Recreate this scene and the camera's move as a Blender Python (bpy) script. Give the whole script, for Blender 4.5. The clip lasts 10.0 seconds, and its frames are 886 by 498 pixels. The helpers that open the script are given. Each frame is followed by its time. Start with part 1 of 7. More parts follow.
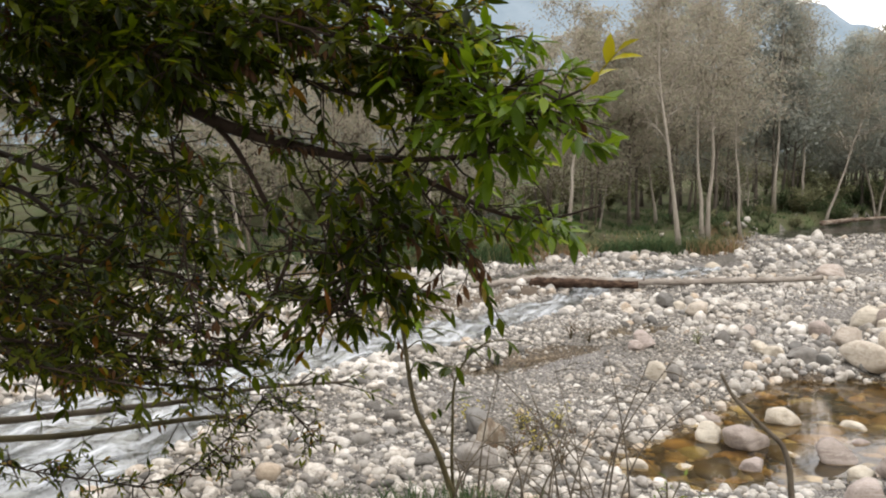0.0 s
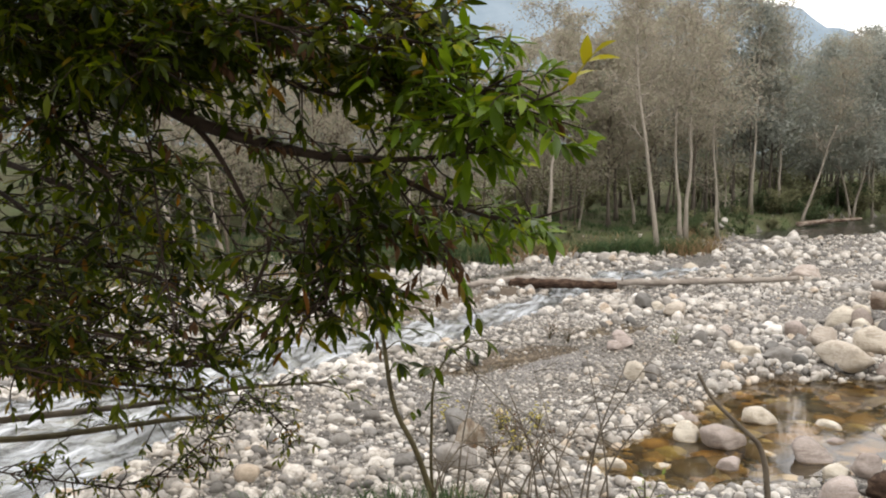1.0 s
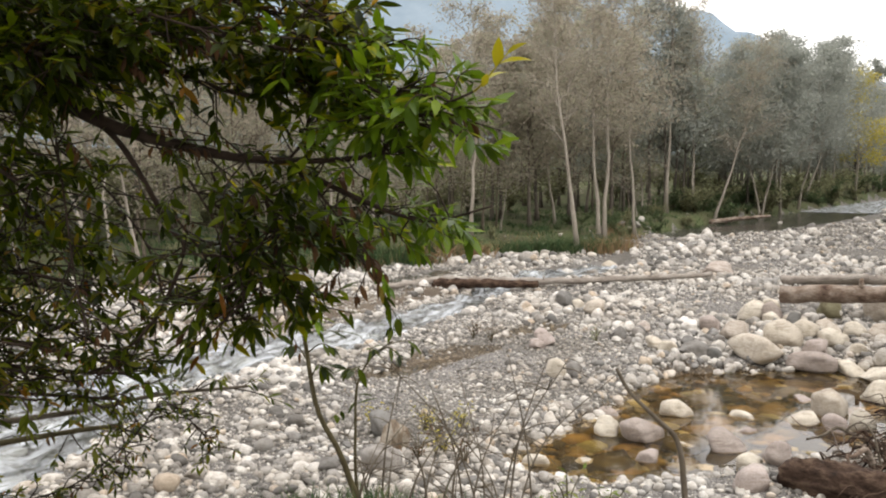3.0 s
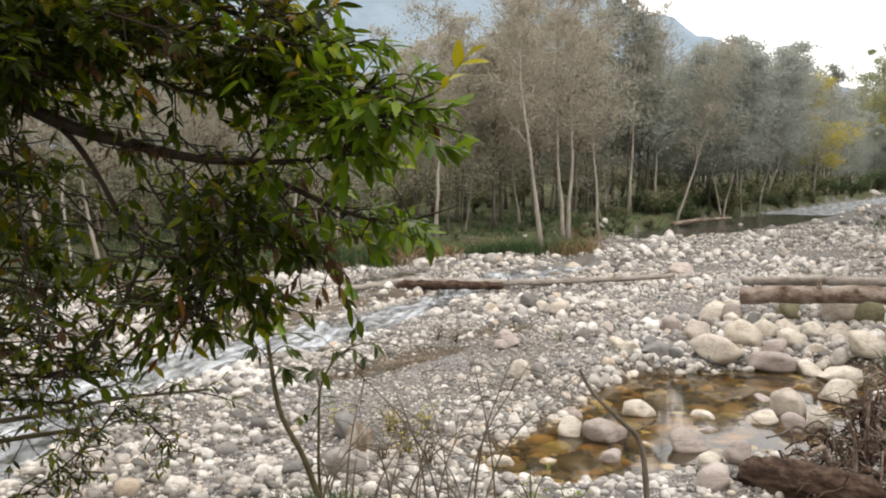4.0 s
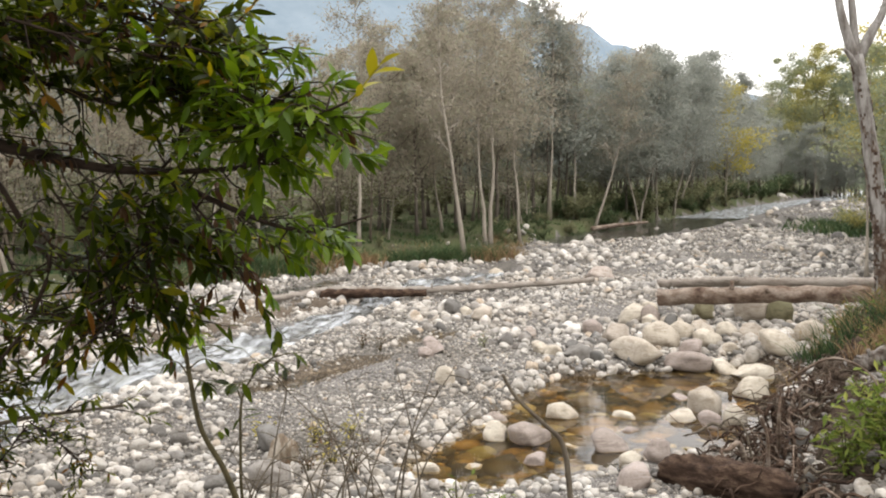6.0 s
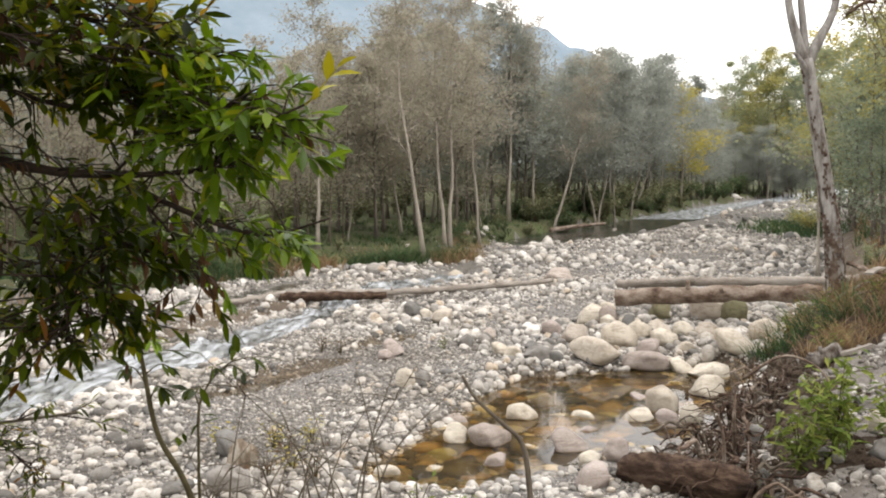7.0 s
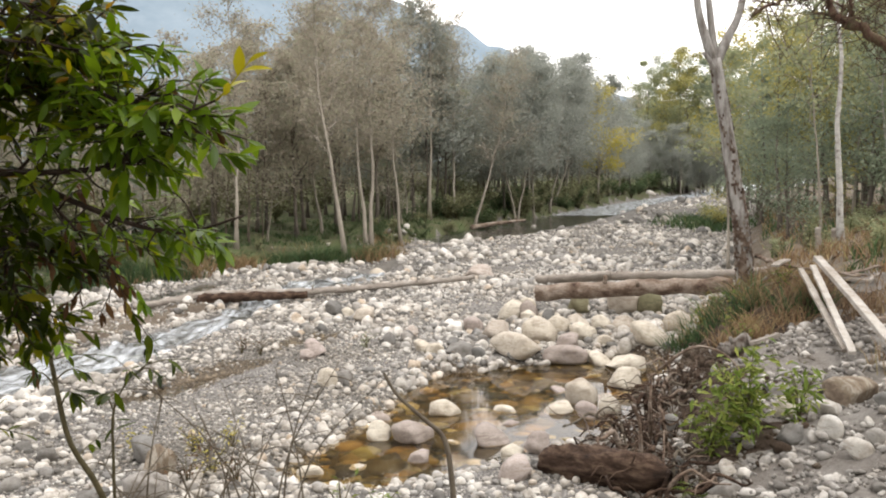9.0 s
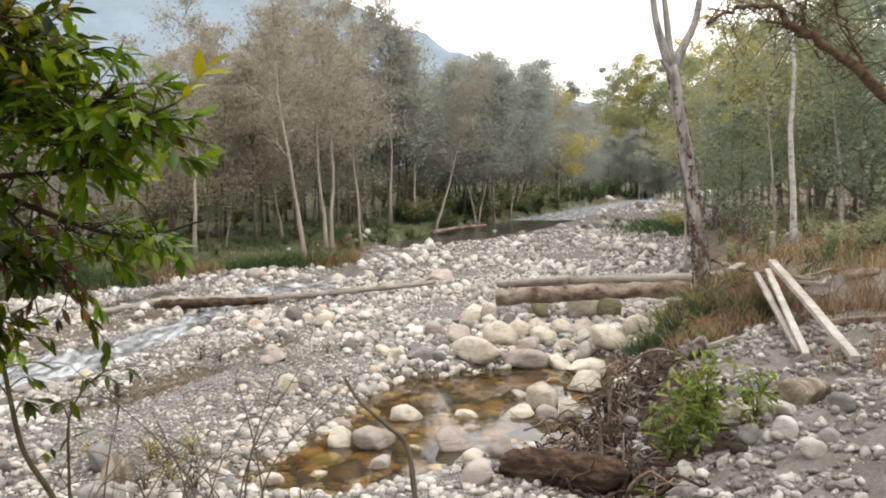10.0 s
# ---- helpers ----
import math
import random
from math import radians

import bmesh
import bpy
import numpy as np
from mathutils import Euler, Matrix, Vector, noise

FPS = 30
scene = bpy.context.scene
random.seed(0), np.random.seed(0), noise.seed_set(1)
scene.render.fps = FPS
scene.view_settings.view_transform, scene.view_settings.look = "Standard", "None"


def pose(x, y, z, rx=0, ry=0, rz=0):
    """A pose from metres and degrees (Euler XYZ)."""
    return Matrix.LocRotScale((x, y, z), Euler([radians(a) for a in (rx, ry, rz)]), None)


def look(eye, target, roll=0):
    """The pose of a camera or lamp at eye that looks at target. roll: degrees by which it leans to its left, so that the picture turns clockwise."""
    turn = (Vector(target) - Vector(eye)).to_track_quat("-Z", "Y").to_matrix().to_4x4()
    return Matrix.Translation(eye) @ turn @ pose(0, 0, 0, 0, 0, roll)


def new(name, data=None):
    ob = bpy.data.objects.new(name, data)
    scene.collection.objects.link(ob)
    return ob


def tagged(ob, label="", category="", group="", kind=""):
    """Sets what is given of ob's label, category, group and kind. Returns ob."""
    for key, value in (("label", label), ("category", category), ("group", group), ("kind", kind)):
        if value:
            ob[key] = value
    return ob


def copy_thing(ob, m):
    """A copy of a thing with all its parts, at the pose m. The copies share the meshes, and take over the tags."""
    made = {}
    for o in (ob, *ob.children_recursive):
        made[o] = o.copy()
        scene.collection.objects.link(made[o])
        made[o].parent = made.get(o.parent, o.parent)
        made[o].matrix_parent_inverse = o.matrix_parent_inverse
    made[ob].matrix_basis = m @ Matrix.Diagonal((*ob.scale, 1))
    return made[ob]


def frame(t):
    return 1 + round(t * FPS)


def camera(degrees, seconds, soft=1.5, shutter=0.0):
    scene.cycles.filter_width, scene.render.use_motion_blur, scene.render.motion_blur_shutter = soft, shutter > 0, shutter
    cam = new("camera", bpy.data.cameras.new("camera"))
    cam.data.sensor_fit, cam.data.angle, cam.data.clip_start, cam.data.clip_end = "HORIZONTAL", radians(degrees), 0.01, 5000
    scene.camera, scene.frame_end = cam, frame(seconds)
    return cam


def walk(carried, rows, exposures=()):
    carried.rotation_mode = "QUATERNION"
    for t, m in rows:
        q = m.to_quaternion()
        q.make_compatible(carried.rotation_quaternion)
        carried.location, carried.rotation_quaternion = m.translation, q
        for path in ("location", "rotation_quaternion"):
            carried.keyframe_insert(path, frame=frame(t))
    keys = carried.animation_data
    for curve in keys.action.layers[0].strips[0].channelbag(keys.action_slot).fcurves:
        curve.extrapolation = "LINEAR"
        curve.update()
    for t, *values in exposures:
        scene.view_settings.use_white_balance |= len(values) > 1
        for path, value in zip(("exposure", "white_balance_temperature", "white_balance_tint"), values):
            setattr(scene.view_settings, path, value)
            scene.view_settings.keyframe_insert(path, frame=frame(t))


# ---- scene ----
cam = camera(53.6, 10.0, soft=2.0)

PATH = [
    (0.0, (-0.026, 0.011, 3.002, 85.38, -0.30, -0.43)),
    (0.5, (-0.026, 0.008, 3.002, 85.48, -0.40, -0.95)),
    (1.0, (-0.024, 0.007, 3.001, 85.43, -0.44, -1.75)),
    (1.5, (-0.023, 0.005, 3.001, 85.42, -0.35, -3.09)),
    (2.0, (-0.020, 0.002, 3.000, 85.48, -0.29, -4.27)),
    (2.5, (-0.017, 0.001, 3.000, 85.45, -0.04, -5.62)),
    (3.0, (-0.014, -0.004, 3.000, 85.53, -0.04, -6.80)),
    (4.5, (-0.003, -0.005, 3.000, 85.73, -0.11, -10.22)),
    (5.0, (0.000, 0.000, 3.000, 85.93, 0.10, -11.40)),
    (5.5, (0.002, -0.004, 3.000, 86.08, 0.21, -12.71)),
    (7.0, (0.004, -0.016, 3.001, 86.24, 0.57, -16.77)),
    (7.5, (0.005, -0.019, 3.000, 86.52, 0.47, -17.94)),
    (8.0, (0.007, -0.020, 2.998, 86.40, 0.62, -19.44)),
    (8.5, (0.011, -0.026, 2.997, 86.07, 0.89, -20.69)),
    (9.0, (0.011, -0.030, 2.997, 86.04, 0.95, -21.91)),
    (9.5, (0.010, -0.039, 2.996, 85.99, 0.91, -23.18)),
    (10.0, (0.007, -0.036, 2.995, 86.33, 0.95, -24.47)),
]
walk(cam, [(t, pose(*p)) for t, p in PATH], [(0.0, 0.10), (10.0, 0.24)])

# ---- light ----
world = bpy.data.worlds.new("overcast_sky")
scene.world = world
world.use_nodes = True
wn, wl = world.node_tree.nodes, world.node_tree.links
sky = wn.new("ShaderNodeTexSky")
sky.sky_type, sky.sun_disc = "NISHITA", False
sky.sun_elevation, sky.sun_rotation = radians(50), radians(150)
sky.air_density, sky.dust_density = 1.0, 3.0
dim = wn.new("ShaderNodeMix")
dim.data_type = "RGBA"
dim.inputs["Factor"].default_value = 0.9
dim.inputs[7].default_value = (12.0, 11.58, 11.32, 1)   # the even cloud deck
wl.new(sky.outputs[0], dim.inputs[6])
back = wn["Background"]
back.inputs["Strength"].default_value = 0.165
wl.new(dim.outputs[2], back.inputs["Color"])

sun = new("sun", bpy.data.lights.new("sun", "SUN"))
sun.data.energy, sun.data.angle, sun.data.color = 1.5, radians(30), (1.0, 0.98, 0.95)
sun.matrix_world = look((18, -12, 50), (0, 10, 0))

# ---- materials ----
def nodes_of(name):
    m = bpy.data.materials.new(name)
    m.use_nodes = True
    return m, m.node_tree.nodes, m.node_tree.links


def ramp(n, stops):
    r = n.new("ShaderNodeValToRGB")
    els = r.color_ramp.elements
    els[0].position, els[0].color = stops[0][0], (*stops[0][1], 1)
    els[1].position, els[1].color = stops[-1][0], (*stops[-1][1], 1)
    for p, c in stops[1:-1]:
        e = els.new(p)
        e.color = (*c, 1)
    return r


def noise_tex(n, l, scale, detail=4.0, rough=0.6, vec=None, stretch=None):
    t = n.new("ShaderNodeTexNoise")
    t.inputs["Scale"].default_value, t.inputs["Detail"].default_value = scale, detail
    t.inputs["Roughness"].default_value = rough
    if vec is None:
        vec = n.new("ShaderNodeTexCoord").outputs["Object"]
    if stretch:
        mp = n.new("ShaderNodeMapping")
        mp.inputs["Scale"].default_value = stretch
        l.new(vec, mp.inputs["Vector"])
        vec = mp.outputs["Vector"]
    l.new(vec, t.inputs["Vector"])
    return t


def mixc(n, l, a, b, fac, mode="MIX"):
    x = n.new("ShaderNodeMix")
    x.data_type, x.blend_type = "RGBA", mode
    for slot, v in ((6, a), (7, b)):
        if isinstance(v, tuple):
            x.inputs[slot].default_value = (*v, 1)
        else:
            l.new(v, x.inputs[slot])
    if isinstance(fac, float):
        x.inputs["Factor"].default_value = fac
    else:
        l.new(fac, x.inputs["Factor"])
    return x.outputs[2]


def add_bump(n, l, height, strength, dist, bsdf):
    b = n.new("ShaderNodeBump")
    b.inputs["Strength"].default_value, b.inputs["Distance"].default_value = strength, dist
    l.new(height, b.inputs["Height"])
    l.new(b.outputs[0], bsdf.inputs["Normal"])


def world_pos(n):
    return n.new("ShaderNodeNewGeometry").outputs["Position"]


def surface(name, stops, scale, rough=0.8, fine=40.0, bump=0.4, dist=0.01, stretch=None, speck=0.35):
    """A surface whose colour runs over a coarse noise and is broken by a fine one."""
    m, n, l = nodes_of(name)
    b = n["Principled BSDF"]
    vec = world_pos(n)
    a = noise_tex(n, l, scale, 5.0, 0.65, vec, stretch)
    f = noise_tex(n, l, fine, 4.0, 0.7, vec, stretch)
    r = ramp(n, stops)
    l.new(a.outputs[0], r.inputs[0])
    g = ramp(n, [(0.3, (0.45, 0.45, 0.45)), (0.7, (1.0, 1.0, 1.0))])
    l.new(f.outputs[0], g.inputs[0])
    l.new(mixc(n, l, r.outputs[0], g.outputs[0], speck, "MULTIPLY"), b.inputs["Base Color"])
    b.inputs["Roughness"].default_value, b.inputs["Specular IOR Level"].default_value = rough, 0.2
    add_bump(n, l, f.outputs[0], bump, dist, b)
    return m


def stone_material(name, stops, single, rough=0.75, stain=0.8, relief=0.006, silt=0.0):
    """Water-worn stone: each stone has its own tone, with veins and dirt."""
    m, n, l = nodes_of(name)
    b = n["Principled BSDF"]
    rnd = n.new("ShaderNodeObjectInfo").outputs["Random"] if single else n.new("ShaderNodeNewGeometry").outputs["Random Per Island"]
    r = ramp(n, stops)
    l.new(rnd, r.inputs[0])
    vec = world_pos(n)
    a = noise_tex(n, l, 7.0, 5.0, 0.65, vec)
    f = noise_tex(n, l, 60.0, 3.0, 0.7, vec)
    g = ramp(n, [(0.32, (0.42, 0.38, 0.33)), (0.44, (0.80, 0.76, 0.71)), (0.56, (1.0, 0.99, 0.97))])
    l.new(a.outputs[0], g.inputs[0])
    h = ramp(n, [(0.3, (0.6, 0.6, 0.6)), (0.65, (1.0, 1.0, 1.0))])
    l.new(f.outputs[0], h.inputs[0])
    c = mixc(n, l, r.outputs[0], g.outputs[0], stain, "MULTIPLY")
    c = mixc(n, l, c, h.outputs[0], 0.55, "MULTIPLY")
    seam = noise_tex(n, l, 4.0, 6.0, 0.7, vec, (0.8, 1.2, 4.5))
    q = ramp(n, [(0.38, (0.62, 0.58, 0.54)), (0.47, (1.0, 1.0, 1.0)), (0.58, (0.93, 0.91, 0.88)), (0.66, (0.72, 0.70, 0.66))])
    l.new(seam.outputs[0], q.inputs[0])
    c = mixc(n, l, c, q.outputs[0], 0.75, "MULTIPLY")
    if silt:
        w = noise_tex(n, l, 0.55, 5.0, 0.65, vec)
        d = ramp(n, [(0.40, (0.58, 0.535, 0.475)), (0.50, (0.87, 0.845, 0.81)), (0.60, (1.0, 1.0, 1.0))])
        l.new(w.outputs[0], d.inputs[0])
        c = mixc(n, l, c, d.outputs[0], silt, "MULTIPLY")
    l.new(c, b.inputs["Base Color"])
    b.inputs["Roughness"].default_value = rough
    add_bump(n, l, mixc(n, l, mixc(n, l, f.outputs[0], a.outputs[0], 0.5), seam.outputs[0], 0.4), 0.8, relief * 1.5, b)
    return m


def leaf_material(name, stops, rough=0.45, through_light=0.35, glow=(1.0, 1.0, 1.0), shine=0.2, mottle=3.0):
    m, n, l = nodes_of(name)
    b, out = n["Principled BSDF"], n["Material Output"]
    rnd = n.new("ShaderNodeNewGeometry").outputs["Random Per Island"]
    r = ramp(n, stops)
    l.new(rnd, r.inputs[0])
    a = noise_tex(n, l, mottle, 2.0, 0.5, world_pos(n))
    g = ramp(n, [(0.3, (0.6, 0.6, 0.6)), (0.7, (1.0, 1.0, 1.0))])
    l.new(a.outputs[0], g.inputs[0])
    c = mixc(n, l, r.outputs[0], g.outputs[0], 0.6, "MULTIPLY")
    l.new(c, b.inputs["Base Color"])
    b.inputs["Roughness"].default_value, b.inputs["Specular IOR Level"].default_value = rough, shine
    t = n.new("ShaderNodeBsdfTranslucent")
    l.new(mixc(n, l, c, glow, 1.0, "MULTIPLY"), t.inputs["Color"])
    mx = n.new("ShaderNodeMixShader")
    mx.inputs[0].default_value = through_light
    l.new(b.outputs[0], mx.inputs[1])
    l.new(t.outputs[0], mx.inputs[2])
    l.new(mx.outputs[0], out.inputs["Surface"])
    return m


STONE_TONES = [(0.0, (0.13, 0.127, 0.122)), (0.2, (0.31, 0.302, 0.29)), (0.5, (0.53, 0.512, 0.482)), (0.82, (0.71, 0.692, 0.662)), (0.93, (0.75, 0.73, 0.70)), (1.0, (0.53, 0.44, 0.34))]
MAT_STONE = stone_material("river_stone", STONE_TONES, False, silt=0.55)
MAT_STONE_ONE = stone_material("river_stone_single", STONE_TONES, True, silt=0.55)
MAT_BOULDER = stone_material("boulder_stone", [(0.0, (0.34, 0.29, 0.26)), (0.2, (0.46, 0.395, 0.37)), (0.4, (0.49, 0.435, 0.37)), (0.6, (0.58, 0.525, 0.44)), (1.0, (0.66, 0.61, 0.52))], True, 0.75, 0.6, 0.02)
MAT_RUBBLE = stone_material("bank_rubble", [(0.0, (0.13, 0.122, 0.112)), (0.35, (0.25, 0.235, 0.218)), (0.8, (0.41, 0.39, 0.365)), (1.0, (0.58, 0.56, 0.53))], False)
MAT_LAYERROCK = surface("layered_brown_rock", [(0.35, (0.13, 0.095, 0.07)), (0.5, (0.23, 0.18, 0.13)), (0.62, (0.40, 0.36, 0.30))], 6.0, 0.85, 50.0, 0.9, 0.012, (1.6, 0.5, 0.6), 0.6)
MAT_MOSSROCK = stone_material("mossy_rock", [(0.0, (0.15, 0.145, 0.075)), (1.0, (0.25, 0.23, 0.14))], True)
MAT_DARKSTONE = stone_material("grey_stone", [(0.0, (0.14, 0.138, 0.132)), (0.6, (0.25, 0.24, 0.228)), (1.0, (0.36, 0.34, 0.32))], True)
MAT_BEDSTONE = stone_material("algae_stone", [(0.0, (0.032, 0.025, 0.009)), (0.35, (0.10, 0.072, 0.019)), (0.65, (0.21, 0.14, 0.032)), (0.85, (0.30, 0.175, 0.035)), (0.94, (0.26, 0.22, 0.065)), (1.0, (0.50, 0.42, 0.22))], False)
def gravel_material(name, scale, tones, dirt):
    """Close-packed pebbles with dark joints over patches of sand and silt."""
    m, n, l = nodes_of(name)
    b = n["Principled BSDF"]
    vec = world_pos(n)
    v = n.new("ShaderNodeTexVoronoi")
    v.inputs["Scale"].default_value = scale
    l.new(vec, v.inputs["Vector"])
    w = n.new("ShaderNodeTexVoronoi")
    w.inputs["Scale"].default_value = scale * 2.7
    l.new(vec, w.inputs["Vector"])
    r = ramp(n, tones)
    l.new(v.outputs["Color"], r.inputs[0])
    r2 = ramp(n, tones)
    l.new(w.outputs["Color"], r2.inputs[0])
    a = noise_tex(n, l, 0.9, 5.0, 0.65, vec)
    pick = ramp(n, [(0.45, (0, 0, 0)), (0.55, (1, 1, 1))])
    l.new(a.outputs[0], pick.inputs[0])
    c = mixc(n, l, r.outputs[0], r2.outputs[0], pick.outputs[0])
    d = mixc(n, l, v.outputs["Distance"], w.outputs["Distance"], pick.outputs[0])
    j = ramp(n, [(0.35, (1.0, 1.0, 1.0)), (0.75, (0.35, 0.33, 0.30))])
    l.new(d, j.inputs[0])
    c = mixc(n, l, c, j.outputs[0], 1.0, "MULTIPLY")
    big = noise_tex(n, l, 0.45, 4.0, 0.6, vec)
    s = ramp(n, [(0.42, dirt), (0.6, (1.0, 1.0, 1.0))])
    l.new(big.outputs[0], s.inputs[0])
    l.new(mixc(n, l, c, s.outputs[0], 1.0, "MULTIPLY"), b.inputs["Base Color"])
    b.inputs["Roughness"].default_value = 0.85
    inv = n.new("ShaderNodeMath")
    inv.operation = "SUBTRACT"
    inv.inputs[0].default_value = 1.0
    l.new(d, inv.inputs[1])
    add_bump(n, l, inv.outputs[0], 0.9, 0.03, b)
    return m


MAT_GROUND = gravel_material("pebble_gravel", 16.0, [(0.0, (0.08, 0.074, 0.069)), (0.4, (0.18, 0.168, 0.156)), (0.7, (0.29, 0.272, 0.255)), (1.0, (0.46, 0.437, 0.41))], (0.72, 0.70, 0.65))
MAT_FLOOR = surface("forest_soil", [(0.3, (0.075, 0.062, 0.040)), (0.5, (0.095, 0.10, 0.048)), (0.7, (0.085, 0.115, 0.045))], 0.8, 0.95, 22.0, 0.8, 0.03, None, 0.5)
MAT_WET = gravel_material("wet_gravel", 18.0, [(0.0, (0.048, 0.038, 0.028)), (0.5, (0.136, 0.102, 0.070)), (1.0, (0.320, 0.255, 0.182))], (0.800, 0.800, 0.700))
MAT_BANK = surface("stony_bank_soil", [(0.32, (0.13, 0.112, 0.095)), (0.5, (0.22, 0.198, 0.176)), (0.66, (0.31, 0.29, 0.265))], 1.6, 0.95, 28.0, 1.0, 0.03, None, 0.65)
MAT_SCAR = surface("dark_root_soil", [(0.3, (0.047, 0.032, 0.022)), (0.55, (0.102, 0.072, 0.051)), (0.7, (0.170, 0.136, 0.102))], 2.5, 0.95, 35.0, 1.0, 0.04, None, 0.7)
MAT_POOLBED = surface("silty_pool_bed", [(0.3, (0.022, 0.018, 0.007)), (0.5, (0.063, 0.041, 0.011)), (0.7, (0.126, 0.075, 0.017))], 2.0, 0.9, 20.0, 0.8, 0.03, None, 0.6)
MAT_RUST = surface("rusty_bank_soil", [(0.3, (0.085, 0.066, 0.049)), (0.5, (0.17, 0.135, 0.102)), (0.7, (0.25, 0.222, 0.178))], 0.9, 0.95, 25.0, 1.0, 0.04, None, 0.6)
MAT_BARK_PALE = surface("pale_bark", [(0.3, (0.246, 0.213, 0.172)), (0.6, (0.394, 0.353, 0.295))], 3.0, 0.9, 25.0, 0.7, 0.01, (1, 1, 0.35), 0.5)
MAT_BIRCH = surface("white_bark", [(0.32, (0.16, 0.14, 0.12)), (0.42, (0.38, 0.36, 0.33)), (0.65, (0.56, 0.54, 0.50))], 6.0, 0.85, 30.0, 0.6, 0.01, (1, 1, 1.6), 0.5)
MAT_BARK_DARK = surface("dark_bark", [(0.3, (0.10, 0.085, 0.07)), (0.7, (0.21, 0.18, 0.15))], 3.0, 0.95, 25.0, 0.8, 0.01, (1, 1, 0.3), 0.6)
MAT_BARK_GREY = surface("dead_bark", [(0.36, (0.085, 0.058, 0.044)), (0.46, (0.20, 0.168, 0.142)), (0.6, (0.36, 0.335, 0.305))], 8.0, 0.9, 38.0, 1.0, 0.02, (1.0, 1.0, 0.5), 0.7)
MAT_DEADWOOD = surface("bare_dead_wood", [(0.34, (0.13, 0.108, 0.09)), (0.46, (0.28, 0.258, 0.235)), (0.62, (0.43, 0.41, 0.385))], 9.0, 0.85, 45.0, 0.9, 0.012, (1.0, 1.0, 0.22), 0.65)
MAT_FLAKE = surface("flaking_bark", [(0.35, (0.05, 0.032, 0.024)), (0.5, (0.13, 0.09, 0.066)), (0.65, (0.24, 0.20, 0.165))], 10.0, 0.95, 50.0, 1.0, 0.015, None, 0.6)
MAT_REDBARK = surface("mossy_red_bark", [(0.35, (0.06, 0.035, 0.025)), (0.5, (0.14, 0.085, 0.06)), (0.65, (0.17, 0.16, 0.09))], 9.0, 0.95, 50.0, 0.9, 0.01, None, 0.7)
MAT_LOG = surface("weathered_log", [(0.34, (0.075, 0.046, 0.034)), (0.46, (0.20, 0.142, 0.105)), (0.62, (0.37, 0.305, 0.25))], 6.0, 0.9, 40.0, 1.0, 0.02, (0.4, 0.6, 1), 0.8)
MAT_PLANK = surface("grey_plank", [(0.3, (0.20, 0.165, 0.135)), (0.5, (0.33, 0.29, 0.25)), (0.7, (0.45, 0.41, 0.36))], 5.0, 0.85, 55.0, 0.8, 0.008, (0.5, 0.35, 1.6), 0.7)
MAT_PALEWOOD = surface("bleached_timber", [(0.3, (0.30, 0.255, 0.21)), (0.5, (0.46, 0.42, 0.375)), (0.7, (0.58, 0.545, 0.50))], 6.0, 0.85, 60.0, 0.8, 0.006, (0.8, 0.5, 1.4), 0.6)
MAT_STUMP = surface("rotten_wood", [(0.35, (0.022, 0.013, 0.009)), (0.5, (0.075, 0.045, 0.03)), (0.66, (0.17, 0.115, 0.08))], 9.0, 0.9, 60.0, 1.0, 0.02, (0.6, 0.5, 1.8), 0.7)
MAT_TWIG = surface("twig_bark", [(0.3, (0.080, 0.064, 0.048)), (0.7, (0.192, 0.160, 0.120))], 12.0, 0.85, 80.0, 0.5, 0.003)
MAT_STEM = surface("green_stem", [(0.3, (0.060, 0.050, 0.024)), (0.7, (0.128, 0.108, 0.056))], 12.0, 0.7, 80.0, 0.4, 0.003)
MAT_BRANCH = surface("mossy_branch", [(0.3, (0.022, 0.015, 0.011)), (0.7, (0.075, 0.052, 0.038))], 14.0, 0.85, 90.0, 0.7, 0.003)
MAT_LEAF = leaf_material("laurel_leaf", [(0.0, (0.009, 0.015, 0.001)), (0.35, (0.026, 0.040, 0.002)), (0.75, (0.056, 0.078, 0.004)), (0.92, (0.10, 0.118, 0.006)), (0.97, (0.17, 0.15, 0.008)), (1.0, (0.10, 0.04, 0.009))], 0.4, 0.45, (3.0, 2.9, 0.7), 0.16)
# olive leaf tones, with open-sky light from the river put into the colour
MAT_LEAF_OLIVE = leaf_material("olive_lit_leaf", [(0.0, (0.014, 0.022, 0.003)), (0.3, (0.04, 0.056, 0.006)), (0.65, (0.085, 0.105, 0.012)), (0.88, (0.14, 0.145, 0.018)), (0.95, (0.20, 0.12, 0.02)), (1.0, (0.16, 0.06, 0.015))], 0.4, 0.45, (2.4, 2.3, 0.7), 0.18)
# young leaf green, with the skylight on the tips put into it
MAT_LEAF_TIP = leaf_material("young_lit_leaf", [(0.0, (0.07, 0.13, 0.007)), (0.6, (0.145, 0.235, 0.012)), (0.92, (0.24, 0.34, 0.02)), (1.0, (0.36, 0.36, 0.02))], 0.35, 0.45, (1.1, 1.1, 0.5), 0.22)
MAT_LEAF_YELLOW = leaf_material("yellow_leaf", [(0.0, (0.42, 0.36, 0.012)), (1.0, (0.50, 0.46, 0.02))], 0.4, 0.4)
MAT_LEAF_DRY = leaf_material("dry_leaf", [(0.0, (0.07, 0.034, 0.015)), (1.0, (0.15, 0.078, 0.032))], 0.7, 0.2)
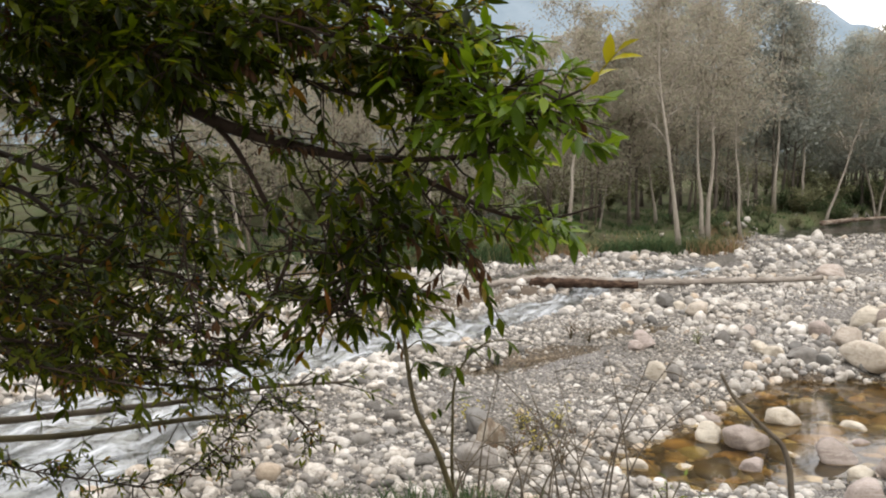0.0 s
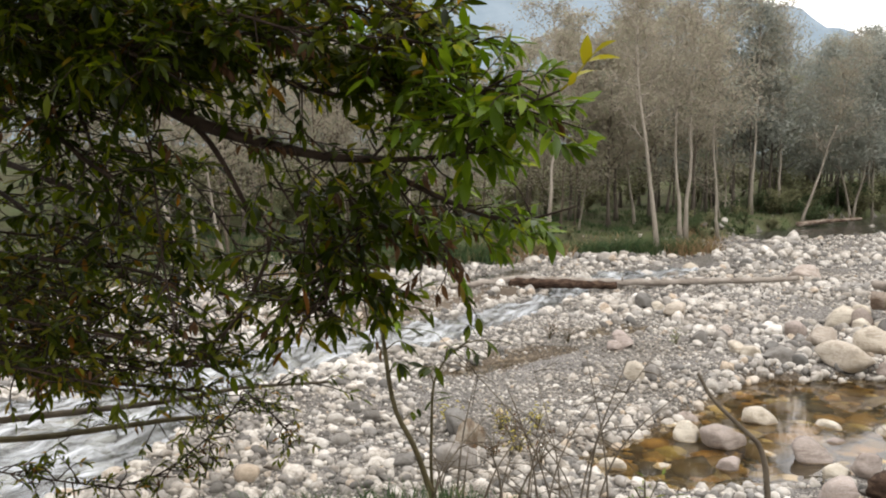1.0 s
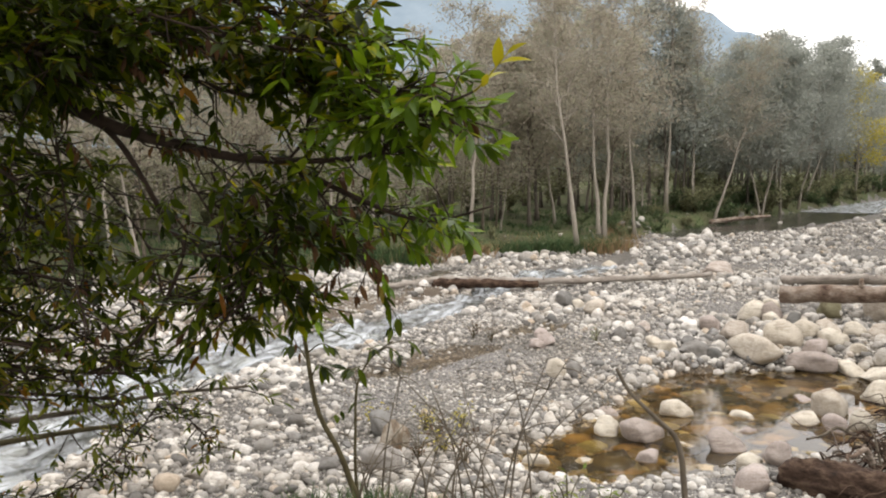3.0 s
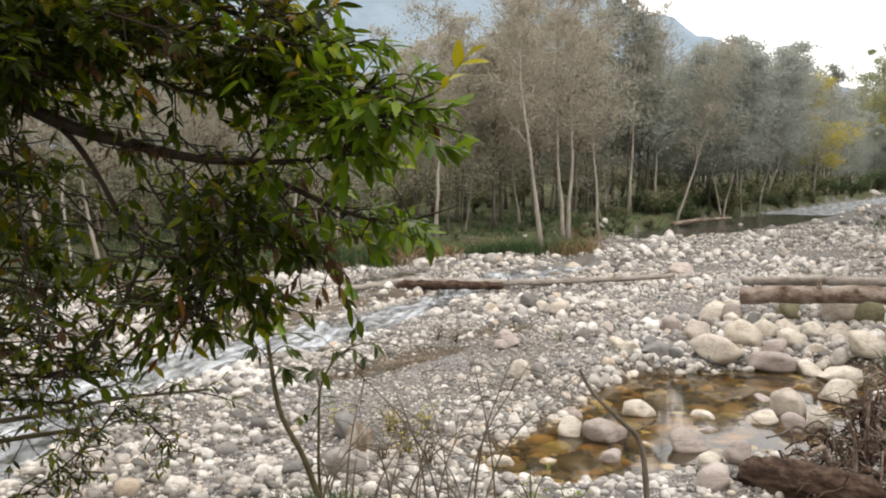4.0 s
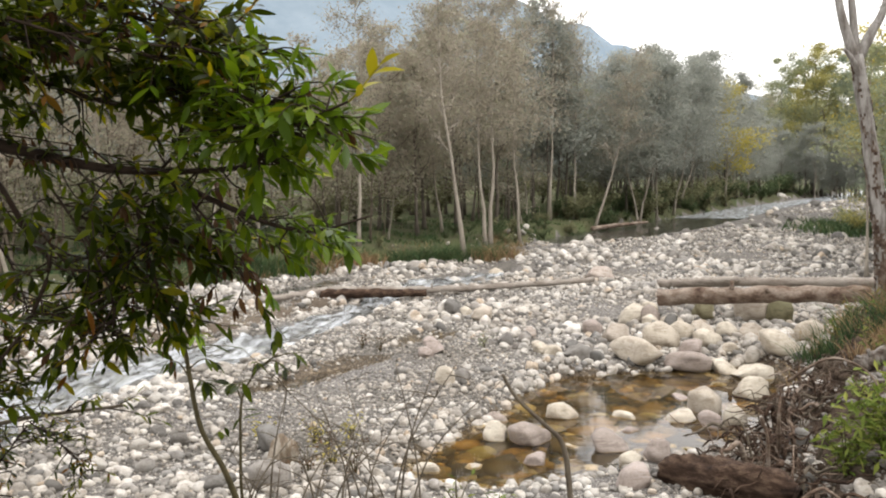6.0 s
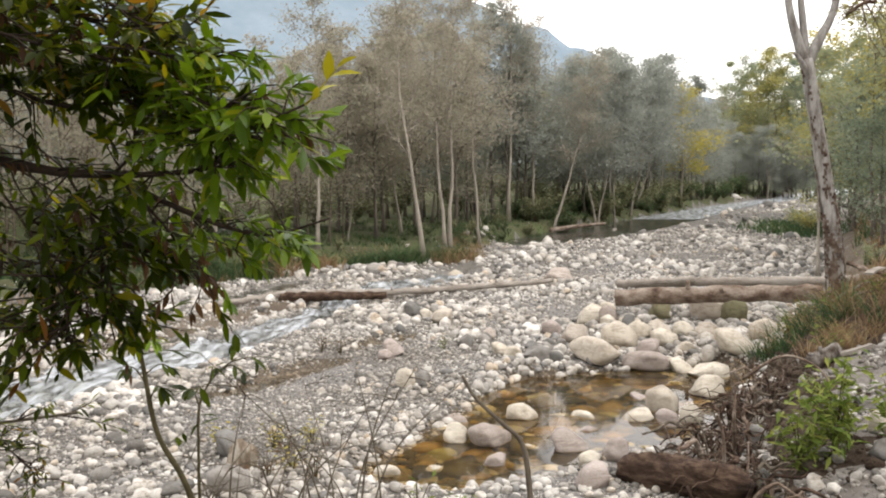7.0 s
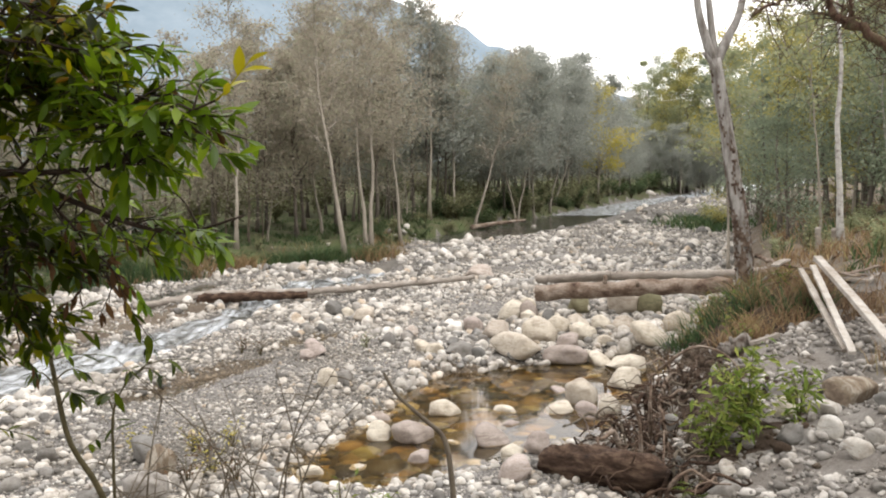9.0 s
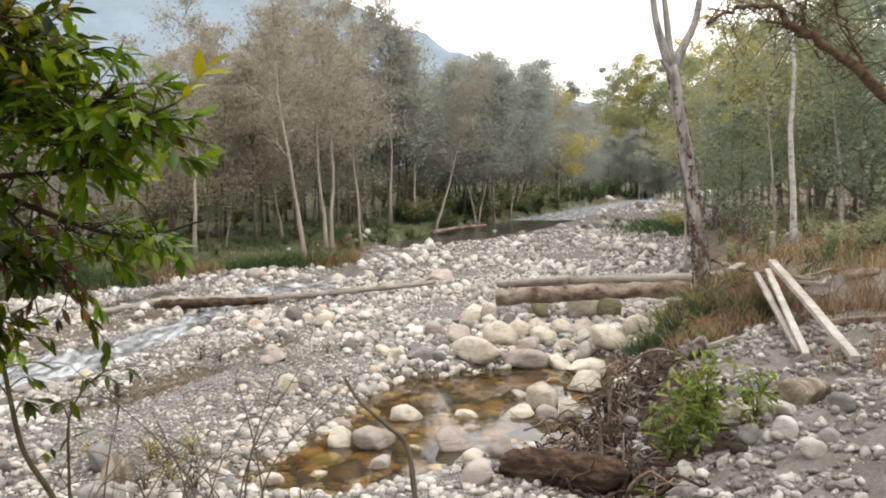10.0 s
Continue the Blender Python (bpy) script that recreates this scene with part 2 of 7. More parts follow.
# distance haze is put into the crown colours: paler, bluer, flatter tones
MAT_CROWN_GREY = leaf_material("hazed_alder_foliage", [(0.0, (0.39, 0.335, 0.272)), (0.5, (0.435, 0.39, 0.308)), (1.0, (0.42, 0.425, 0.303))], 0.9, 0.6, mottle=0.9)
MAT_CROWN_DARK = leaf_material("hazed_dark_foliage", [(0.0, (0.33, 0.345, 0.31)), (0.5, (0.385, 0.405, 0.36)), (1.0, (0.45, 0.465, 0.40))], 0.9, 0.55, mottle=0.9)
MAT_CROWN_GREEN = leaf_material("green_foliage", [(0.0, (0.30, 0.335, 0.20)), (0.5, (0.36, 0.385, 0.225)), (1.0, (0.43, 0.44, 0.25))], 0.8, 0.55, mottle=0.9)
MAT_CROWN_DEEP = leaf_material("hazed_deep_green_foliage", [(0.0, (0.21, 0.255, 0.18)), (0.5, (0.28, 0.33, 0.235)), (1.0, (0.36, 0.41, 0.29))], 0.7, 0.5, mottle=0.9)
MAT_CROWN_OLIVE = leaf_material("olive_foliage", [(0.0, (0.37, 0.355, 0.14)), (0.5, (0.45, 0.42, 0.155)), (1.0, (0.52, 0.47, 0.18))], 0.8, 0.55, mottle=0.9)
MAT_UNDER = leaf_material("undergrowth_foliage", [(0.0, (0.16, 0.15, 0.095)), (0.5, (0.25, 0.255, 0.14)), (1.0, (0.37, 0.38, 0.21))], 0.9, 0.45)
MAT_SHRUB = leaf_material("dark_shrub_foliage", [(0.0, (0.045, 0.075, 0.035)), (0.5, (0.085, 0.125, 0.055)), (1.0, (0.15, 0.19, 0.08))], 0.7, 0.4)
MAT_FERN = leaf_material("fern_fronds", [(0.0, (0.11, 0.15, 0.035)), (0.6, (0.20, 0.25, 0.06)), (1.0, (0.30, 0.21, 0.08))], 0.8, 0.35)
MAT_CROWN_YELLOW = leaf_material("yellowing_foliage", [(0.0, (0.45, 0.41, 0.11)), (0.6, (0.55, 0.49, 0.12)), (1.0, (0.60, 0.47, 0.11))], 0.8, 0.55)
MAT_GRASS = leaf_material("grass_blades", [(0.0, (0.045, 0.088, 0.038)), (0.6, (0.08, 0.132, 0.052)), (0.92, (0.13, 0.16, 0.07)), (1.0, (0.22, 0.19, 0.10))], 0.8, 0.35)
MAT_GRASS_DRY = leaf_material("dry_grass", [(0.0, (0.20, 0.115, 0.062)), (0.55, (0.33, 0.225, 0.125)), (0.85, (0.40, 0.31, 0.17)), (1.0, (0.22, 0.21, 0.07))], 0.8, 0.25)
MAT_GRASS_RUST = leaf_material("rusty_grass", [(0.0, (0.15, 0.09, 0.052)), (0.6, (0.27, 0.18, 0.105)), (1.0, (0.36, 0.28, 0.17))], 0.85, 0.25)
MAT_PLANT = leaf_material("herb_leaf", [(0.0, (0.12, 0.18, 0.03)), (0.6, (0.22, 0.285, 0.055)), (1.0, (0.34, 0.36, 0.08))], 0.5, 0.4, shine=0.2)


def water_material(name, tint, foam, wave, rough=0.03):
    m, n, l = nodes_of(name)
    b, out = n["Principled BSDF"], n["Material Output"]
    b.inputs["Base Color"].default_value = (*tint, 1)
    b.inputs["Roughness"].default_value, b.inputs["IOR"].default_value = rough, 1.33
    b.inputs["Transmission Weight"].default_value = 1.0
    uv = n.new("ShaderNodeUVMap").outputs["UV"]
    w = noise_tex(n, l, 1.0, 4.0, 0.6, uv, wave)
    add_bump(n, l, w.outputs[0], 0.5 if foam else 0.12, 0.05 if foam else 0.01, b)
    if foam:
        f = noise_tex(n, l, 1.0, 6.0, 0.7, uv, (3.0, 0.7, 1))
        s = noise_tex(n, l, 1.0, 6.0, 0.75, uv, (8.0, 1.6, 1))
        k = mixc(n, l, f.outputs[0], s.outputs[0], 0.5)
        r = ramp(n, [(foam, (0, 0, 0)), (foam + 0.2, (1, 1, 1))])
        l.new(k, r.inputs[0])
        white = n.new("ShaderNodeBsdfPrincipled")
        white.inputs["Base Color"].default_value = (0.60, 0.63, 0.66, 1)
        white.inputs["Roughness"].default_value = 0.6
        mx = n.new("ShaderNodeMixShader")
        l.new(r.outputs[0], mx.inputs[0])
        l.new(b.outputs[0], mx.inputs[1])
        l.new(white.outputs[0], mx.inputs[2])
        l.new(mx.outputs[0], out.inputs["Surface"])
    return m


MAT_POOL = water_material("amber_water", (0.85, 0.65, 0.34), 0.0, (1.5, 1.5, 1))
MAT_RAPIDS = water_material("white_water", (0.52, 0.60, 0.62), 0.455, (6.0, 2.0, 1), 0.12)
MAT_RIVER = water_material("grey_water", (0.50, 0.52, 0.50), 0.60, (5.0, 1.6, 1), 0.08)
MAT_RIFFLE = water_material("riffle_water", (0.55, 0.60, 0.61), 0.435, (1.2, 0.4, 1), 0.15)
MAT_PUDDLE = water_material("puddle_water", (0.85, 0.78, 0.66), 0.0, (1.5, 1.5, 1))

# ---- mesh tools ----
def mesh_np(name, verts, faces, mats, smooth=True, index=None):
    """A mesh from arrays: faces is a list of (n, k) index arrays, index the material of each array."""
    me = bpy.data.meshes.new(name)
    verts = np.asarray(verts, np.float32)
    index = [i for f, i in zip(faces, index) if len(f)] if index is not None else None
    faces = [np.asarray(f, np.int32) for f in faces if len(f)]
    me.vertices.add(len(verts))
    me.vertices.foreach_set("co", verts.ravel())
    loops = np.concatenate([f.ravel() for f in faces])
    sizes = np.concatenate([np.full(len(f), f.shape[1], np.int32) for f in faces])
    me.loops.add(len(loops))
    me.loops.foreach_set("vertex_index", loops)
    me.polygons.add(len(sizes))
    me.polygons.foreach_set("loop_start", np.concatenate([[0], np.cumsum(sizes)[:-1]]).astype(np.int32))
    for m in mats if isinstance(mats, (list, tuple)) else [mats]:
        me.materials.append(m)
    if index is not None:
        me.polygons.foreach_set("material_index", np.concatenate([np.full(len(f), i, np.int32) for f, i in zip(faces, index)]))
    me.polygons.foreach_set("use_smooth", np.full(len(sizes), smooth))
    me.update(calc_edges=True)
    me.validate()
    return me


class Soup:
    """Gathers pieces of geometry into one mesh."""

    def __init__(self):
        self.v, self.f, self.n = [], {}, 0

    def put(self, v, f):
        v, f = np.asarray(v, float), np.asarray(f, int)
        self.v.append(v)
        self.f.setdefault(f.shape[1], []).append(f + self.n)
        self.n += len(v)

    def many(self, proto_v, proto_f, turn, place):
        """Copies of one shape: turn is (n, 3, 3), place (n, 3)."""
        if not len(place):
            return
        v = np.einsum("nij,kj->nki", turn, proto_v) + place[:, None]
        f = proto_f[None] + (np.arange(len(place)) * len(proto_v))[:, None, None]
        self.put(v.reshape(-1, 3), f.reshape(-1, proto_f.shape[1]))

    def mesh(self, name, mat, smooth=True):
        return mesh_np(name, np.concatenate(self.v), [np.concatenate(a) for a in self.f.values()], mat, smooth)


def part(name, data, parent, label=""):
    """Links a mesh as one part under a thing or another part."""
    ob = new(name, data)
    ob.parent = parent
    return tagged(ob, label=label)


def smoothstep(a, b, x):
    t = np.clip((x - a) / (b - a), 0, 1)
    return t * t * (3 - 2 * t)


def curve_points(points, n):
    """n points on a smooth line through the given ones."""
    p = np.array(points, float)
    if len(p) < 3:
        return p[0] + np.linspace(0, 1, n)[:, None] * (p[-1] - p[0])
    q = np.vstack([2 * p[0] - p[1], p, 2 * p[-1] - p[-2]])
    u = np.linspace(0, len(p) - 1 - 1e-6, n)
    i = u.astype(int)
    t = (u - i)[:, None]
    a, b, c, d = q[i], q[i + 1], q[i + 2], q[i + 3]
    return 0.5 * (2 * b + (c - a) * t + (2 * a - 5 * b + 4 * c - d) * t * t + (3 * b - a - 3 * c + d) * t ** 3)


def tube(points, radii, sides=6, caps=True, rough=0.0, rng=None):
    """A tapered tube along a line."""
    p = np.asarray(points, float)
    r = np.broadcast_to(np.asarray(radii, float), (len(p),))
    d = np.gradient(p, axis=0)
    d /= np.linalg.norm(d, axis=1, keepdims=True) + 1e-9
    ref = np.array([0.3, 0.2, 1.0]) if abs(d[:, 2]).mean() < 0.8 else np.array([1.0, 0.3, 0.1])
    a = np.cross(d, ref)
    a /= np.linalg.norm(a, axis=1, keepdims=True) + 1e-9
    b = np.cross(d, a)
    ang = np.arange(sides) * 2 * np.pi / sides
    rr = np.repeat(r[:, None], sides, 1)
    if rough and rng is not None:
        rr = rr * (1 + rough * rng.normal(size=rr.shape))
    v = p[:, None] + rr[..., None] * (np.cos(ang)[None, :, None] * a[:, None] + np.sin(ang)[None, :, None] * b[:, None])
    v = v.reshape(-1, 3)
    i, j = np.meshgrid(np.arange(len(p) - 1), np.arange(sides), indexing="ij")
    k = (j + 1) % sides
    f = np.stack([i * sides + j, i * sides + k, (i + 1) * sides + k, (i + 1) * sides + j], -1).reshape(-1, 4)
    if caps:
        n = len(v)
        v = np.vstack([v, p[0], p[-1]])
        s = np.arange(sides)
        t = (s + 1) % sides
        m = (len(p) - 1) * sides
        f = np.vstack([f, np.stack([t, s, np.full(sides, n), np.full(sides, n)], -1)[:, [0, 1, 2, 3]], np.stack([m + s, m + t, np.full(sides, n + 1), np.full(sides, n + 1)], -1)])
    return v, f


def put_tube(soup, points, radii, sides=6, rough=0.0, rng=None):
    v, f = tube(points, radii, sides, True, rough, rng)
    quads = f[f[:, 2] != f[:, 3]]
    tris = f[f[:, 2] == f[:, 3]][:, :3]
    base = soup.n
    soup.put(v, quads)
    if len(tris):
        soup.f.setdefault(3, []).append(tris + base)


def ico(sub):
    bm = bmesh.new()
    bmesh.ops.create_icosphere(bm, subdivisions=sub, radius=1.0)
    v = np.array([x.co[:] for x in bm.verts])
    f = np.array([[x.index for x in p.verts] for p in bm.faces])
    bm.free()
    return v, f


def stone_shape(sub, seed, flat=0.62, cuts=10, worn=0.32):
    """A water-worn stone: a flattened ball cut by planes, its edges worn round."""
    rng = np.random.default_rng(seed)
    v, f = ico(sub)
    v = v * np.array([1.0, rng.uniform(0.62, 0.95), flat * rng.uniform(0.75, 1.2)])
    for _ in range(cuts):
        d = rng.normal(size=3)
        d /= np.linalg.norm(d)
        h = v @ d
        c = h.max() * rng.uniform(0.5, 0.88)
        v = v - np.maximum(h - c, 0)[:, None] * d * 0.94
    for _ in range(max(0, sub - 1)):
        s, k = np.zeros_like(v), np.zeros(len(v))
        for i, j in ((0, 1), (1, 2), (2, 0), (1, 0), (2, 1), (0, 2)):
            np.add.at(s, f[:, i], v[f[:, j]])
            np.add.at(k, f[:, i], 1)
        v = (1 - worn) * v + worn * s / k[:, None]
    for k in range(5):
        d = rng.normal(size=3) * (1.5 + k)
        v = v * (1 + 0.035 * np.sin(v @ d + rng.uniform(0, 6)))[:, None]
    for k in range(4 if sub > 1 else 0):
        d = rng.normal(size=3) * (5 + 2 * k)
        v = v * (1 + 0.014 * np.sin(v @ d + rng.uniform(0, 6)))[:, None]
    v -= (v.max(0) + v.min(0)) / 2
    return v / np.abs(v[:, :2]).max(), f


def turns(rng, n, tilt=0.35):
    """Random turns, mostly about the upright."""
    a, b, c = rng.uniform(0, 2 * np.pi, n), rng.normal(0, tilt, n), rng.normal(0, tilt, n)
    ca, sa, cb, sb, cc, sc = np.cos(a), np.sin(a), np.cos(b), np.sin(b), np.cos(c), np.sin(c)
    o, z = np.ones(n), np.zeros(n)
    rz = np.stack([ca, -sa, z, sa, ca, z, z, z, o], -1).reshape(n, 3, 3)
    rx = np.stack([o, z, z, z, cb, -sb, z, sb, cb], -1).reshape(n, 3, 3)
    ry = np.stack([cc, z, sc, z, o, z, -sc, z, cc], -1).reshape(n, 3, 3)
    return rz @ rx @ ry


# ---- the lie of the land ----
RIVER = [(-14, -4, 2.4), (-7.5, 5, 2.3), (-4.5, 8.9, 1.8), (-3.45, 10.4, 1.05), (-2.8, 11.9, 0.75), (-1.95, 13.0, 0.72), (-1.1, 13.7, 0.75), (-0.1, 14.5, 0.8),
         (0.75, 15.5, 0.6), (1.5, 16.6, 0.44), (2.4, 17.7, 0.36), (3.1, 18.8, 0.34), (3.6, 20.0, 0.32), (4.35, 21.4, 0.42), (5.3, 22.2, 0.75), (6.5, 22.9, 0.65), (7.6, 23.8, 0.4),
         (9.2, 27.2, -0.28), (13.0, 32.6, -0.2), (13.9, 34.1, 1.2), (16.4, 36.3, 2.1), (22.0, 41.5, 2.4), (28.0, 46.8, 1.9), (42.5, 61.1, 1.3), (57, 73, 1.4), (75, 88, 3.0), (110, 116, 4.0)]
SIDE = [(1.1, 20.9, 0.2), (1.6, 21.7, 0.36), (2.2, 22.5, 0.38), (3.0, 23.7, 0.24)]
POOL = [(2.3, 8.35, 0.6), (3.2, 8.75, 1.0), (4.4, 9.4, 1.4), (5.5, 10.5, 1.6), (6.9, 11.0, 0.95)]
FINE = [(0.9, 9.6, 1.0), (1.6, 11.2, 1.6), (2.8, 12.4, 1.5), (3.9, 13.6, 1.3), (5.0, 15.5, 1.0)]
PUDDLE_A = [(0.4, 12.0, 0.16), (1.3, 12.9, 0.28), (2.2, 13.5, 0.2)]
MUD = [(-3.6, 15.4, 0.6), (-1.4, 16.4, 0.8), (0.2, 17.8, 0.8), (1.3, 18.9, 0.6), (2.3, 19.2, 0.4)]
PUDDLE_B = [(3.0, 14.6, 0.15), (3.9, 15.3, 0.22)]
FAR_BANK = [(-60, 2), (-26, 12), (-14, 18), (-7, 20), (-2, 22.8), (1.4, 25), (4.2, 27), (9, 29.5), (12, 33.8), (16, 37.8), (23.3, 45.2), (31, 52.6), (42.5, 63.6), (58, 77), (110, 122), (300, 260)]
NEAR_BANK = [(-40, -12), (-10, -1), (-4, 5.4), (0, 6.6), (1.9, 6.0), (3.4, 5.2), (4.7, 6.1), (5.6, 7.6), (6.4, 9.0), (7.4, 10.0), (8.4, 10.9), (9.6, 12.2), (11.6, 13.9), (14.3, 17.0), (19.3, 22.4), (26.6, 30.5), (40, 45), (62, 67), (95, 95), (300, 240)]
NEAR_RISE = [1.2, 1.2, 1.2, 1.2, 1.1, 0.7, 0.65, 0.75, 0.9, 1.0, 1.15, 1.2, 1.2, 1.2, 1.1, 1.0, 1.0, 1.0, 1.0, 1.0]


def lane(p, line):
    """Distance to a line in the plan, place along it, and side (1: to its left)."""
    q = np.array([a[:2] for a in line], float)
    best = np.full(len(p), 1e9)
    along, side = np.zeros(len(p)), np.ones(len(p))
    for i in range(len(q) - 1):
        d = q[i + 1] - q[i]
        t = np.clip(((p - q[i]) @ d) / (d @ d), 0, 1)
        off = p - q[i] - t[:, None] * d
        r = np.hypot(off[:, 0], off[:, 1])
        c = d[0] * (p[:, 1] - q[i, 1]) - d[1] * (p[:, 0] - q[i, 0])
        m = r < best
        best[m], along[m], side[m] = r[m], i + t[m], np.sign(c[m])
    return best, along, side


def inside(p, line):
    """How far a place lies inside a lane of given half widths (negative: outside)."""
    d, a, _ = lane(p, line)
    return np.interp(a, np.arange(len(line)), [q[2] for q in line]) - d


def slope(p):
    s = np.clip(0.45 * p[:, 0] + 0.89 * p[:, 1], -30, 190)
    return 0.02 * s


def waves(p, size, seed):
    rng = np.random.default_rng(seed)
    z = np.zeros(len(p))
    for k in range(9):
        a, w = rng.uniform(0, np.pi * 2), 2 * np.pi / (size * rng.uniform(0.5, 1.8))
        z += np.sin(p @ np.array([np.cos(a), np.sin(a)]) * w + rng.uniform(0, 6.3))
    return z / 4.5


def far_side(p):
    d, _, s = lane(p, FAR_BANK)
    return d * s


def near_side(p):
    d, a, s = lane(p, NEAR_BANK)
    return -d * s, a


def ground_z(p):
    p = np.atleast_2d(np.asarray(p, float))[:, :2]
    z = slope(p) + 0.12 + 0.05 * waves(p, 3.0, 3) + 0.02 * waves(p, 0.8, 4)
    z -= 0.36 * smoothstep(-0.15, 0.35, np.maximum(inside(p, RIVER), inside(p, SIDE)))
    z += (0.10 + 0.06 * waves(p, 0.9, 19)) * smoothstep(0.0, 0.3, inside(p, MUD))
    z -= 0.42 * smoothstep(-0.25, 0.4, inside(p, POOL))
    z -= 0.13 * np.maximum(smoothstep(-0.2, 0.15, inside(p, PUDDLE_A)), smoothstep(-0.2, 0.15, inside(p, PUDDLE_B)))
    f = far_side(p)
    z += (0.4 + 0.15 * waves(p, 4.0, 5)) * smoothstep(-0.15, 0.6, f + 0.3 * waves(p, 2.2, 20) - 0.2) + 0.012 * np.clip(f, 0, 60) + 0.12 * np.clip(f - 14, 0, 26)
    n, a = near_side(p)
    rise = np.interp(a, np.arange(len(NEAR_RISE)), NEAR_RISE)
    k = np.clip(n, 0, None)
    z += rise * (1 - np.exp(-k / 1.1)) + 0.03 * np.clip(k - 3, 0, 25) * smoothstep(3, 7, p[:, 0]) + 0.06 * waves(p, 1.3, 6) * smoothstep(0, 1, n)
    z += 0.3 * np.clip(n - 14, 0, 40) * smoothstep(5, 15, p[:, 0])
    z += 0.34 * np.exp(-(((p[:, 0] - 6.9) / 0.8) ** 2 + ((p[:, 1] - 4.75) / 0.9) ** 2)) + 0.05 * waves(p, 0.5, 23) * smoothstep(0.3, 1.2, n) * smoothstep(3, 5, p[:, 0])
    m = np.hypot(p[:, 0] - 9.3, p[:, 1] - 10.6)      # the mound under the dead tree
    z += 0.32 * np.exp(-(m / 1.3) ** 2)
    return z


def gz(x, y):
    return float(ground_z([(x, y)])[0])


# ---- ground ----
def build_ground():
    ang = np.concatenate([np.arange(-34, 58, 0.36), np.arange(58, 326, 6.0)])
    rad = np.concatenate([[0.0], np.geomspace(0.25, 5, 46)[:-1], np.geomspace(5, 25, 165)[:-1], np.geomspace(25, 1500, 185)])
    a, r = np.meshgrid(np.radians(ang), rad[1:], indexing="ij")
    p = np.stack([r * np.sin(a), r * np.cos(a)], -1).reshape(-1, 2)
    z = ground_z(p)
    na, nr = len(ang), len(rad) - 1
    v = np.column_stack([p, z])
    v = np.vstack([v, [0, 0, gz(0, 0)]])
    i, j = np.meshgrid(np.arange(na), np.arange(nr - 1), indexing="ij")
    k = (i + 1) % na
    f = np.stack([i * nr + j, k * nr + j, k * nr + j + 1, i * nr + j + 1], -1).reshape(-1, 4)
    i = np.arange(na)
    tri = np.stack([i * nr, ((i + 1) % na) * nr, np.full(na, len(v) - 1)], -1)[:, [1, 0, 2]]
    c = v[f].mean(1)[:, :2]
    forest = far_side(c) > 0.15 + 0.5 * waves(c, 1.5, 8)
    nb, _ = near_side(c)
    bank = nb > 0.1 + 0.3 * waves(c, 1.0, 9)
    far = bank & (np.hypot(c[:, 0], c[:, 1]) > 16)
    _, along = near_side(c)
    scar = (nb > -0.1) & (nb < 0.9 + 0.3 * waves(c, 0.7, 12)) & (along > 6.2) & (along < 10.2)
    mound = np.hypot(c[:, 0] - 9.0, c[:, 1] - 10.3) < 1.7 + 0.3 * waves(c, 0.9, 13)
    bed = inside(c, POOL) > 0.16 + 0.1 * waves(c, 0.5, 14)
    wet = (inside(c, PUDDLE_A) > -0.2 + 0.12 * waves(c, 0.6, 15)) | (inside(c, PUDDLE_B) > -0.2 + 0.12 * waves(c, 0.6, 16)) | (np.abs(inside(c, POOL) - 0.04) < 0.14)
    mud = inside(c, MUD) > 0.2 * waves(c, 0.8, 18)
    kind = np.where(bed, 4, np.where(wet, 6, np.where(mud, 5, np.where(scar | mound, 3, np.where(forest, 1, np.where(far, 5, np.where(bank, 2, 0)))))))
    me = mesh_np("ground", v, [f[kind == k] for k in range(7)] + [tri], [MAT_GROUND, MAT_FLOOR, MAT_BANK, MAT_SCAR, MAT_POOLBED, MAT_RUST, MAT_WET], True, [0, 1, 2, 3, 4, 5, 6, 2])
    return tagged(new("ground", me), "gravel river bed with sandy banks and forest soil", "ground", kind="structure")


ground = build_ground()


def build_water(name, line, mat, lift, label, n, cols, ripple, level=None):
    """A strip of water along a lane; uv in metres across and along."""
    pts = curve_points([q[:2] for q in line], n)
    wid = np.interp(np.linspace(0, len(line) - 1, n), np.arange(len(line)), [q[2] for q in line]) + 0.2
    d = np.gradient(pts, axis=0)
    d /= np.linalg.norm(d, axis=1, keepdims=True)
    nrm = np.stack([-d[:, 1], d[:, 0]], -1)
    u = np.linspace(-1, 1, cols)
    p = pts[:, None] + (u[None, :, None] * wid[:, None, None]) * nrm[:, None]
    flat = p.reshape(-1, 2)
    z = (slope(pts)[:, None] + np.zeros(cols)).ravel() + lift if level is None else np.full(len(flat), level)
    if ripple:
        z = z + ripple * (waves(flat, 0.9, 21) + 0.6 * waves(flat, 0.35, 22))
    v = np.column_stack([flat, z])
    i, j = np.meshgrid(np.arange(n - 1), np.arange(cols - 1), indexing="ij")
    f = np.stack([i * cols + j, (i + 1) * cols + j, (i + 1) * cols + j + 1, i * cols + j + 1], -1).reshape(-1, 4)
    me = mesh_np(name, v, [f], mat)
    if me.polygons[0].normal.z < 0:
        me.flip_normals()
    along = np.concatenate([[0], np.cumsum(np.linalg.norm(np.diff(pts, axis=0), axis=1))])
    uv = np.stack([(u[None] * wid[:, None]).ravel(), np.repeat(along, cols)], -1)
    layer = me.uv_layers.new(name="UVMap")
    idx = np.empty(len(me.loops), np.int32)
    me.loops.foreach_get("vertex_index", idx)
    layer.data.foreach_set("uv", uv[idx].astype(np.float32).ravel())
    ob = new(name, me)
    ob.visible_shadow = False
    return tagged(ob, label, "water", kind="structure")


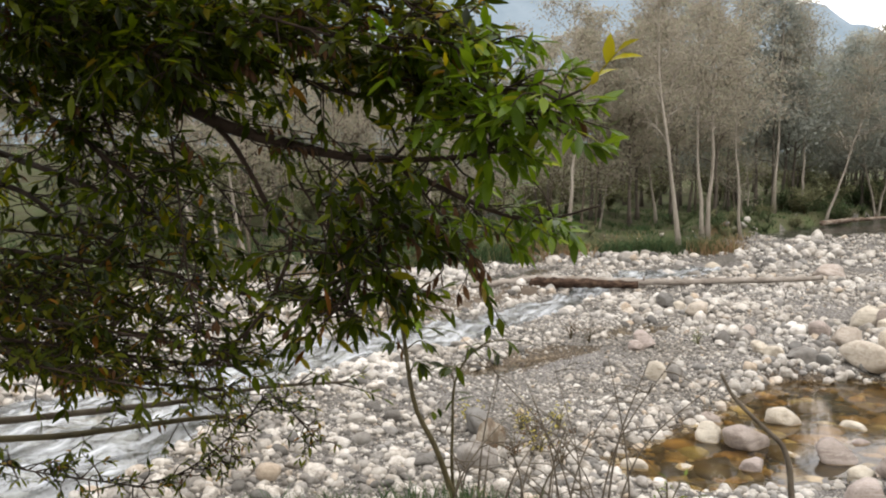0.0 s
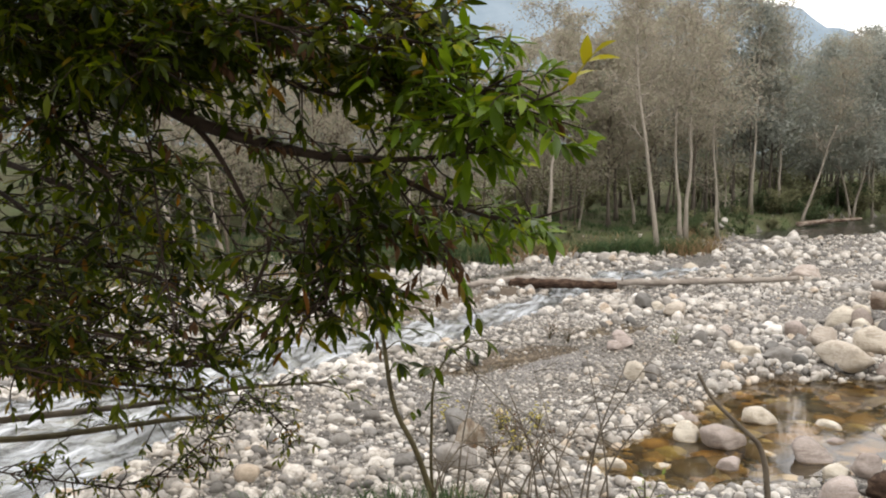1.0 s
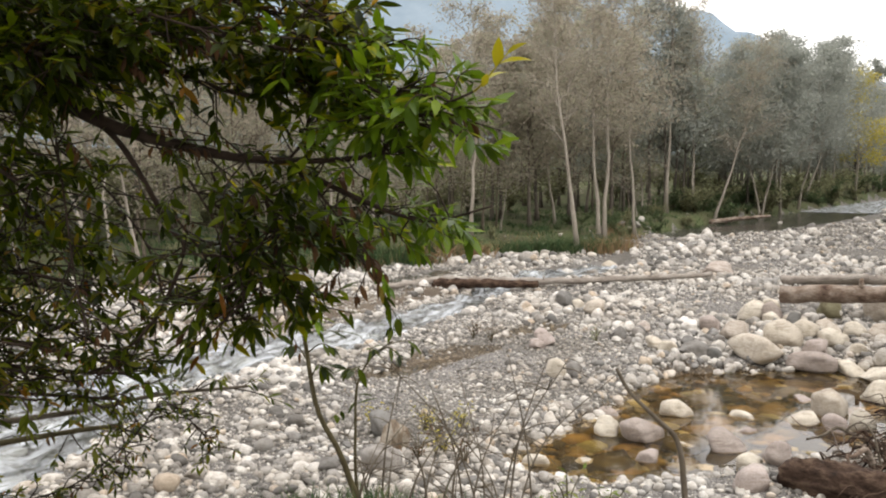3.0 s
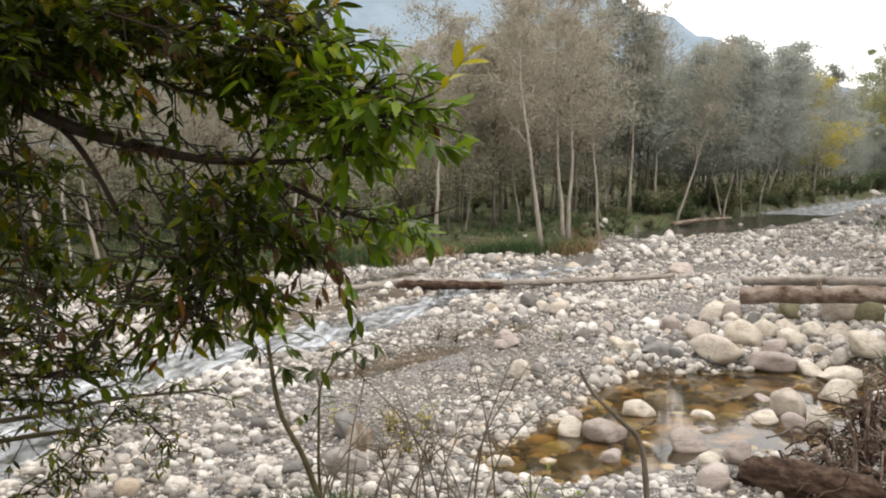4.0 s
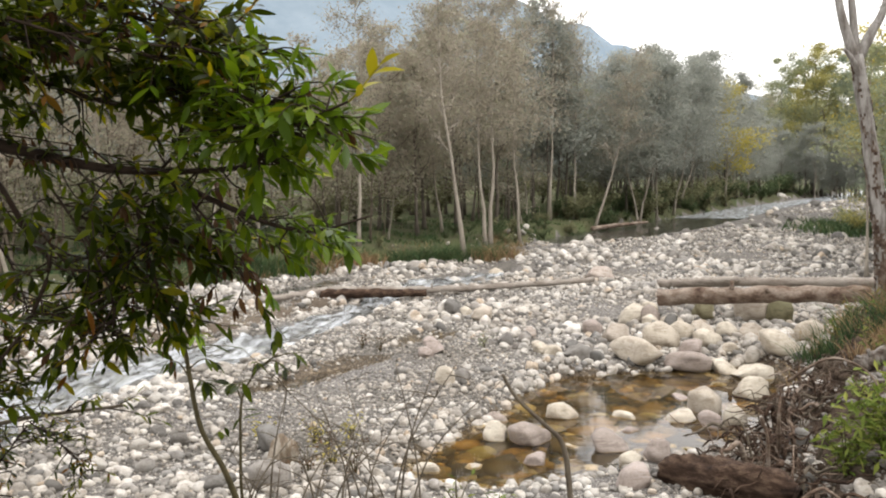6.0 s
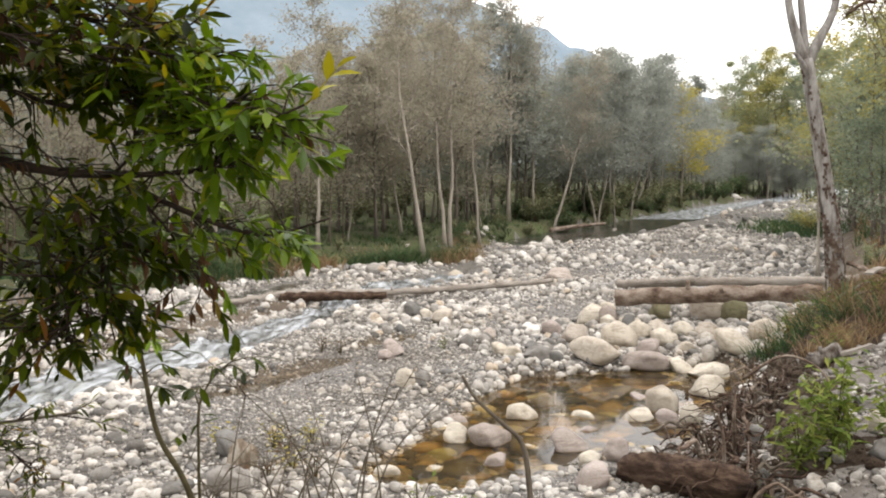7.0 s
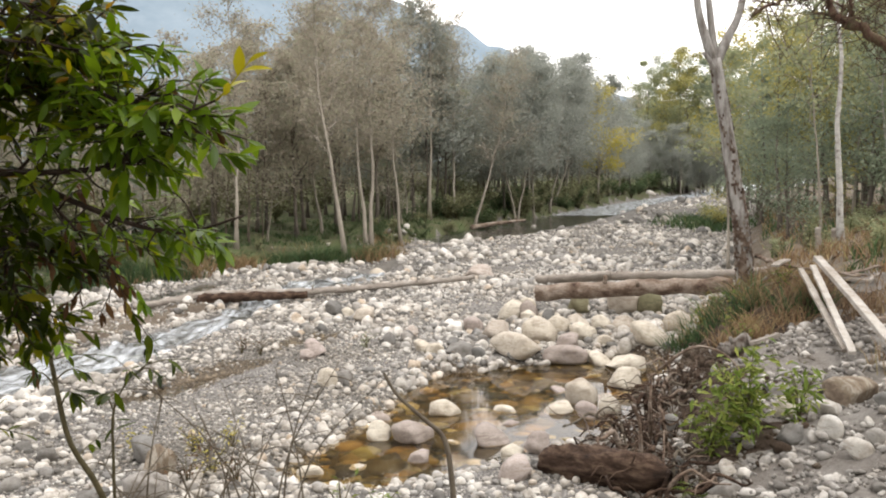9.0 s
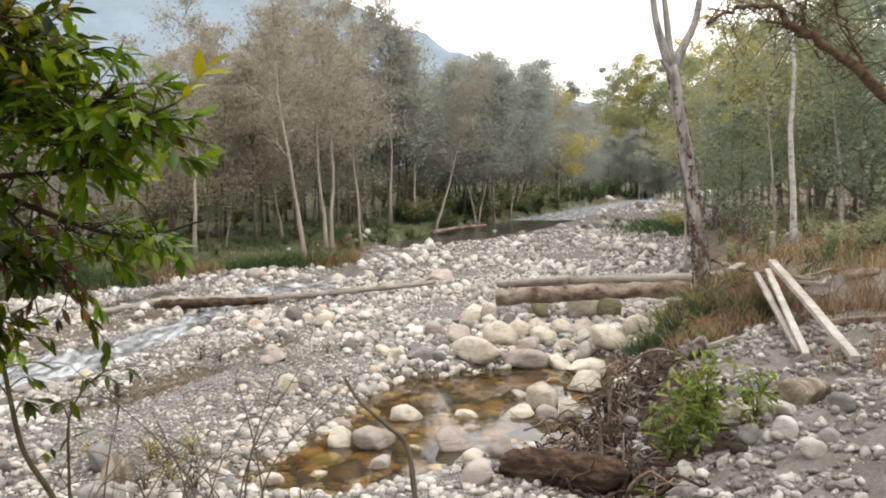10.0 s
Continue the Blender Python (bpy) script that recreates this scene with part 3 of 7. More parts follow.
build_water("water_rapids", RIVER[:17], MAT_RAPIDS, 0.10, "white foaming rapids running between gravel banks", 420, 36, 0.05)
build_water("water_riffle", RIVER[22:], MAT_RIFFLE, 0.115, "white riffle running along the gravel upstream", 160, 14, 0.003)
build_water("water_river", RIVER[18:], MAT_RIVER, 0.10, "grey shallow river flowing along the wooded bank", 200, 14, 0.012)
build_water("water_backwater", SIDE, MAT_RIVER, 0.09, "still grey backwater under the far bank", 60, 8, 0.004)


def still_water(name, line, mat, level, label, step=0.08, margin=0.8):
    """A level sheet of water filling a hollow."""
    q = np.array(line)
    x = np.arange(q[:, 0].min() - 1.8, q[:, 0].max() + 1.8, step)
    y = np.arange(q[:, 1].min() - 1.8, q[:, 1].max() + 1.8, step)
    gx, gy = np.meshgrid(x, y, indexing="ij")
    p = np.stack([gx, gy], -1).reshape(-1, 2)
    i, j = np.meshgrid(np.arange(len(x) - 1), np.arange(len(y) - 1), indexing="ij")
    n = len(y)
    f = np.stack([i * n + j, (i + 1) * n + j, (i + 1) * n + j + 1, i * n + j + 1], -1).reshape(-1, 4)
    f = f[inside(p[f].mean(1), line) > -margin]
    used, f = np.unique(f, return_inverse=True)
    f, p = f.reshape(-1, 4), p[used]
    me = mesh_np(name, np.column_stack([p, np.full(len(p), level)]), [f], mat)
    layer = me.uv_layers.new(name="UVMap")
    idx = np.empty(len(me.loops), np.int32)
    me.loops.foreach_get("vertex_index", idx)
    layer.data.foreach_set("uv", p[idx].astype(np.float32).ravel())
    ob = new(name, me)
    ob.visible_shadow = False
    return tagged(ob, label, "water", kind="structure")


still_water("water_pool", POOL, MAT_POOL, 0.23, "still clear amber pool among boulders")
still_water("water_puddle_a", PUDDLE_A, MAT_PUDDLE, gz(1.4, 13.0) + 0.03, "shallow brown puddle on the gravel bar", 0.06, 0.25)
still_water("water_puddle_b", PUDDLE_B, MAT_PUDDLE, gz(3.5, 15.0) + 0.03, "small shallow puddle on the gravel bar", 0.06, 0.25)

# ---- distance ----
def build_mountain(name, profile, dist, mat, label):
    """A wooded ridge, whose crest runs over bearings and heights in degrees."""
    az = np.linspace(profile[0][0], profile[-1][0], 260)
    el = np.interp(az, [q[0] for q in profile], [q[1] for q in profile])
    rows = np.linspace(0, 1, 34)
    a, t = np.meshgrid(np.radians(az), rows, indexing="ij")
    e = np.repeat(np.radians(el)[:, None], len(rows), 1)
    r = dist * (0.6 + 0.4 * t)
    p = np.stack([r * np.sin(a), r * np.cos(a)], -1).reshape(-1, 2)
    h = (np.tan(e) * dist * t ** 1.1).ravel()
    rough = (waves(p, dist * 0.10, 31) * 0.012 + waves(p, dist * 0.02, 32) * 0.0025) * dist
    v = np.column_stack([p, 3 + h + rough * np.repeat(rows[None], len(az), 0).ravel()])
    n = len(rows)
    i, j = np.meshgrid(np.arange(len(az) - 1), np.arange(n - 1), indexing="ij")
    f = np.stack([i * n + j, (i + 1) * n + j, (i + 1) * n + j + 1, i * n + j + 1], -1).reshape(-1, 4)
    return tagged(new(name, mesh_np(name, v, [f], mat)), label, "mountain", kind="structure")


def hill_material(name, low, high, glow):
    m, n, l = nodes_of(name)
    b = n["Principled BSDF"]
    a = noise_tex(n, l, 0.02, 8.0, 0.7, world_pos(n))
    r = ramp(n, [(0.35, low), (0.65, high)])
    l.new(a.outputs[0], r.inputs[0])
    # distance haze is put into the base colour and a weak glow
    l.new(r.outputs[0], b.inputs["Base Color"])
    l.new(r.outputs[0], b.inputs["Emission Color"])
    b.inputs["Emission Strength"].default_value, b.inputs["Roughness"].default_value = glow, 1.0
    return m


# blue-grey tones and glow paint the haze of distance on the slope
MAT_HILL = hill_material("haze_painted_mountain", (0.125, 0.165, 0.200), (0.165, 0.205, 0.240), 0.42)
build_mountain("backdrop_mountain", [(-80, 17), (-30, 19), (6, 16.5), (17.7, 12.2), (23, 10.1), (28.8, 7.2), (40, 3.5), (60, 6), (100, 14)], 1100, MAT_HILL, "steep wooded mountainside beyond the river, haze painted in blue")

# ---- stones ----
SHAPES_FINE = [stone_shape(3, 100 + k, 0.62, 14) for k in range(8)]
SHAPES_MID = [stone_shape(2, 200 + k, 0.62, 10, 0.32 if k % 2 else 0.12) for k in range(10)]
SHAPES_SHARP = [stone_shape(2, 400 + k, 0.55, 9, 0.0) for k in range(6)]
SHAPES_LOW = [stone_shape(1, 300 + k, 0.66, 5) for k in range(6)]
OCTA = (np.array([(1, 0, 0), (0.1, 0.85, 0.05), (-0.95, 0.1, 0), (0, -0.8, 0.05), (0.1, 0, 0.62), (0, 0, -0.6)]), np.array([(0, 1, 4), (1, 2, 4), (2, 3, 4), (3, 0, 4), (1, 0, 5), (2, 1, 5), (3, 2, 5), (0, 3, 5)]))


def build_boulders():
    meshes = {}
    def boulder(x, y, rx, rz, mat, label, k, group, sink=0.25, lift=0.0, level=None):
        key = (k % 8, mat.name)
        if key not in meshes:
            v, f = SHAPES_FINE[k % 8] if mat != MAT_LAYERROCK else stone_shape(3, 770 + k, 0.8, 7, 0.06)
            me = mesh_np("boulder", v / np.abs(v).max(0), [f], mat)
            meshes[key] = me
        z = gz(x, y) if level is None else level
        ob = new("boulder", meshes[key])
        yaw = (k * 47) % 50 - 25 - math.degrees(math.atan2(x, y))
        ob.matrix_world = Matrix.LocRotScale((x, y, z + rz * (1 - 2 * sink) + lift), Euler((radians((k * 31) % 13 - 6), radians((k * 17) % 13 - 6), radians(yaw))), (rx, rx * (0.7 + 0.1 * (k % 4)), rz * 1.15))
        return tagged(ob, label, "boulder", group)

    dam = [(6.15, 12.31, 0.40, 0.24), (6.81, 11.94, 0.32, 0.17), (7.61, 11.32, 0.35, 0.17), (7.36, 11.68, 0.22, 0.16), (6.84, 12.76, 0.31, 0.30), (6.45, 13.60, 0.23, 0.20),
           (6.32, 14.28, 0.18, 0.18), (7.50, 15.17, 0.25, 0.25), (8.09, 14.66, 0.22, 0.14), (8.21, 15.84, 0.17, 0.16), (7.40, 13.21, 0.24, 0.20), (8.14, 13.68, 0.19, 0.16),
           (8.28, 13.14, 0.17, 0.18), (8.55, 12.92, 0.19, 0.18), (7.59, 12.67, 0.21, 0.18), (7.08, 12.26, 0.18, 0.16), (7.00, 11.51, 0.13, 0.13), (7.63, 12.05, 0.11, 0.10)]
    for k, q in enumerate(dam):
        boulder(q[0], q[1], q[2] * 1.06, q[3] * 0.84, MAT_BOULDER, "large rounded tan boulder piled beside the pool", k, "boulders piled by the pool", 0.12)
    for k, q in enumerate([(7.72, 14.82, 0.20, 0.22), (7.98, 14.55, 0.15, 0.15), (7.55, 14.5, 0.16, 0.14)]):
        boulder(*q, MAT_DARKSTONE if k % 2 else MAT_BOULDER, "grey boulder against the end of the bark log", k + 4, "boulders piled by the pool", 0.12)
    for k, q in enumerate([(8.18, 11.48, 0.34, 0.19), (8.97, 11.85, 0.30, 0.21), (8.94, 15.02, 0.22, 0.24), (9.75, 14.6, 0.38, 0.30), (10.05, 14.3, 0.28, 0.27)]):
        boulder(*q, MAT_MOSSROCK if k in (2, 4) else MAT_BOULDER, "mossy green boulder under the log footbridge" if k in (2, 4) else "big pale boulder under the log footbridge", k + 3, "boulders piled by the pool", 0.12)
    pool = [(6.77, 10.14, 0.24, 0.18), (5.78, 9.64, 0.22, 0.20), (5.29, 9.40, 0.19, 0.09), (5.47, 9.00, 0.15, 0.13), (4.70, 9.69, 0.15, 0.07), (4.48, 9.11, 0.12, 0.06), (3.98, 8.51, 0.20, 0.14),
            (3.96, 9.84, 0.19, 0.13), (2.88, 9.18, 0.14, 0.14), (3.21, 9.00, 0.23, 0.15), (3.03, 8.27, 0.12, 0.09), (3.60, 8.71, 0.09, 0.04), (1.89, 8.30, 0.13, 0.08), (2.40, 8.32, 0.10, 0.05),
            (5.87, 10.32, 0.15, 0.06), (5.78, 8.98, 0.16, 0.16)]
    for k, q in enumerate(pool):
        boulder(*q, MAT_BOULDER, "smooth pale boulder standing in the amber pool", k + 5, "boulders in the pool", 0.1, level=0.16)
    shore = [(2.24, 7.94, 0.15, 0.06), (3.62, 7.99, 0.17, 0.08), (3.90, 7.85, 0.14, 0.09), (4.12, 7.73, 0.14, 0.12), (3.56, 7.89, 0.09, 0.05), (3.62, 7.26, 0.16, 0.12), (3.16, 9.94, 0.14, 0.12),
             (2.89, 11.43, 0.14, 0.14), (3.16, 11.57, 0.13, 0.11), (3.25, 13.55, 0.17, 0.14), (3.04, 13.22, 0.12, 0.09), (5.07, 14.12, 0.11, 0.10), (4.53, 17.32, 0.17, 0.18), (4.92, 16.43, 0.22, 0.14),
             (4.74, 16.90, 0.16, 0.10), (4.90, 12.62, 0.14, 0.09), (5.30, 12.54, 0.26, 0.13), (4.85, 12.85, 0.18, 0.10), (7.76, 24.42, 0.28, 0.2), (9.78, 21.68, 0.40, 0.2), (0.38, 8.05, 0.21, 0.15)]
    for k, q in enumerate(shore):
        boulder(*q, MAT_BOULDER if k % 4 else MAT_DARKSTONE, "worn boulder lying on the gravel bar", k + 2, "boulders on the gravel bar", 0.15)
    boulder(0.50, 9.35, 0.2, 0.14, MAT_STONE_ONE, "pale worn boulder behind the angular brown-painted rock", 3, "boulders on the gravel bar", 0.15)
    # brown stands for the shaded side of a pale rock here
    boulder(0.53, 8.72, 0.16, 0.17, MAT_LAYERROCK, "angular rock standing on the gravel, its shaded face painted brown", 6, "boulders on the gravel bar", 0.1)
    rk = np.random.default_rng(17)
    ridge = []
    for k in range(46):
        t = rk.uniform()
        x, y = 4.55 + 1.35 * t + rk.normal(0, 0.16), 13.6 - 0.75 * t + rk.normal(0, 0.42)
        r = rk.uniform(0.06, 0.15)
        if inside(np.array([(x, y)]), POOL)[0] > -0.05 or any(math.hypot(x - q[0], y - q[1]) < 0.8 * (r + q[2]) for q in ridge):
            continue
        ridge.append((x, y, r, r * rk.uniform(0.5, 0.9)))
        boulder(*ridge[-1], MAT_DARKSTONE if k % 3 else MAT_STONE_ONE, "dark grey angular stone heaped beside the pool", k, "grey stones by the pool", 0.15)
    bank = [(5.65, 7.64, 0.13, 0.15), (5.04, 7.00, 0.09, 0.10), (4.70, 6.75, 0.14, 0.11), (4.99, 6.58, 0.09, 0.12), (5.71, 5.94, 0.12, 0.10), (6.48, 6.28, 0.14, 0.08), (6.75, 7.22, 0.13, 0.07),
            (5.75, 5.23, 0.13, 0.09), (5.91, 5.69, 0.11, 0.10), (4.79, 5.71, 0.14, 0.08), (5.08, 6.01, 0.08, 0.08), (5.09, 5.81, 0.06, 0.05)]
    for k, q in enumerate(bank):
        boulder(*q, MAT_DARKSTONE if k % 3 == 0 else MAT_STONE_ONE, "grey stone half sunk in the gravel bank", k + 1, "stones on the bank", 0.2)
    for q, mat, lab in (((6.95, 6.45, 0.26, 0.15), MAT_LAYERROCK, "rough brown-grey rock half buried in the bank"), ((7.25, 6.95, 0.14, 0.07), MAT_DARKSTONE, "flat grey stone on the rubble of the bank"), ((6.2, 6.5, 0.13, 0.13), MAT_BOULDER, "pale upright stone beside the green herb"),
                        ((6.75, 7.25, 0.12, 0.06), MAT_DARKSTONE, "flat grey stone on the rubble of the bank"), ((6.4, 5.5, 0.15, 0.08), MAT_DARKSTONE, "flat grey stone on the rubble of the bank"), ((6.0, 5.25, 0.12, 0.08), MAT_STONE_ONE, "grey stone half sunk in the gravel bank")):
        boulder(*q, mat, lab, int(q[0] * 100) % 8, "stones on the bank", 0.22)
        bank.append(q)
    return dam + pool + shore + bank + ridge


BOULDERS = np.array(build_boulders())


def scatter_stones():
    rng = np.random.default_rng(11)
    fine, coarse, bed, rubble = Soup(), Soup(), Soup(), Soup()
    pieces = []
    bands = [(5.2, 11, 36000, 0.018, 0.72), (11, 16, 44000, 0.021, 0.70), (16, 25, 52000, 0.030, 0.60), (25, 45, 36000, 0.058, 0.5), (45, 120, 14000, 0.135, 0.45)]
    for r0, r1, count, size, spread in bands:
        r = np.sqrt(rng.uniform(r0 ** 2, r1 ** 2, count))
        a = np.radians(rng.uniform(-29, 53, count))
        p = np.stack([r * np.sin(a), r * np.cos(a)], -1)
        s = np.clip(size * np.exp(rng.normal(0, spread, count)), size * 0.4, size * 4.0)
        patch = waves(p, 4.0, 41)
        s = s * np.clip(1 + 0.35 * patch, 0.5, 1.7)
        fine_here = inside(p, FINE)
        s = np.where((fine_here > 0) & (rng.uniform(size=count) > 0.09), s * 0.62, s)
        far, (nb, _) = far_side(p), near_side(p)
        riv, pool = np.maximum(inside(p, RIVER), inside(p, SIDE)), inside(p, POOL)
        keep = (far < 0.1 + 0.5 * rng.normal(size=count)) & (nb < 0.15)
        keep &= (riv < np.where(r > 45, -0.9, np.where(r > 24, -0.4, -0.1))) | (rng.uniform(size=count) < 0.02)
        keep &= (pool < 0.06) | (rng.uniform(size=count) < 0.004)
        keep &= (np.maximum(inside(p, PUDDLE_A), inside(p, PUDDLE_B)) < 0) | (rng.uniform(size=count) < 0.35)
        keep &= (inside(p, MUD) < 0) | (rng.uniform(size=count) < 0.5)
        keep &= (patch > -0.9) | (rng.uniform(size=count) < 0.45)
        gap = np.hypot(p[:, None, 0] - BOULDERS[None, :, 0], p[:, None, 1] - BOULDERS[None, :, 1]) - BOULDERS[None, :, 2] * 0.8
        keep &= gap.min(1) > 0
        p, s, riv = p[keep], s[keep], riv[keep]
        s = np.where(riv > 0.05, np.clip(s * 3.0, 0.16, 0.35), s)
        z = ground_z(p) + s * 0.18
        place = np.column_stack([p, z])
        turn = turns(rng, len(p), 0.45) * s[:, None, None]
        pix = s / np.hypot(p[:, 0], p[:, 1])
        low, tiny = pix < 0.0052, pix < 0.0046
        kind = rng.integers(0, 60, len(p))
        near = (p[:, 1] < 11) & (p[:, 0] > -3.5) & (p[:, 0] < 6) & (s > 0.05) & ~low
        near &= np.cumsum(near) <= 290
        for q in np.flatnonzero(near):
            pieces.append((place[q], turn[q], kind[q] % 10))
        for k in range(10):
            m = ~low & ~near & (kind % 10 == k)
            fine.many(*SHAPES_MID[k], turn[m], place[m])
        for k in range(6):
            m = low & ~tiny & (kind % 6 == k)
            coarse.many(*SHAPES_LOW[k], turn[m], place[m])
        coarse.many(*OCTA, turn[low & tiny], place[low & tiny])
    c = 400
    p = np.stack([rng.uniform(-3.6, 0.5, c), rng.uniform(6.9, 10.4, c)], -1)
    s = np.clip(0.055 * np.exp(rng.normal(0, 0.4, c)), 0.03, 0.13)
    ok = (inside(p, RIVER) < -0.1) & (inside(p, POOL) < -0.15) & (near_side(p)[0] < 0.1)
    keep = []
    for i in np.flatnonzero(ok):
        if all(np.hypot(*(p[i] - p[j])) > 0.8 * (s[i] + s[j]) for j in keep):
            keep.append(i)
    p, s = p[keep], s[keep]
    place, turn = np.column_stack([p, ground_z(p) + s * 0.2]), turns(rng, len(p), 0.2) * s[:, None, None]
    pieces = pieces[:max(0, 290 - len(p))] + [(place[i], turn[i], i % 10) for i in range(len(p))]
    c = 260
    p = np.stack([rng.uniform(5.6, 9.2, c), rng.uniform(11.2, 15.6, c)], -1)
    s = np.clip(0.085 * np.exp(rng.normal(0, 0.35, c)), 0.04, 0.17)
    ok = (inside(p, POOL) < 0.0) & (near_side(p)[0] < 0.2)
    p, s = p[ok], s[ok]
    place, turn, kind = np.column_stack([p, ground_z(p) + s * 0.35]), turns(rng, len(p), 0.5) * s[:, None, None], rng.integers(0, 10, len(p))
    for k in range(10):
        fine.many(*SHAPES_MID[k], turn[kind == k], place[kind == k])
    c = 15000
    p = np.stack([rng.uniform(3.6, 9.6, c), rng.uniform(3.9, 9.2, c)], -1)
    s = np.clip(0.019 * np.exp(rng.normal(0, 0.65, c)), 0.008, 0.075)
    n, along = near_side(p)
    earth = (n < 0.85) & (along > 6.2) & (along < 10.2) & (rng.uniform(size=c) > 0.2)
    ok = ~earth & (n > 0.1) & (n < 4.0) & (waves(p, 1.1, 44) + 0.5 * waves(p, 0.4, 45) > -0.35) & (np.hypot(p[:, 0] - 9.0, p[:, 1] - 10.3) > 1.6)
    p, s = p[ok], s[ok]
    place, turn, kind = np.column_stack([p, ground_z(p) + s * 0.25]), turns(rng, len(p), 0.6) * s[:, None, None], rng.integers(0, 10, len(p))
    for k in range(10):
        m = (kind == k) & (s > 0.03)
        rubble.many(*SHAPES_SHARP[k % 6], turn[m], place[m])
        m = (kind == k) & (s <= 0.03)
        rubble.many(*SHAPES_LOW[k % 6], turn[m], place[m])
    c = 1500
    t = rng.uniform(0, 4, c)
    q = np.array(POOL)
    mid = np.stack([np.interp(t, range(5), q[:, i]) for i in range(3)], -1)
    p = mid[:, :2] + rng.uniform(-1.1, 1.1, (c, 2)) * mid[:, 2:]
    s = np.clip(0.055 * np.exp(rng.normal(0, 0.75, c)), 0.015, 0.3)
    top = ground_z(p) + s * 0.6
    ok = (top < 0.19) & (inside(p, POOL) > -0.35)
    p, s = p[ok], s[ok]
    place, turn, kind = np.column_stack([p, ground_z(p) + s * 0.1]), turns(rng, len(p), 0.2) * s[:, None, None], rng.integers(0, 10, len(p))
    for k in range(10):
        bed.many(*SHAPES_LOW[k % 6], turn[kind == k], place[kind == k])
    tagged(part("cobbles", fine.mesh("cobbles", MAT_STONE), ground, "loose pale grey and tan river cobbles"), kind="stuff")
    tagged(part("pebbles", coarse.mesh("pebbles", MAT_STONE), ground, "pale gravel and small river pebbles"), kind="stuff")
    tagged(part("bank_rubble", rubble.mesh("bank_rubble", MAT_RUBBLE), ground, "dusty grey broken stones on the near bank"), kind="stuff")
    tagged(part("pool_bed_stones", bed.mesh("pool_bed_stones", MAT_BEDSTONE), ground, "orange-brown algae-stained stones under water"), kind="stuff")
    return pieces


LOOSE = scatter_stones()

# ---- logs and timber ----
def log_thing(name, points, r0, r1, mat, label, category="log", sides=12, seed=1, n=26, wobble=0.012):
    rng = np.random.default_rng(seed)
    p = curve_points(points, n)
    p[1:-1] += rng.normal(0, wobble, (n - 2, 3))
    s = Soup()
    put_tube(s, p, np.linspace(r0, r1, n) * (1 + 0.035 * rng.normal(size=n)), sides, 0.08, rng)
    for k in range(0 if name == "stump" or mat == MAT_STUMP else 3):
        i = rng.integers(3, n - 3)
        d = rng.normal(size=3) + np.array([0, 0, 0.6])
        d /= np.linalg.norm(d)
        put_tube(s, [p[i], p[i] + d * r0 * 1.9], [r0 * 0.35, r0 * 0.22], 6)
    return tagged(new(name, s.mesh(name, mat)), label, category)


log_thing("log", [(7.95, 14.95, 0.94), (8.92, 14.05, 1.05), (9.66, 13.28, 1.13), (10.45, 12.35, 1.20)], 0.165, 0.135, MAT_LOG, "thick barked log bridging the boulders to the bank", seed=2, wobble=0.014, n=16)
log_thing("log", [(8.7, 16.3, 1.05), (9.79, 15.42, 1.12), (10.62, 14.61, 1.18), (11.8, 13.0, 1.32)], 0.08, 0.095, MAT_PLANK, "long grey weathered log beside the bark log", seed=3)
log_thing("log", [(8.5, 16.0, 1.07), (9.79, 15.2, 1.21)], 0.09, 0.06, MAT_PLANK, "split pale half log resting on the other log", seed=4, sides=5)
log_thing("log", [(0.75, 19.4, 0.62), (1.5, 19.6, 0.67), (2.25, 19.85, 0.73)], 0.07, 0.085, MAT_PLANK, "pale driftwood log at the edge of the stream", seed=5)
# the shadow under this log is put into its dark wood colour
log_thing("log", [(2.1, 19.75, 0.66), (3.2, 19.5, 0.67), (4.45, 19.3, 0.66)], 0.12, 0.085, MAT_STUMP, "wet log lying across the stream, underside shade put into its dark colour", seed=6)
log_thing("log", [(2.3, 19.95, 0.73), (3.9, 19.8, 0.70), (5.72, 19.8, 0.68), (7.4, 20.0, 0.70), (9.0, 20.3, 0.74)], 0.085, 0.06, MAT_PLANK, "long bleached driftwood log on the gravel bar", seed=7)
log_thing("log", [(17.0, 38.6, 1.1), (19, 39.8, 1.2), (21.2, 41.2, 1.25)], 0.11, 0.07, MAT_LOG, "fallen trunk at the edge of the far bank", seed=8)


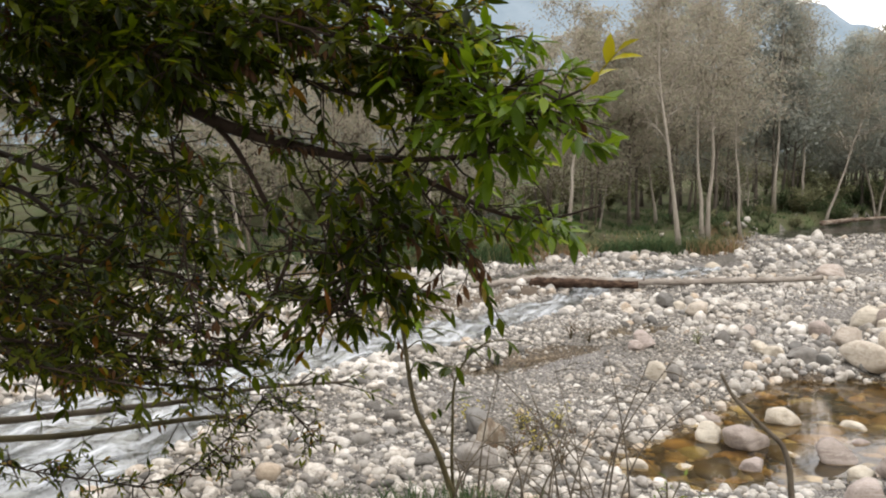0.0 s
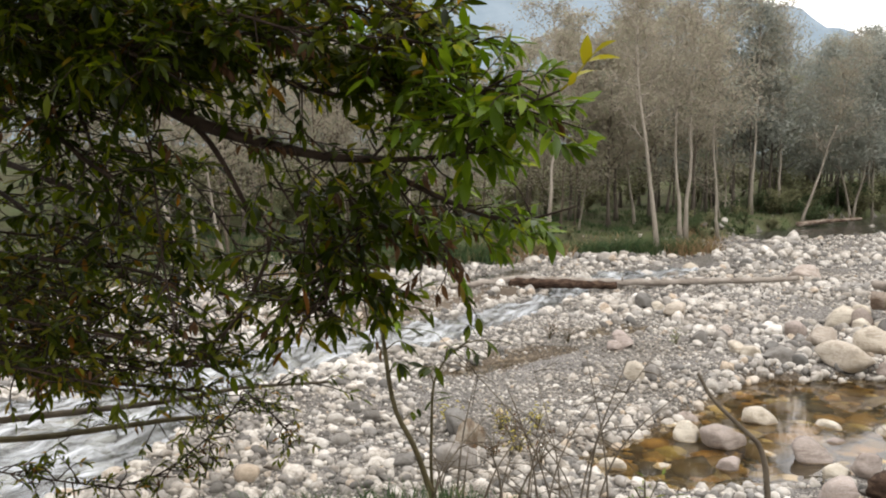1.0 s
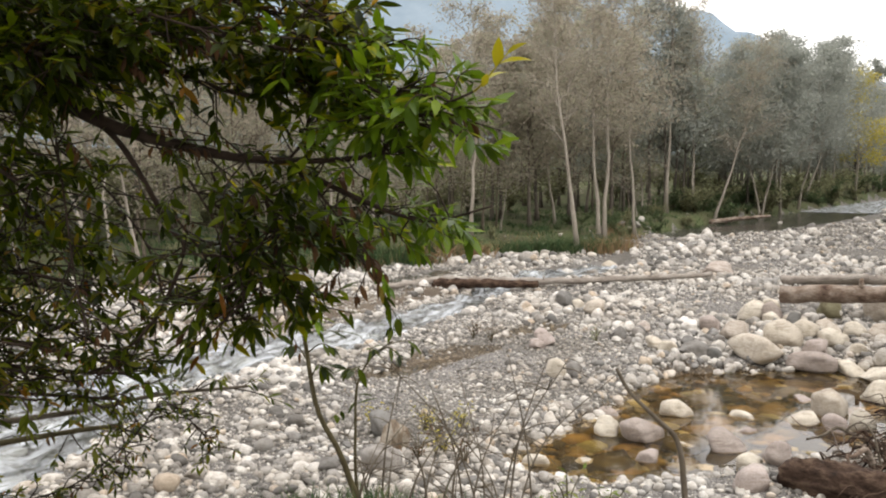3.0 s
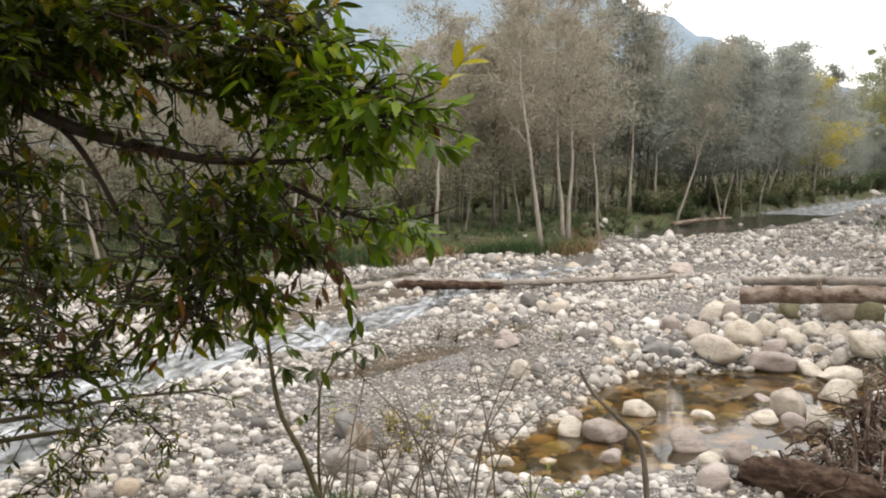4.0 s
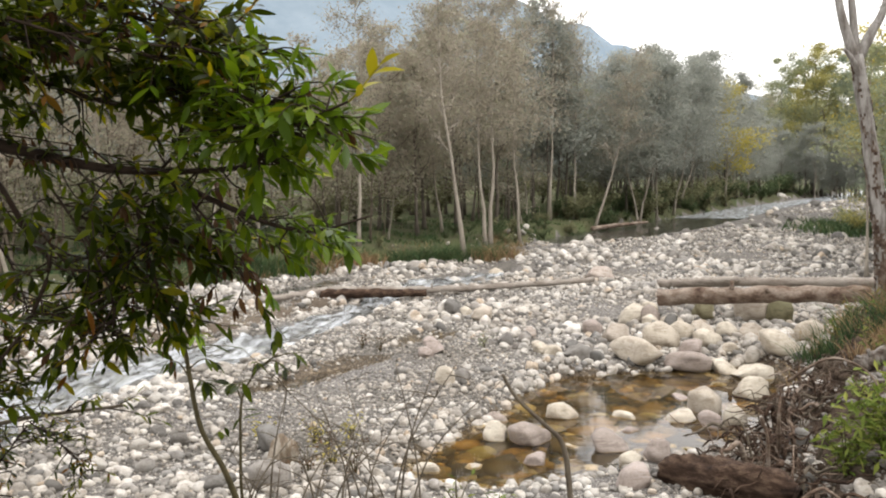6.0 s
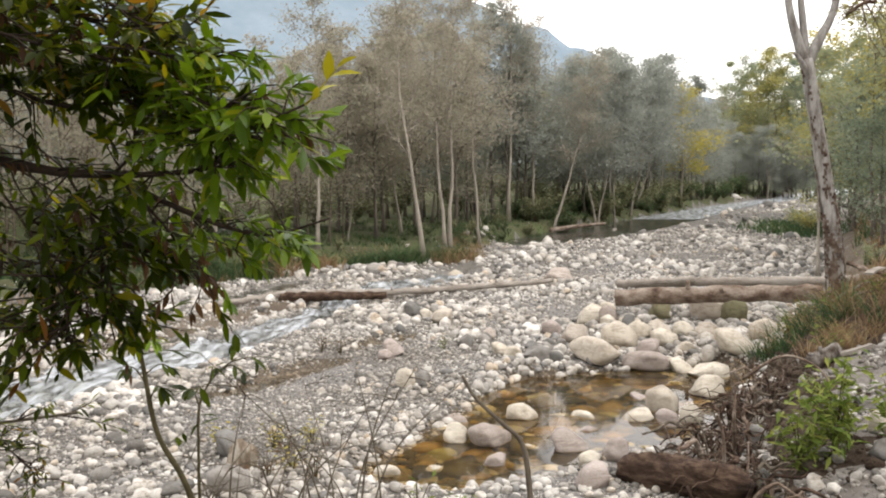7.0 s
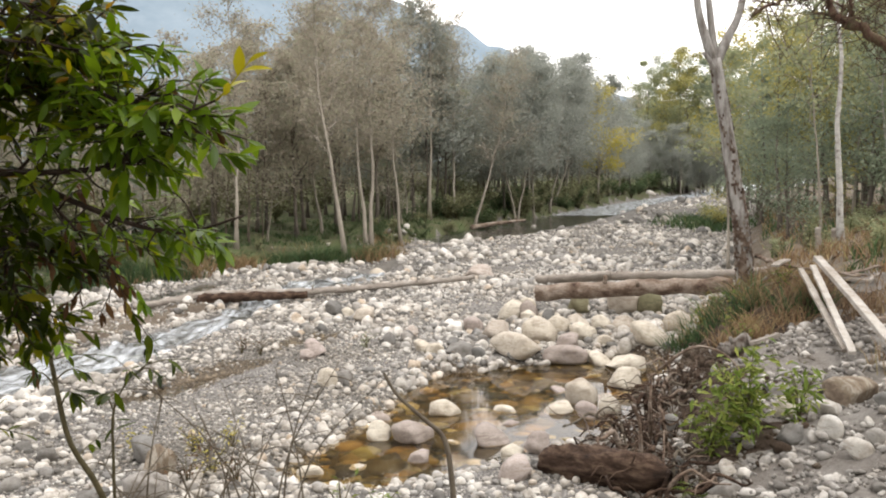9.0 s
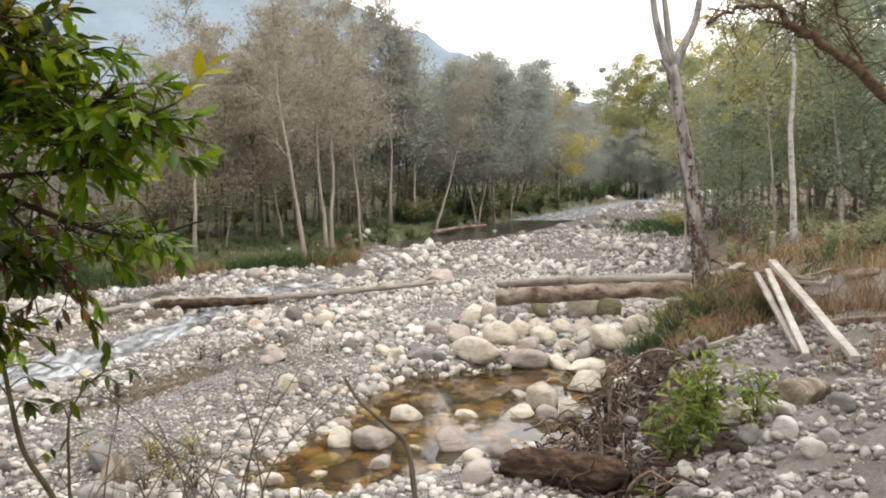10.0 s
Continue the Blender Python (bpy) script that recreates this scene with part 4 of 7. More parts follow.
def plank(a, b, width, thick, mat, label, seed):
    """A weathered board from a to b, with chipped ends and a slight warp."""
    rng = np.random.default_rng(seed)
    a, b = np.array(a), np.array(b)
    d = (b - a) / np.linalg.norm(b - a)
    side = np.cross(d, (0, 0, 1))
    side /= np.linalg.norm(side)
    up = np.cross(side, d)
    n = 14
    v = []
    for i in range(n):
        t = i / (n - 1)
        c = a + (b - a) * t + up * 0.02 * math.sin(t * 3 + seed) + side * 0.003 * rng.normal()
        w, h = width / 2 * (1 + 0.06 * rng.normal()), thick / 2
        e = 0.15 * min(w, h)
        for x, y in ((-w, -h + e), (-w + e, -h), (w - e, -h), (w, -h + e), (w, h - e), (w - e, h), (-w + e, h), (-w, h - e)):
            v.append(c + side * x + up * y)
    i, j = np.meshgrid(np.arange(n - 1), np.arange(8), indexing="ij")
    k = (j + 1) % 8
    f = np.stack([i * 8 + j, i * 8 + k, (i + 1) * 8 + k, (i + 1) * 8 + j], -1).reshape(-1, 4)
    ends = np.array([[7, 6, 5, 4, 3, 2, 1, 0], [(n - 1) * 8 + q for q in range(8)]])
    return tagged(new("plank", mesh_np("plank", v, [f, ends], mat, False)), label, "plank", "planks leaning on the bank")


plank((9.60, 9.55, 1.90), (7.95, 6.69, 1.14), 0.11, 0.07, MAT_PALEWOOD, "pale bleached timber leaning on the grassy mound", 1)
plank((9.42, 9.45, 1.80), (7.78, 7.2, 1.12), 0.085, 0.04, MAT_PALEWOOD, "weathered grey board leaning on the mound", 2)
plank((9.35, 9.60, 1.76), (7.85, 7.36, 1.10), 0.08, 0.04, MAT_PLANK, "narrow grey board beneath the other timbers", 3)
plank((7.42, 8.58, gz(7.42, 8.58) + 0.08), (7.85, 8.40, gz(7.85, 8.4) + 0.08), 0.08, 0.05, MAT_PLANK, "short broken board in the grass", 4)
log_thing("log", [(7.2, 8.66, gz(7.2, 8.66) + 0.08), (7.5, 8.54, gz(7.5, 8.54) + 0.09)], 0.1, 0.09, MAT_BARK_GREY, "short sawn grey log end in the grass", seed=12, n=8)
plank((10.15, 9.85, gz(10.15, 9.85) + 0.04), (10.4, 9.35, gz(10.4, 9.35) + 0.04), 0.09, 0.05, MAT_PLANK, "short grey board lying on the bank", 5)
plank((8.95, 7.95, gz(8.95, 7.95) + 0.05), (10.1, 7.2, gz(10.1, 7.2) + 0.06), 0.12, 0.08, MAT_LOG, "dark weathered beam half sunk in the bank", 6)
plank((9.2, 9.95, 1.78), (9.62, 10.15, 1.86), 0.12, 0.03, MAT_PLANK, "broken grey board on top of the mound", 7)
log_thing("log", [(11.4, 9.8, gz(11.4, 9.8) + 0.06), (12.6, 9.2, gz(12.6, 9.2) + 0.08)], 0.09, 0.08, MAT_LOG, "brown log lying on the gravel bank", seed=14, n=10)
for k, (a, c) in enumerate([((9.0, 10.3), (10.1, 9.75)), ((9.1, 10.6), (10.3, 10.3)), ((9.7, 10.3), (10.7, 10.6)), ((10.4, 9.4), (11.6, 10.2)), ((9.4, 10.0), (10.6, 9.6)), ((9.9, 10.9), (11.2, 10.6)), ((10.6, 10.0), (12.2, 10.4))]):
    m = ((a[0] + c[0]) / 2, (a[1] + c[1]) / 2)
    log_thing("branch", [(*a, gz(*a) + 0.04), (*m, gz(*m) + 0.09), (*c, gz(*c) + 0.05)], 0.03, 0.015, MAT_PLANK if k % 2 else MAT_LOG, "bare grey branch lying across the bank", "branch", 6, 30 + k, 10)
log_thing("branch", [(9.68, 10.9, 1.86), (9.75, 10.32, 1.75), (10.35, 9.47, 1.62)], 0.035, 0.02, MAT_LOG, "dead branch lying over the mound", "branch", 6, 13)

# ---- trees ----
LEAF_QUAD = (np.array([(0, -0.5, 0), (0.26, 0, 0.05), (0, 0.5, 0), (-0.26, 0, 0.05)]), np.array([[0, 1, 2, 3]]))


LEAF_TRI = (np.array([(0, -0.5, 0), (0.3, 0.15, 0.05), (-0.22, 0.5, 0)]), np.array([[0, 1, 2]]))


def any_turn(rng, n, up=0.5):
    """Turns of small leaves, faces tending upward."""
    z = rng.normal(size=(n, 3)) * (1 - up) + np.array([0, 0, up])
    z /= np.linalg.norm(z, axis=1, keepdims=True)
    x = np.cross(z, rng.normal(size=(n, 3)))
    x /= np.linalg.norm(x, axis=1, keepdims=True) + 1e-9
    return np.stack([x, np.cross(z, x), z], -1)


def tree(name, base, top, radius, height, crown_from, spread, leaves, leaf, mat_leaf, mat_bark, label, seed, limbs=22, droop=0.0, clump=0.35, up=0.55, twigs=4, lean_on=1.0, shape=LEAF_QUAD, sides=4, apart=False):
    """A trunk through base and top, limbs with twigs, and leaves in uneven clumps about the twigs."""
    rng = np.random.default_rng(seed)
    base, top = np.array(base, float), np.array(top, float)
    axis = (top - base) / max(top[2] - base[2], 0.1)
    n = 14
    h = np.linspace(0, height, n)
    bend = axis * np.minimum(h, top[2] - base[2])[:, None] + np.array([0, 0, 1]) * np.maximum(h - (top[2] - base[2]), 0)[:, None]
    bend = bend + 0.3 * lean_on * (axis * np.array([1, 1, 0])) * np.maximum(h - (top[2] - base[2]), 0)[:, None]
    p = base + bend
    p[2:, :2] += np.cumsum(rng.normal(0, 0.012 * height, (n - 2, 2)), 0) * 0.45
    p[0, 2] -= 0.15
    r = radius * (1 - 0.92 * np.linspace(0, 1, n) ** 0.55)
    r[0] *= 1.35
    root = tagged(new(name), label, "tree")
    root.location = base
    off = base
    s = Soup()
    put_tube(s, p - off, r, 8, 0.04, rng)
    part("trunk", s.mesh("trunk", mat_bark), root)
    wood, cl, cw = Soup(), [], []
    for k in range(limbs):
        t = crown_from + (1 - crown_from) * (k + rng.uniform()) / limbs
        q = np.array([np.interp(t * height, h, p[:, i]) for i in range(3)])
        a = rng.uniform(0, 2 * np.pi)
        rise = rng.uniform(0.25, 1.2) - droop
        d = np.array([math.cos(a), math.sin(a), rise])
        d /= np.linalg.norm(d)
        long = spread * rng.uniform(0.45, 1.0) * (1.0 - 0.62 * max(0.0, (t - 0.45) / 0.55) ** 1.3)
        line = q + np.outer(np.linspace(0, 1, 6), d) * long
        line[:, 2] += np.linspace(0, 1, 6) ** 2 * long * rng.uniform(-0.1, 0.25)
        line[1:] += rng.normal(0, 0.04 * long, (5, 3))
        r0 = max(0.016, radius * 0.4 * (1.1 - t))
        held, wood = wood, Soup() if apart else wood
        put_tube(wood, line - off, np.linspace(r0, 0.006, 6), sides)
        for m in range(twigs):
            u = rng.uniform(0.25, 1.0)
            w = np.array([np.interp(u, np.linspace(0, 1, 6), line[:, i]) for i in range(3)])
            e = d + rng.normal(0, 0.7, 3)
            e /= np.linalg.norm(e)
            tip = w + e * long * rng.uniform(0.15, 0.4)
            put_tube(wood, [w - off, (w + tip) / 2 - off + rng.normal(0, 0.03, 3), tip - off], [r0 * 0.4 + 0.005, 0.009, 0.005], 3)
            cl.append((w + tip) / 2)
            cl.append(tip)
            cw += [long, long]
        if apart:
            part("limb", wood.mesh("limb", mat_bark), root)
            wood = held
    if wood.n:
        tagged(part("branchwork", wood.mesh("branchwork", mat_bark), root), kind="stuff")
    cl, cw = np.array(cl), np.array(cw)
    pick = rng.choice(len(cl), leaves)
    pos = cl[pick] + rng.normal(0, 1, (leaves, 3)) * clump * np.array([1, 1, 0.55]) * (0.4 + 0.35 * cw[pick])[:, None]
    size = leaf * rng.uniform(0.6, 1.35, leaves)
    crown = Soup()
    crown.many(*shape, any_turn(rng, leaves, up) * size[:, None, None], pos - off)
    tagged(part("foliage", crown.mesh("foliage", mat_leaf, False), root), kind="stuff")
    return root


# pale-stemmed trees along the far bank
ALDERS = [((4.3, 28.4), (4.5, 29.0, 8.8), 0.083, 9.6), ((8.7, 34.7), (8.4, 35.0, 4.3), 0.07, 9), ((7.6, 27.3), (7.0, 27.7, 6.0), 0.106, 9.0), ((9.0, 29.6), (8.7, 30.0, 6.2), 0.096, 9.8),
          ((9.2, 29.7), (9.3, 30.1, 6.8), 0.105, 10.2), ((11.1, 31.9), (10.7, 32.1, 4.4), 0.072, 10), ((15.5, 40.3), (15.8, 40.9, 9.2), 0.104, 11.5), ((17.1, 41.0), (17.4, 41.4, 6.1), 0.093, 10),
          ((17.9, 40.4), (19.6, 40.8, 6.4), 0.091, 8.6), ((22.0, 47.5), (23.7, 47.7, 4.2), 0.077, 9)]
for k, (b, t, r, hgt) in enumerate(ALDERS):
    tree("alder_tree", (*b, gz(*b)), t, r, hgt, 0.36, 2.6 if k != 0 else 1.6, 6000, 0.088, MAT_CROWN_GREY, MAT_BARK_PALE, "slender pale-barked tree with thin olive-brown foliage", 500 + k, 28, clump=0.33, apart=True, twigs=9)
LEFTS = [((-5.3, 20.3), (-6.0, 20.6, 2.8), 0.075, 8), ((-5.1, 20.8), (-5.2, 20.9, 2.3), 0.051, 7), ((-4.7, 21.6), (-5.1, 21.8, 3.6), 0.059, 9), ((-7.2, 20.9), (-7.7, 21.1, 2.8), 0.072, 8),
         ((-3.4, 27.2), (-3.6, 27.7, 5.9), 0.106, 12), ((-0.3, 25.4), (-0.2, 25.7, 4.9), 0.066, 6.5)]
for k, (b, t, r, hgt) in enumerate(LEFTS):
    tree("alder_tree", (*b, gz(*b)), t, r, hgt, 0.36, 2.2, 3000, 0.13, MAT_CROWN_GREY, MAT_BARK_PALE, "leaning pale-barked tree at the stream edge", 540 + k, 22, clump=0.33, apart=True, twigs=7)
THICKET = [((22.0, 43.6), (21.4, 44.1, 4.2)), ((22.3, 44.3), (22.9, 44.3, 4.8)), ((24.4, 46.2), (24.3, 46.5, 5.2)), ((24.9, 47.7), (25.1, 47.9, 4.9)), ((27.0, 49.1), (27.6, 49.0, 4.7)), ((29.4, 52.7), (30.2, 52.6, 4.4)), ((31.6, 55.0), (31.9, 55.0, 5.0)), ((33.8, 57.2), (34.3, 57.2, 5.2)), ((40.5, 64.0), (40.9, 64.0, 5.6))]
for k, (b, t) in enumerate(THICKET):
    tree("bankside_tree", (*b, gz(*b)), t, 0.085, 8.8 + 0.5 * (k % 3), 0.28, 3.2, 9500, 0.15, MAT_CROWN_DARK, MAT_BARK_PALE, "thin-stemmed tree with dense dark grey-green crown", 560 + k, 26, clump=0.4)


def forest():
    """The wood behind, from a handful of grown trees set out again and again."""
    rng = np.random.default_rng(77)
    kinds = []
    for k in range(5):
        kinds.append(tree("forest_tree", (0, -60 - 8 * k, 0), (0.3, -60 - 8 * k, 5), 0.12, 8.5 + 0.6 * k, 0.22, 3.0, 4600, 0.22, MAT_CROWN_DARK if k % 2 else MAT_CROWN_GREY, MAT_BARK_DARK, "dark-stemmed tree of the shady wood", 600 + k, 20, clump=0.4, twigs=3, shape=LEAF_TRI, sides=3))
    greens = []
    for k in range(4):
        greens.append(tree("bank_tree", (20, -60 - 8 * k, 0), (20.3, -60 - 8 * k, 5), 0.13, 8 + 0.6 * k, 0.10, 3.0, 6500, 0.15, (MAT_CROWN_GREEN, MAT_CROWN_DEEP, MAT_CROWN_OLIVE, MAT_CROWN_DEEP)[k], MAT_BARK_DARK, "broad green leafy tree on the river bank", 620 + k, 22, clump=0.26, twigs=4, shape=LEAF_TRI, sides=3))
    for ob in kinds + greens:
        tagged(ob, group="trees of the wood")
    def set_out(ob, x, y, s):
        copy_thing(ob, Matrix.LocRotScale((x, y, gz(x, y)), Euler((0, 0, rng.uniform(0, 6.28))), (s, s, s * rng.uniform(0.9, 1.1))))
    spots = []
    line = curve_points([q for q in FAR_BANK[1:15]], 400)
    for _ in range(4000):
        i = rng.integers(0, 399)
        d = line[i + 1] - line[i]
        d /= np.linalg.norm(d)
        x, y = line[i] + np.array([-d[1], d[0]]) * rng.uniform(5.5, 40) 
        r, az = math.hypot(x, y), math.degrees(math.atan2(x, y))
        if not -30 < az < 46 or r > 130:
            continue
        if all(math.hypot(x - u, y - w) > 2.2 + 0.018 * r for u, w in spots):
            spots.append((x, y))
        if len(spots) >= 120:
            break
    for x, y in spots:
        set_out(kinds[rng.integers(0, 5)], x, y, rng.uniform(0.58, 0.92) * (0.76 if -0.06 < math.atan2(x, y) < 0.15 else 1.0))
    for x, y, s, k in [(24, 22, 0.8, 2), (27, 16, 1.3, 3), (22, 15.5, 0.7, 0), (22, 18, 0.6, 3), (24, 23.5, 0.8, 3), (23, 13, 0.8, 2), (23, 20, 0.7, 2), (26, 20, 0.9, 0)]:
        set_out(greens[k], x, y, s)
    for k, (x, y, s) in enumerate([(4.6, 36.5, 0.76), (6.0, 34.2, 0.78), (6.9, 37.0, 0.84), (7.4, 33.6, 0.76), (8.6, 37.5, 0.88), (9.4, 35.0, 0.82), (10.4, 38.8, 0.94), (11.8, 37.2, 0.88)]):
        set_out(kinds[2 * (k % 3)], x, y, s)
    edge = curve_points(FAR_BANK[9:15], 60)
    for k in range(34):
        i = rng.integers(0, 58)
        d = edge[i + 1] - edge[i]
        d /= np.linalg.norm(d)
        x, y = edge[i] + np.array([-d[1], d[0]]) * rng.uniform(1.5, 12)
        set_out(kinds[1 + 2 * (k % 2)] if k % 5 else greens[k % 4], x, y, rng.uniform(0.6, 0.92))
    for x, y in [(58, 96), (62, 101), (66, 104), (70, 108), (75, 112), (80, 116), (64, 112), (72, 120), (56, 90), (52, 84), (60, 106), (68, 114), (86, 122), (84, 112), (92, 108), (100, 118), (108, 112), (116, 106), (98, 100), (106, 98), (120, 118), (88, 122), (78, 108)]:
        set_out(kinds[rng.integers(0, 5)], x, y, rng.uniform(0.95, 1.25))

    domes = [tree("dome_tree", (36 + 8 * k, -60, 0), (36.2 + 8 * k, -60, 5), 0.12, 10.0, 0.18, 3.4, 9000, 0.16, MAT_CROWN_DARK, MAT_BARK_DARK if k else MAT_BARK_PALE, "full-crowned grey-green tree of the riverside wood", 650 + k, 26, clump=0.36, twigs=5, shape=LEAF_TRI, sides=3) for k in range(3)]
    for k, (x, y, h) in enumerate([(21.9, 48.3, 10.3), (22.5, 48.5, 9.4), (22.6, 46.5, 9.6), (25.3, 50.6, 9.7), (26.8, 52.0, 10.3), (29.0, 54.5, 10.8), (30.1, 54.9, 10.3), (32.8, 57.5, 9.5), (34.1, 58.4, 9.6), (36.3, 59.9, 8.7), (38.6, 62.3, 9.4), (40.1, 62.7, 8.8), (43.1, 65.6, 8.1), (45.2, 67.1, 8.1), (24.9, 54.4, 11.3), (25.2, 53.0, 10.9), (27.4, 55.9, 11.3), (28.7, 56.2, 11.2), (29.9, 56.8, 11.3), (33.0, 60.5, 11.5), (34.4, 61.3, 11.3), (36.3, 63.0, 11.5), (39.1, 65.4, 10.8), (41.9, 68.5, 10.4), (43.3, 68.5, 9.7), (46.0, 71.1, 9.5), (47.2, 71.1, 9.0)]):
        set_out(domes[k % 3], x, y, h / 12.2)
    crowns = [tree("bank_tree", (36 + 8 * k, -72, 0), (36.2 + 8 * k, -72, 5), 0.12, 10.0, 0.12, 3.6, 9000, 0.16, (MAT_CROWN_GREEN, MAT_CROWN_OLIVE, MAT_CROWN_DEEP)[k], MAT_BARK_DARK, "tall leafy tree on the near bank upstream", 655 + k, 24, clump=0.27, twigs=5, shape=LEAF_TRI, sides=3) for k in range(3)]
    for k, (x, y, h) in enumerate([(58.1, 84.8, 8.8), (64.8, 91.2, 12.0), (61.1, 82.4, 12.7), (60.0, 78.4, 13.3), (69.4, 87.5, 13.3), (63.1, 75.8, 11.8), (33.2, 38.4, 8.6), (30.9, 34.8, 8.0), (29.0, 31.2, 6.8), (27.2, 28.2, 7.1), (27.2, 27.3, 7.0), (26.9, 25.9, 7.1), (25.8, 23.9, 7.3), (25.3, 22.8, 7.2), (26.4, 23.0, 7.2), (56.8, 80.9, 12.0), (63.7, 88.2, 14.5), (59.0, 78.4, 14.4), (67.4, 85.9, 14.9), (63.4, 77.5, 15.0), (70.6, 84.0, 17.0), (38.9, 44.7, 10.9), (36.2, 39.9, 10.5), (35.2, 37.3, 10.3), (34.0, 34.7, 10.0), (32.1, 31.6, 9.5), (33.7, 32.0, 9.9), (32.1, 29.3, 9.4), (31.7, 28.0, 9.1), (29.4, 25.0, 8.5)]):
        set_out(crowns[(k * 2 + k // 5) % 3], x, y, h / (10.0 if math.hypot(x, y) > 90 else 11.8))
    for k in range(40):      # the wood that closes the valley past the bend
        a, d = radians(rng.uniform(33.4, 41.4)), rng.uniform(91, 104)
        set_out(domes[k % 3], d * math.sin(a), d * math.cos(a), rng.uniform(0.42, 0.72))
    for ob in domes + crowns:
        tagged(ob, group="trees of the wood")
    deep = tree("bank_tree", (28, -60, 0), (28.3, -60, 4), 0.12, 6.5, 0.02, 2.6, 4600, 0.18, MAT_CROWN_DEEP, MAT_BARK_DARK, "dense deep green tree on the river bank", 640, 20, clump=0.45, twigs=3, shape=LEAF_TRI, sides=3)
    for x, y, s in [(19.4, 16.2, 0.7), (21.5, 19.5, 0.85), (17.6, 18.6, 0.5), (24.5, 19, 1.1), (26, 29, 0.9), (27.5, 23, 1.2)]:
        set_out(deep, x, y, s)

    slim = []
    for k in range(4):
        slim.append(tree("slender_tree", (28 + 6 * k, -80, 0), (28.4 + 6 * k - 0.3 * k, -80, 4), 0.05, 6.0 + 0.5 * k, 0.14, 1.9, 1050, 0.12, MAT_CROWN_GREY, MAT_BARK_PALE if k == 0 else MAT_TWIG, "slender crooked young tree with thin olive foliage", 660 + k, 16, clump=0.33, twigs=4, sides=3))
        tagged(slim[-1], group="young trees along the far bank")
    line = curve_points(FAR_BANK[3:12], 200)
    for k in range(46):
        i = rng.integers(0, 198)
        d = line[i + 1] - line[i]
        d /= np.linalg.norm(d)
        x, y = line[i] + np.array([-d[1], d[0]]) * rng.uniform(1.2, 9)
        s = rng.uniform(0.7, 1.15)
        copy_thing(slim[k % 4], Matrix.LocRotScale((x, y, gz(x, y) - 0.05), Euler((rng.normal(0, 0.06), rng.normal(0, 0.06), rng.uniform(0, 6.28))), (s, s, s)))


forest()
tree("yellowing_tree", (36.4, 58.4, gz(36.4, 58.4)), (36.2, 58.2, 6), 0.12, 8.6, 0.2, 3.4, 6500, 0.19, MAT_CROWN_YELLOW, MAT_BARK_PALE, "small tree with yellow autumn leaves by the river", 701, 22)
tree("yellowing_tree", (37, 41.5, gz(37, 41.5)), (36.7, 41.5, 6), 0.15, 10.0, 0.25, 4.6, 5200, 0.2, MAT_CROWN_YELLOW, MAT_BARK_DARK, "tree with sparse yellow-green crown on the bank", 702, 20)
for k, (x, y, h, r) in enumerate([(17.4, 17.2, 6.5, 0.05), (16.6, 19.8, 6.0, 0.06), (22.5, 21, 8.0, 0.07), (20.2, 17.6, 7.0, 0.05), (25, 24.5, 8.5, 0.08), (29, 30.5, 8.0, 0.08)]):
    tree("bank_sapling", (x, y, gz(x, y)), (x + 0.3 * (k % 3 - 1), y + 0.1, 5), r, h, 0.45, 1.5, 1100, 0.14, MAT_CROWN_GREEN, MAT_BARK_PALE, "young pale-stemmed tree with sparse leaves", 720 + k, 14)
tree("yellowing_tree", (20.4, 21.9, gz(20.4, 21.9)), (20.4, 22.1, 6), 0.09, 7.0, 0.45, 2.0, 3200, 0.12, MAT_CROWN_OLIVE, MAT_BARK_DARK, "tree with sparse yellow-green crown on the bank", 731, 20)
tree("yellowing_tree", (42.0, 67.5, gz(42.0, 67.5)), (41.5, 67.8, 5), 0.12, 8.4, 0.3, 3.6, 5200, 0.15, MAT_CROWN_OLIVE, MAT_BARK_DARK, "leaning tree with olive-yellow leaves by the gravel", 733, 22, clump=0.3)
tree("birch_tree", (14.8, 14.1, gz(14.8, 14.1)), (14.8, 14.4, 6.8), 0.1, 9, 0.62, 2.2, 900, 0.12, MAT_CROWN_GREEN, MAT_BIRCH, "straight white-barked tree on the near bank", 703, 12)
tree("bank_sapling", (19.1, 16.6, gz(19.1, 16.6)), (19.2, 16.8, 5.7), 0.07, 6.5, 0.4, 1.4, 900, 0.13, MAT_CROWN_GREEN, MAT_BIRCH, "young thin tree with sparse green leaves", 704, 12)


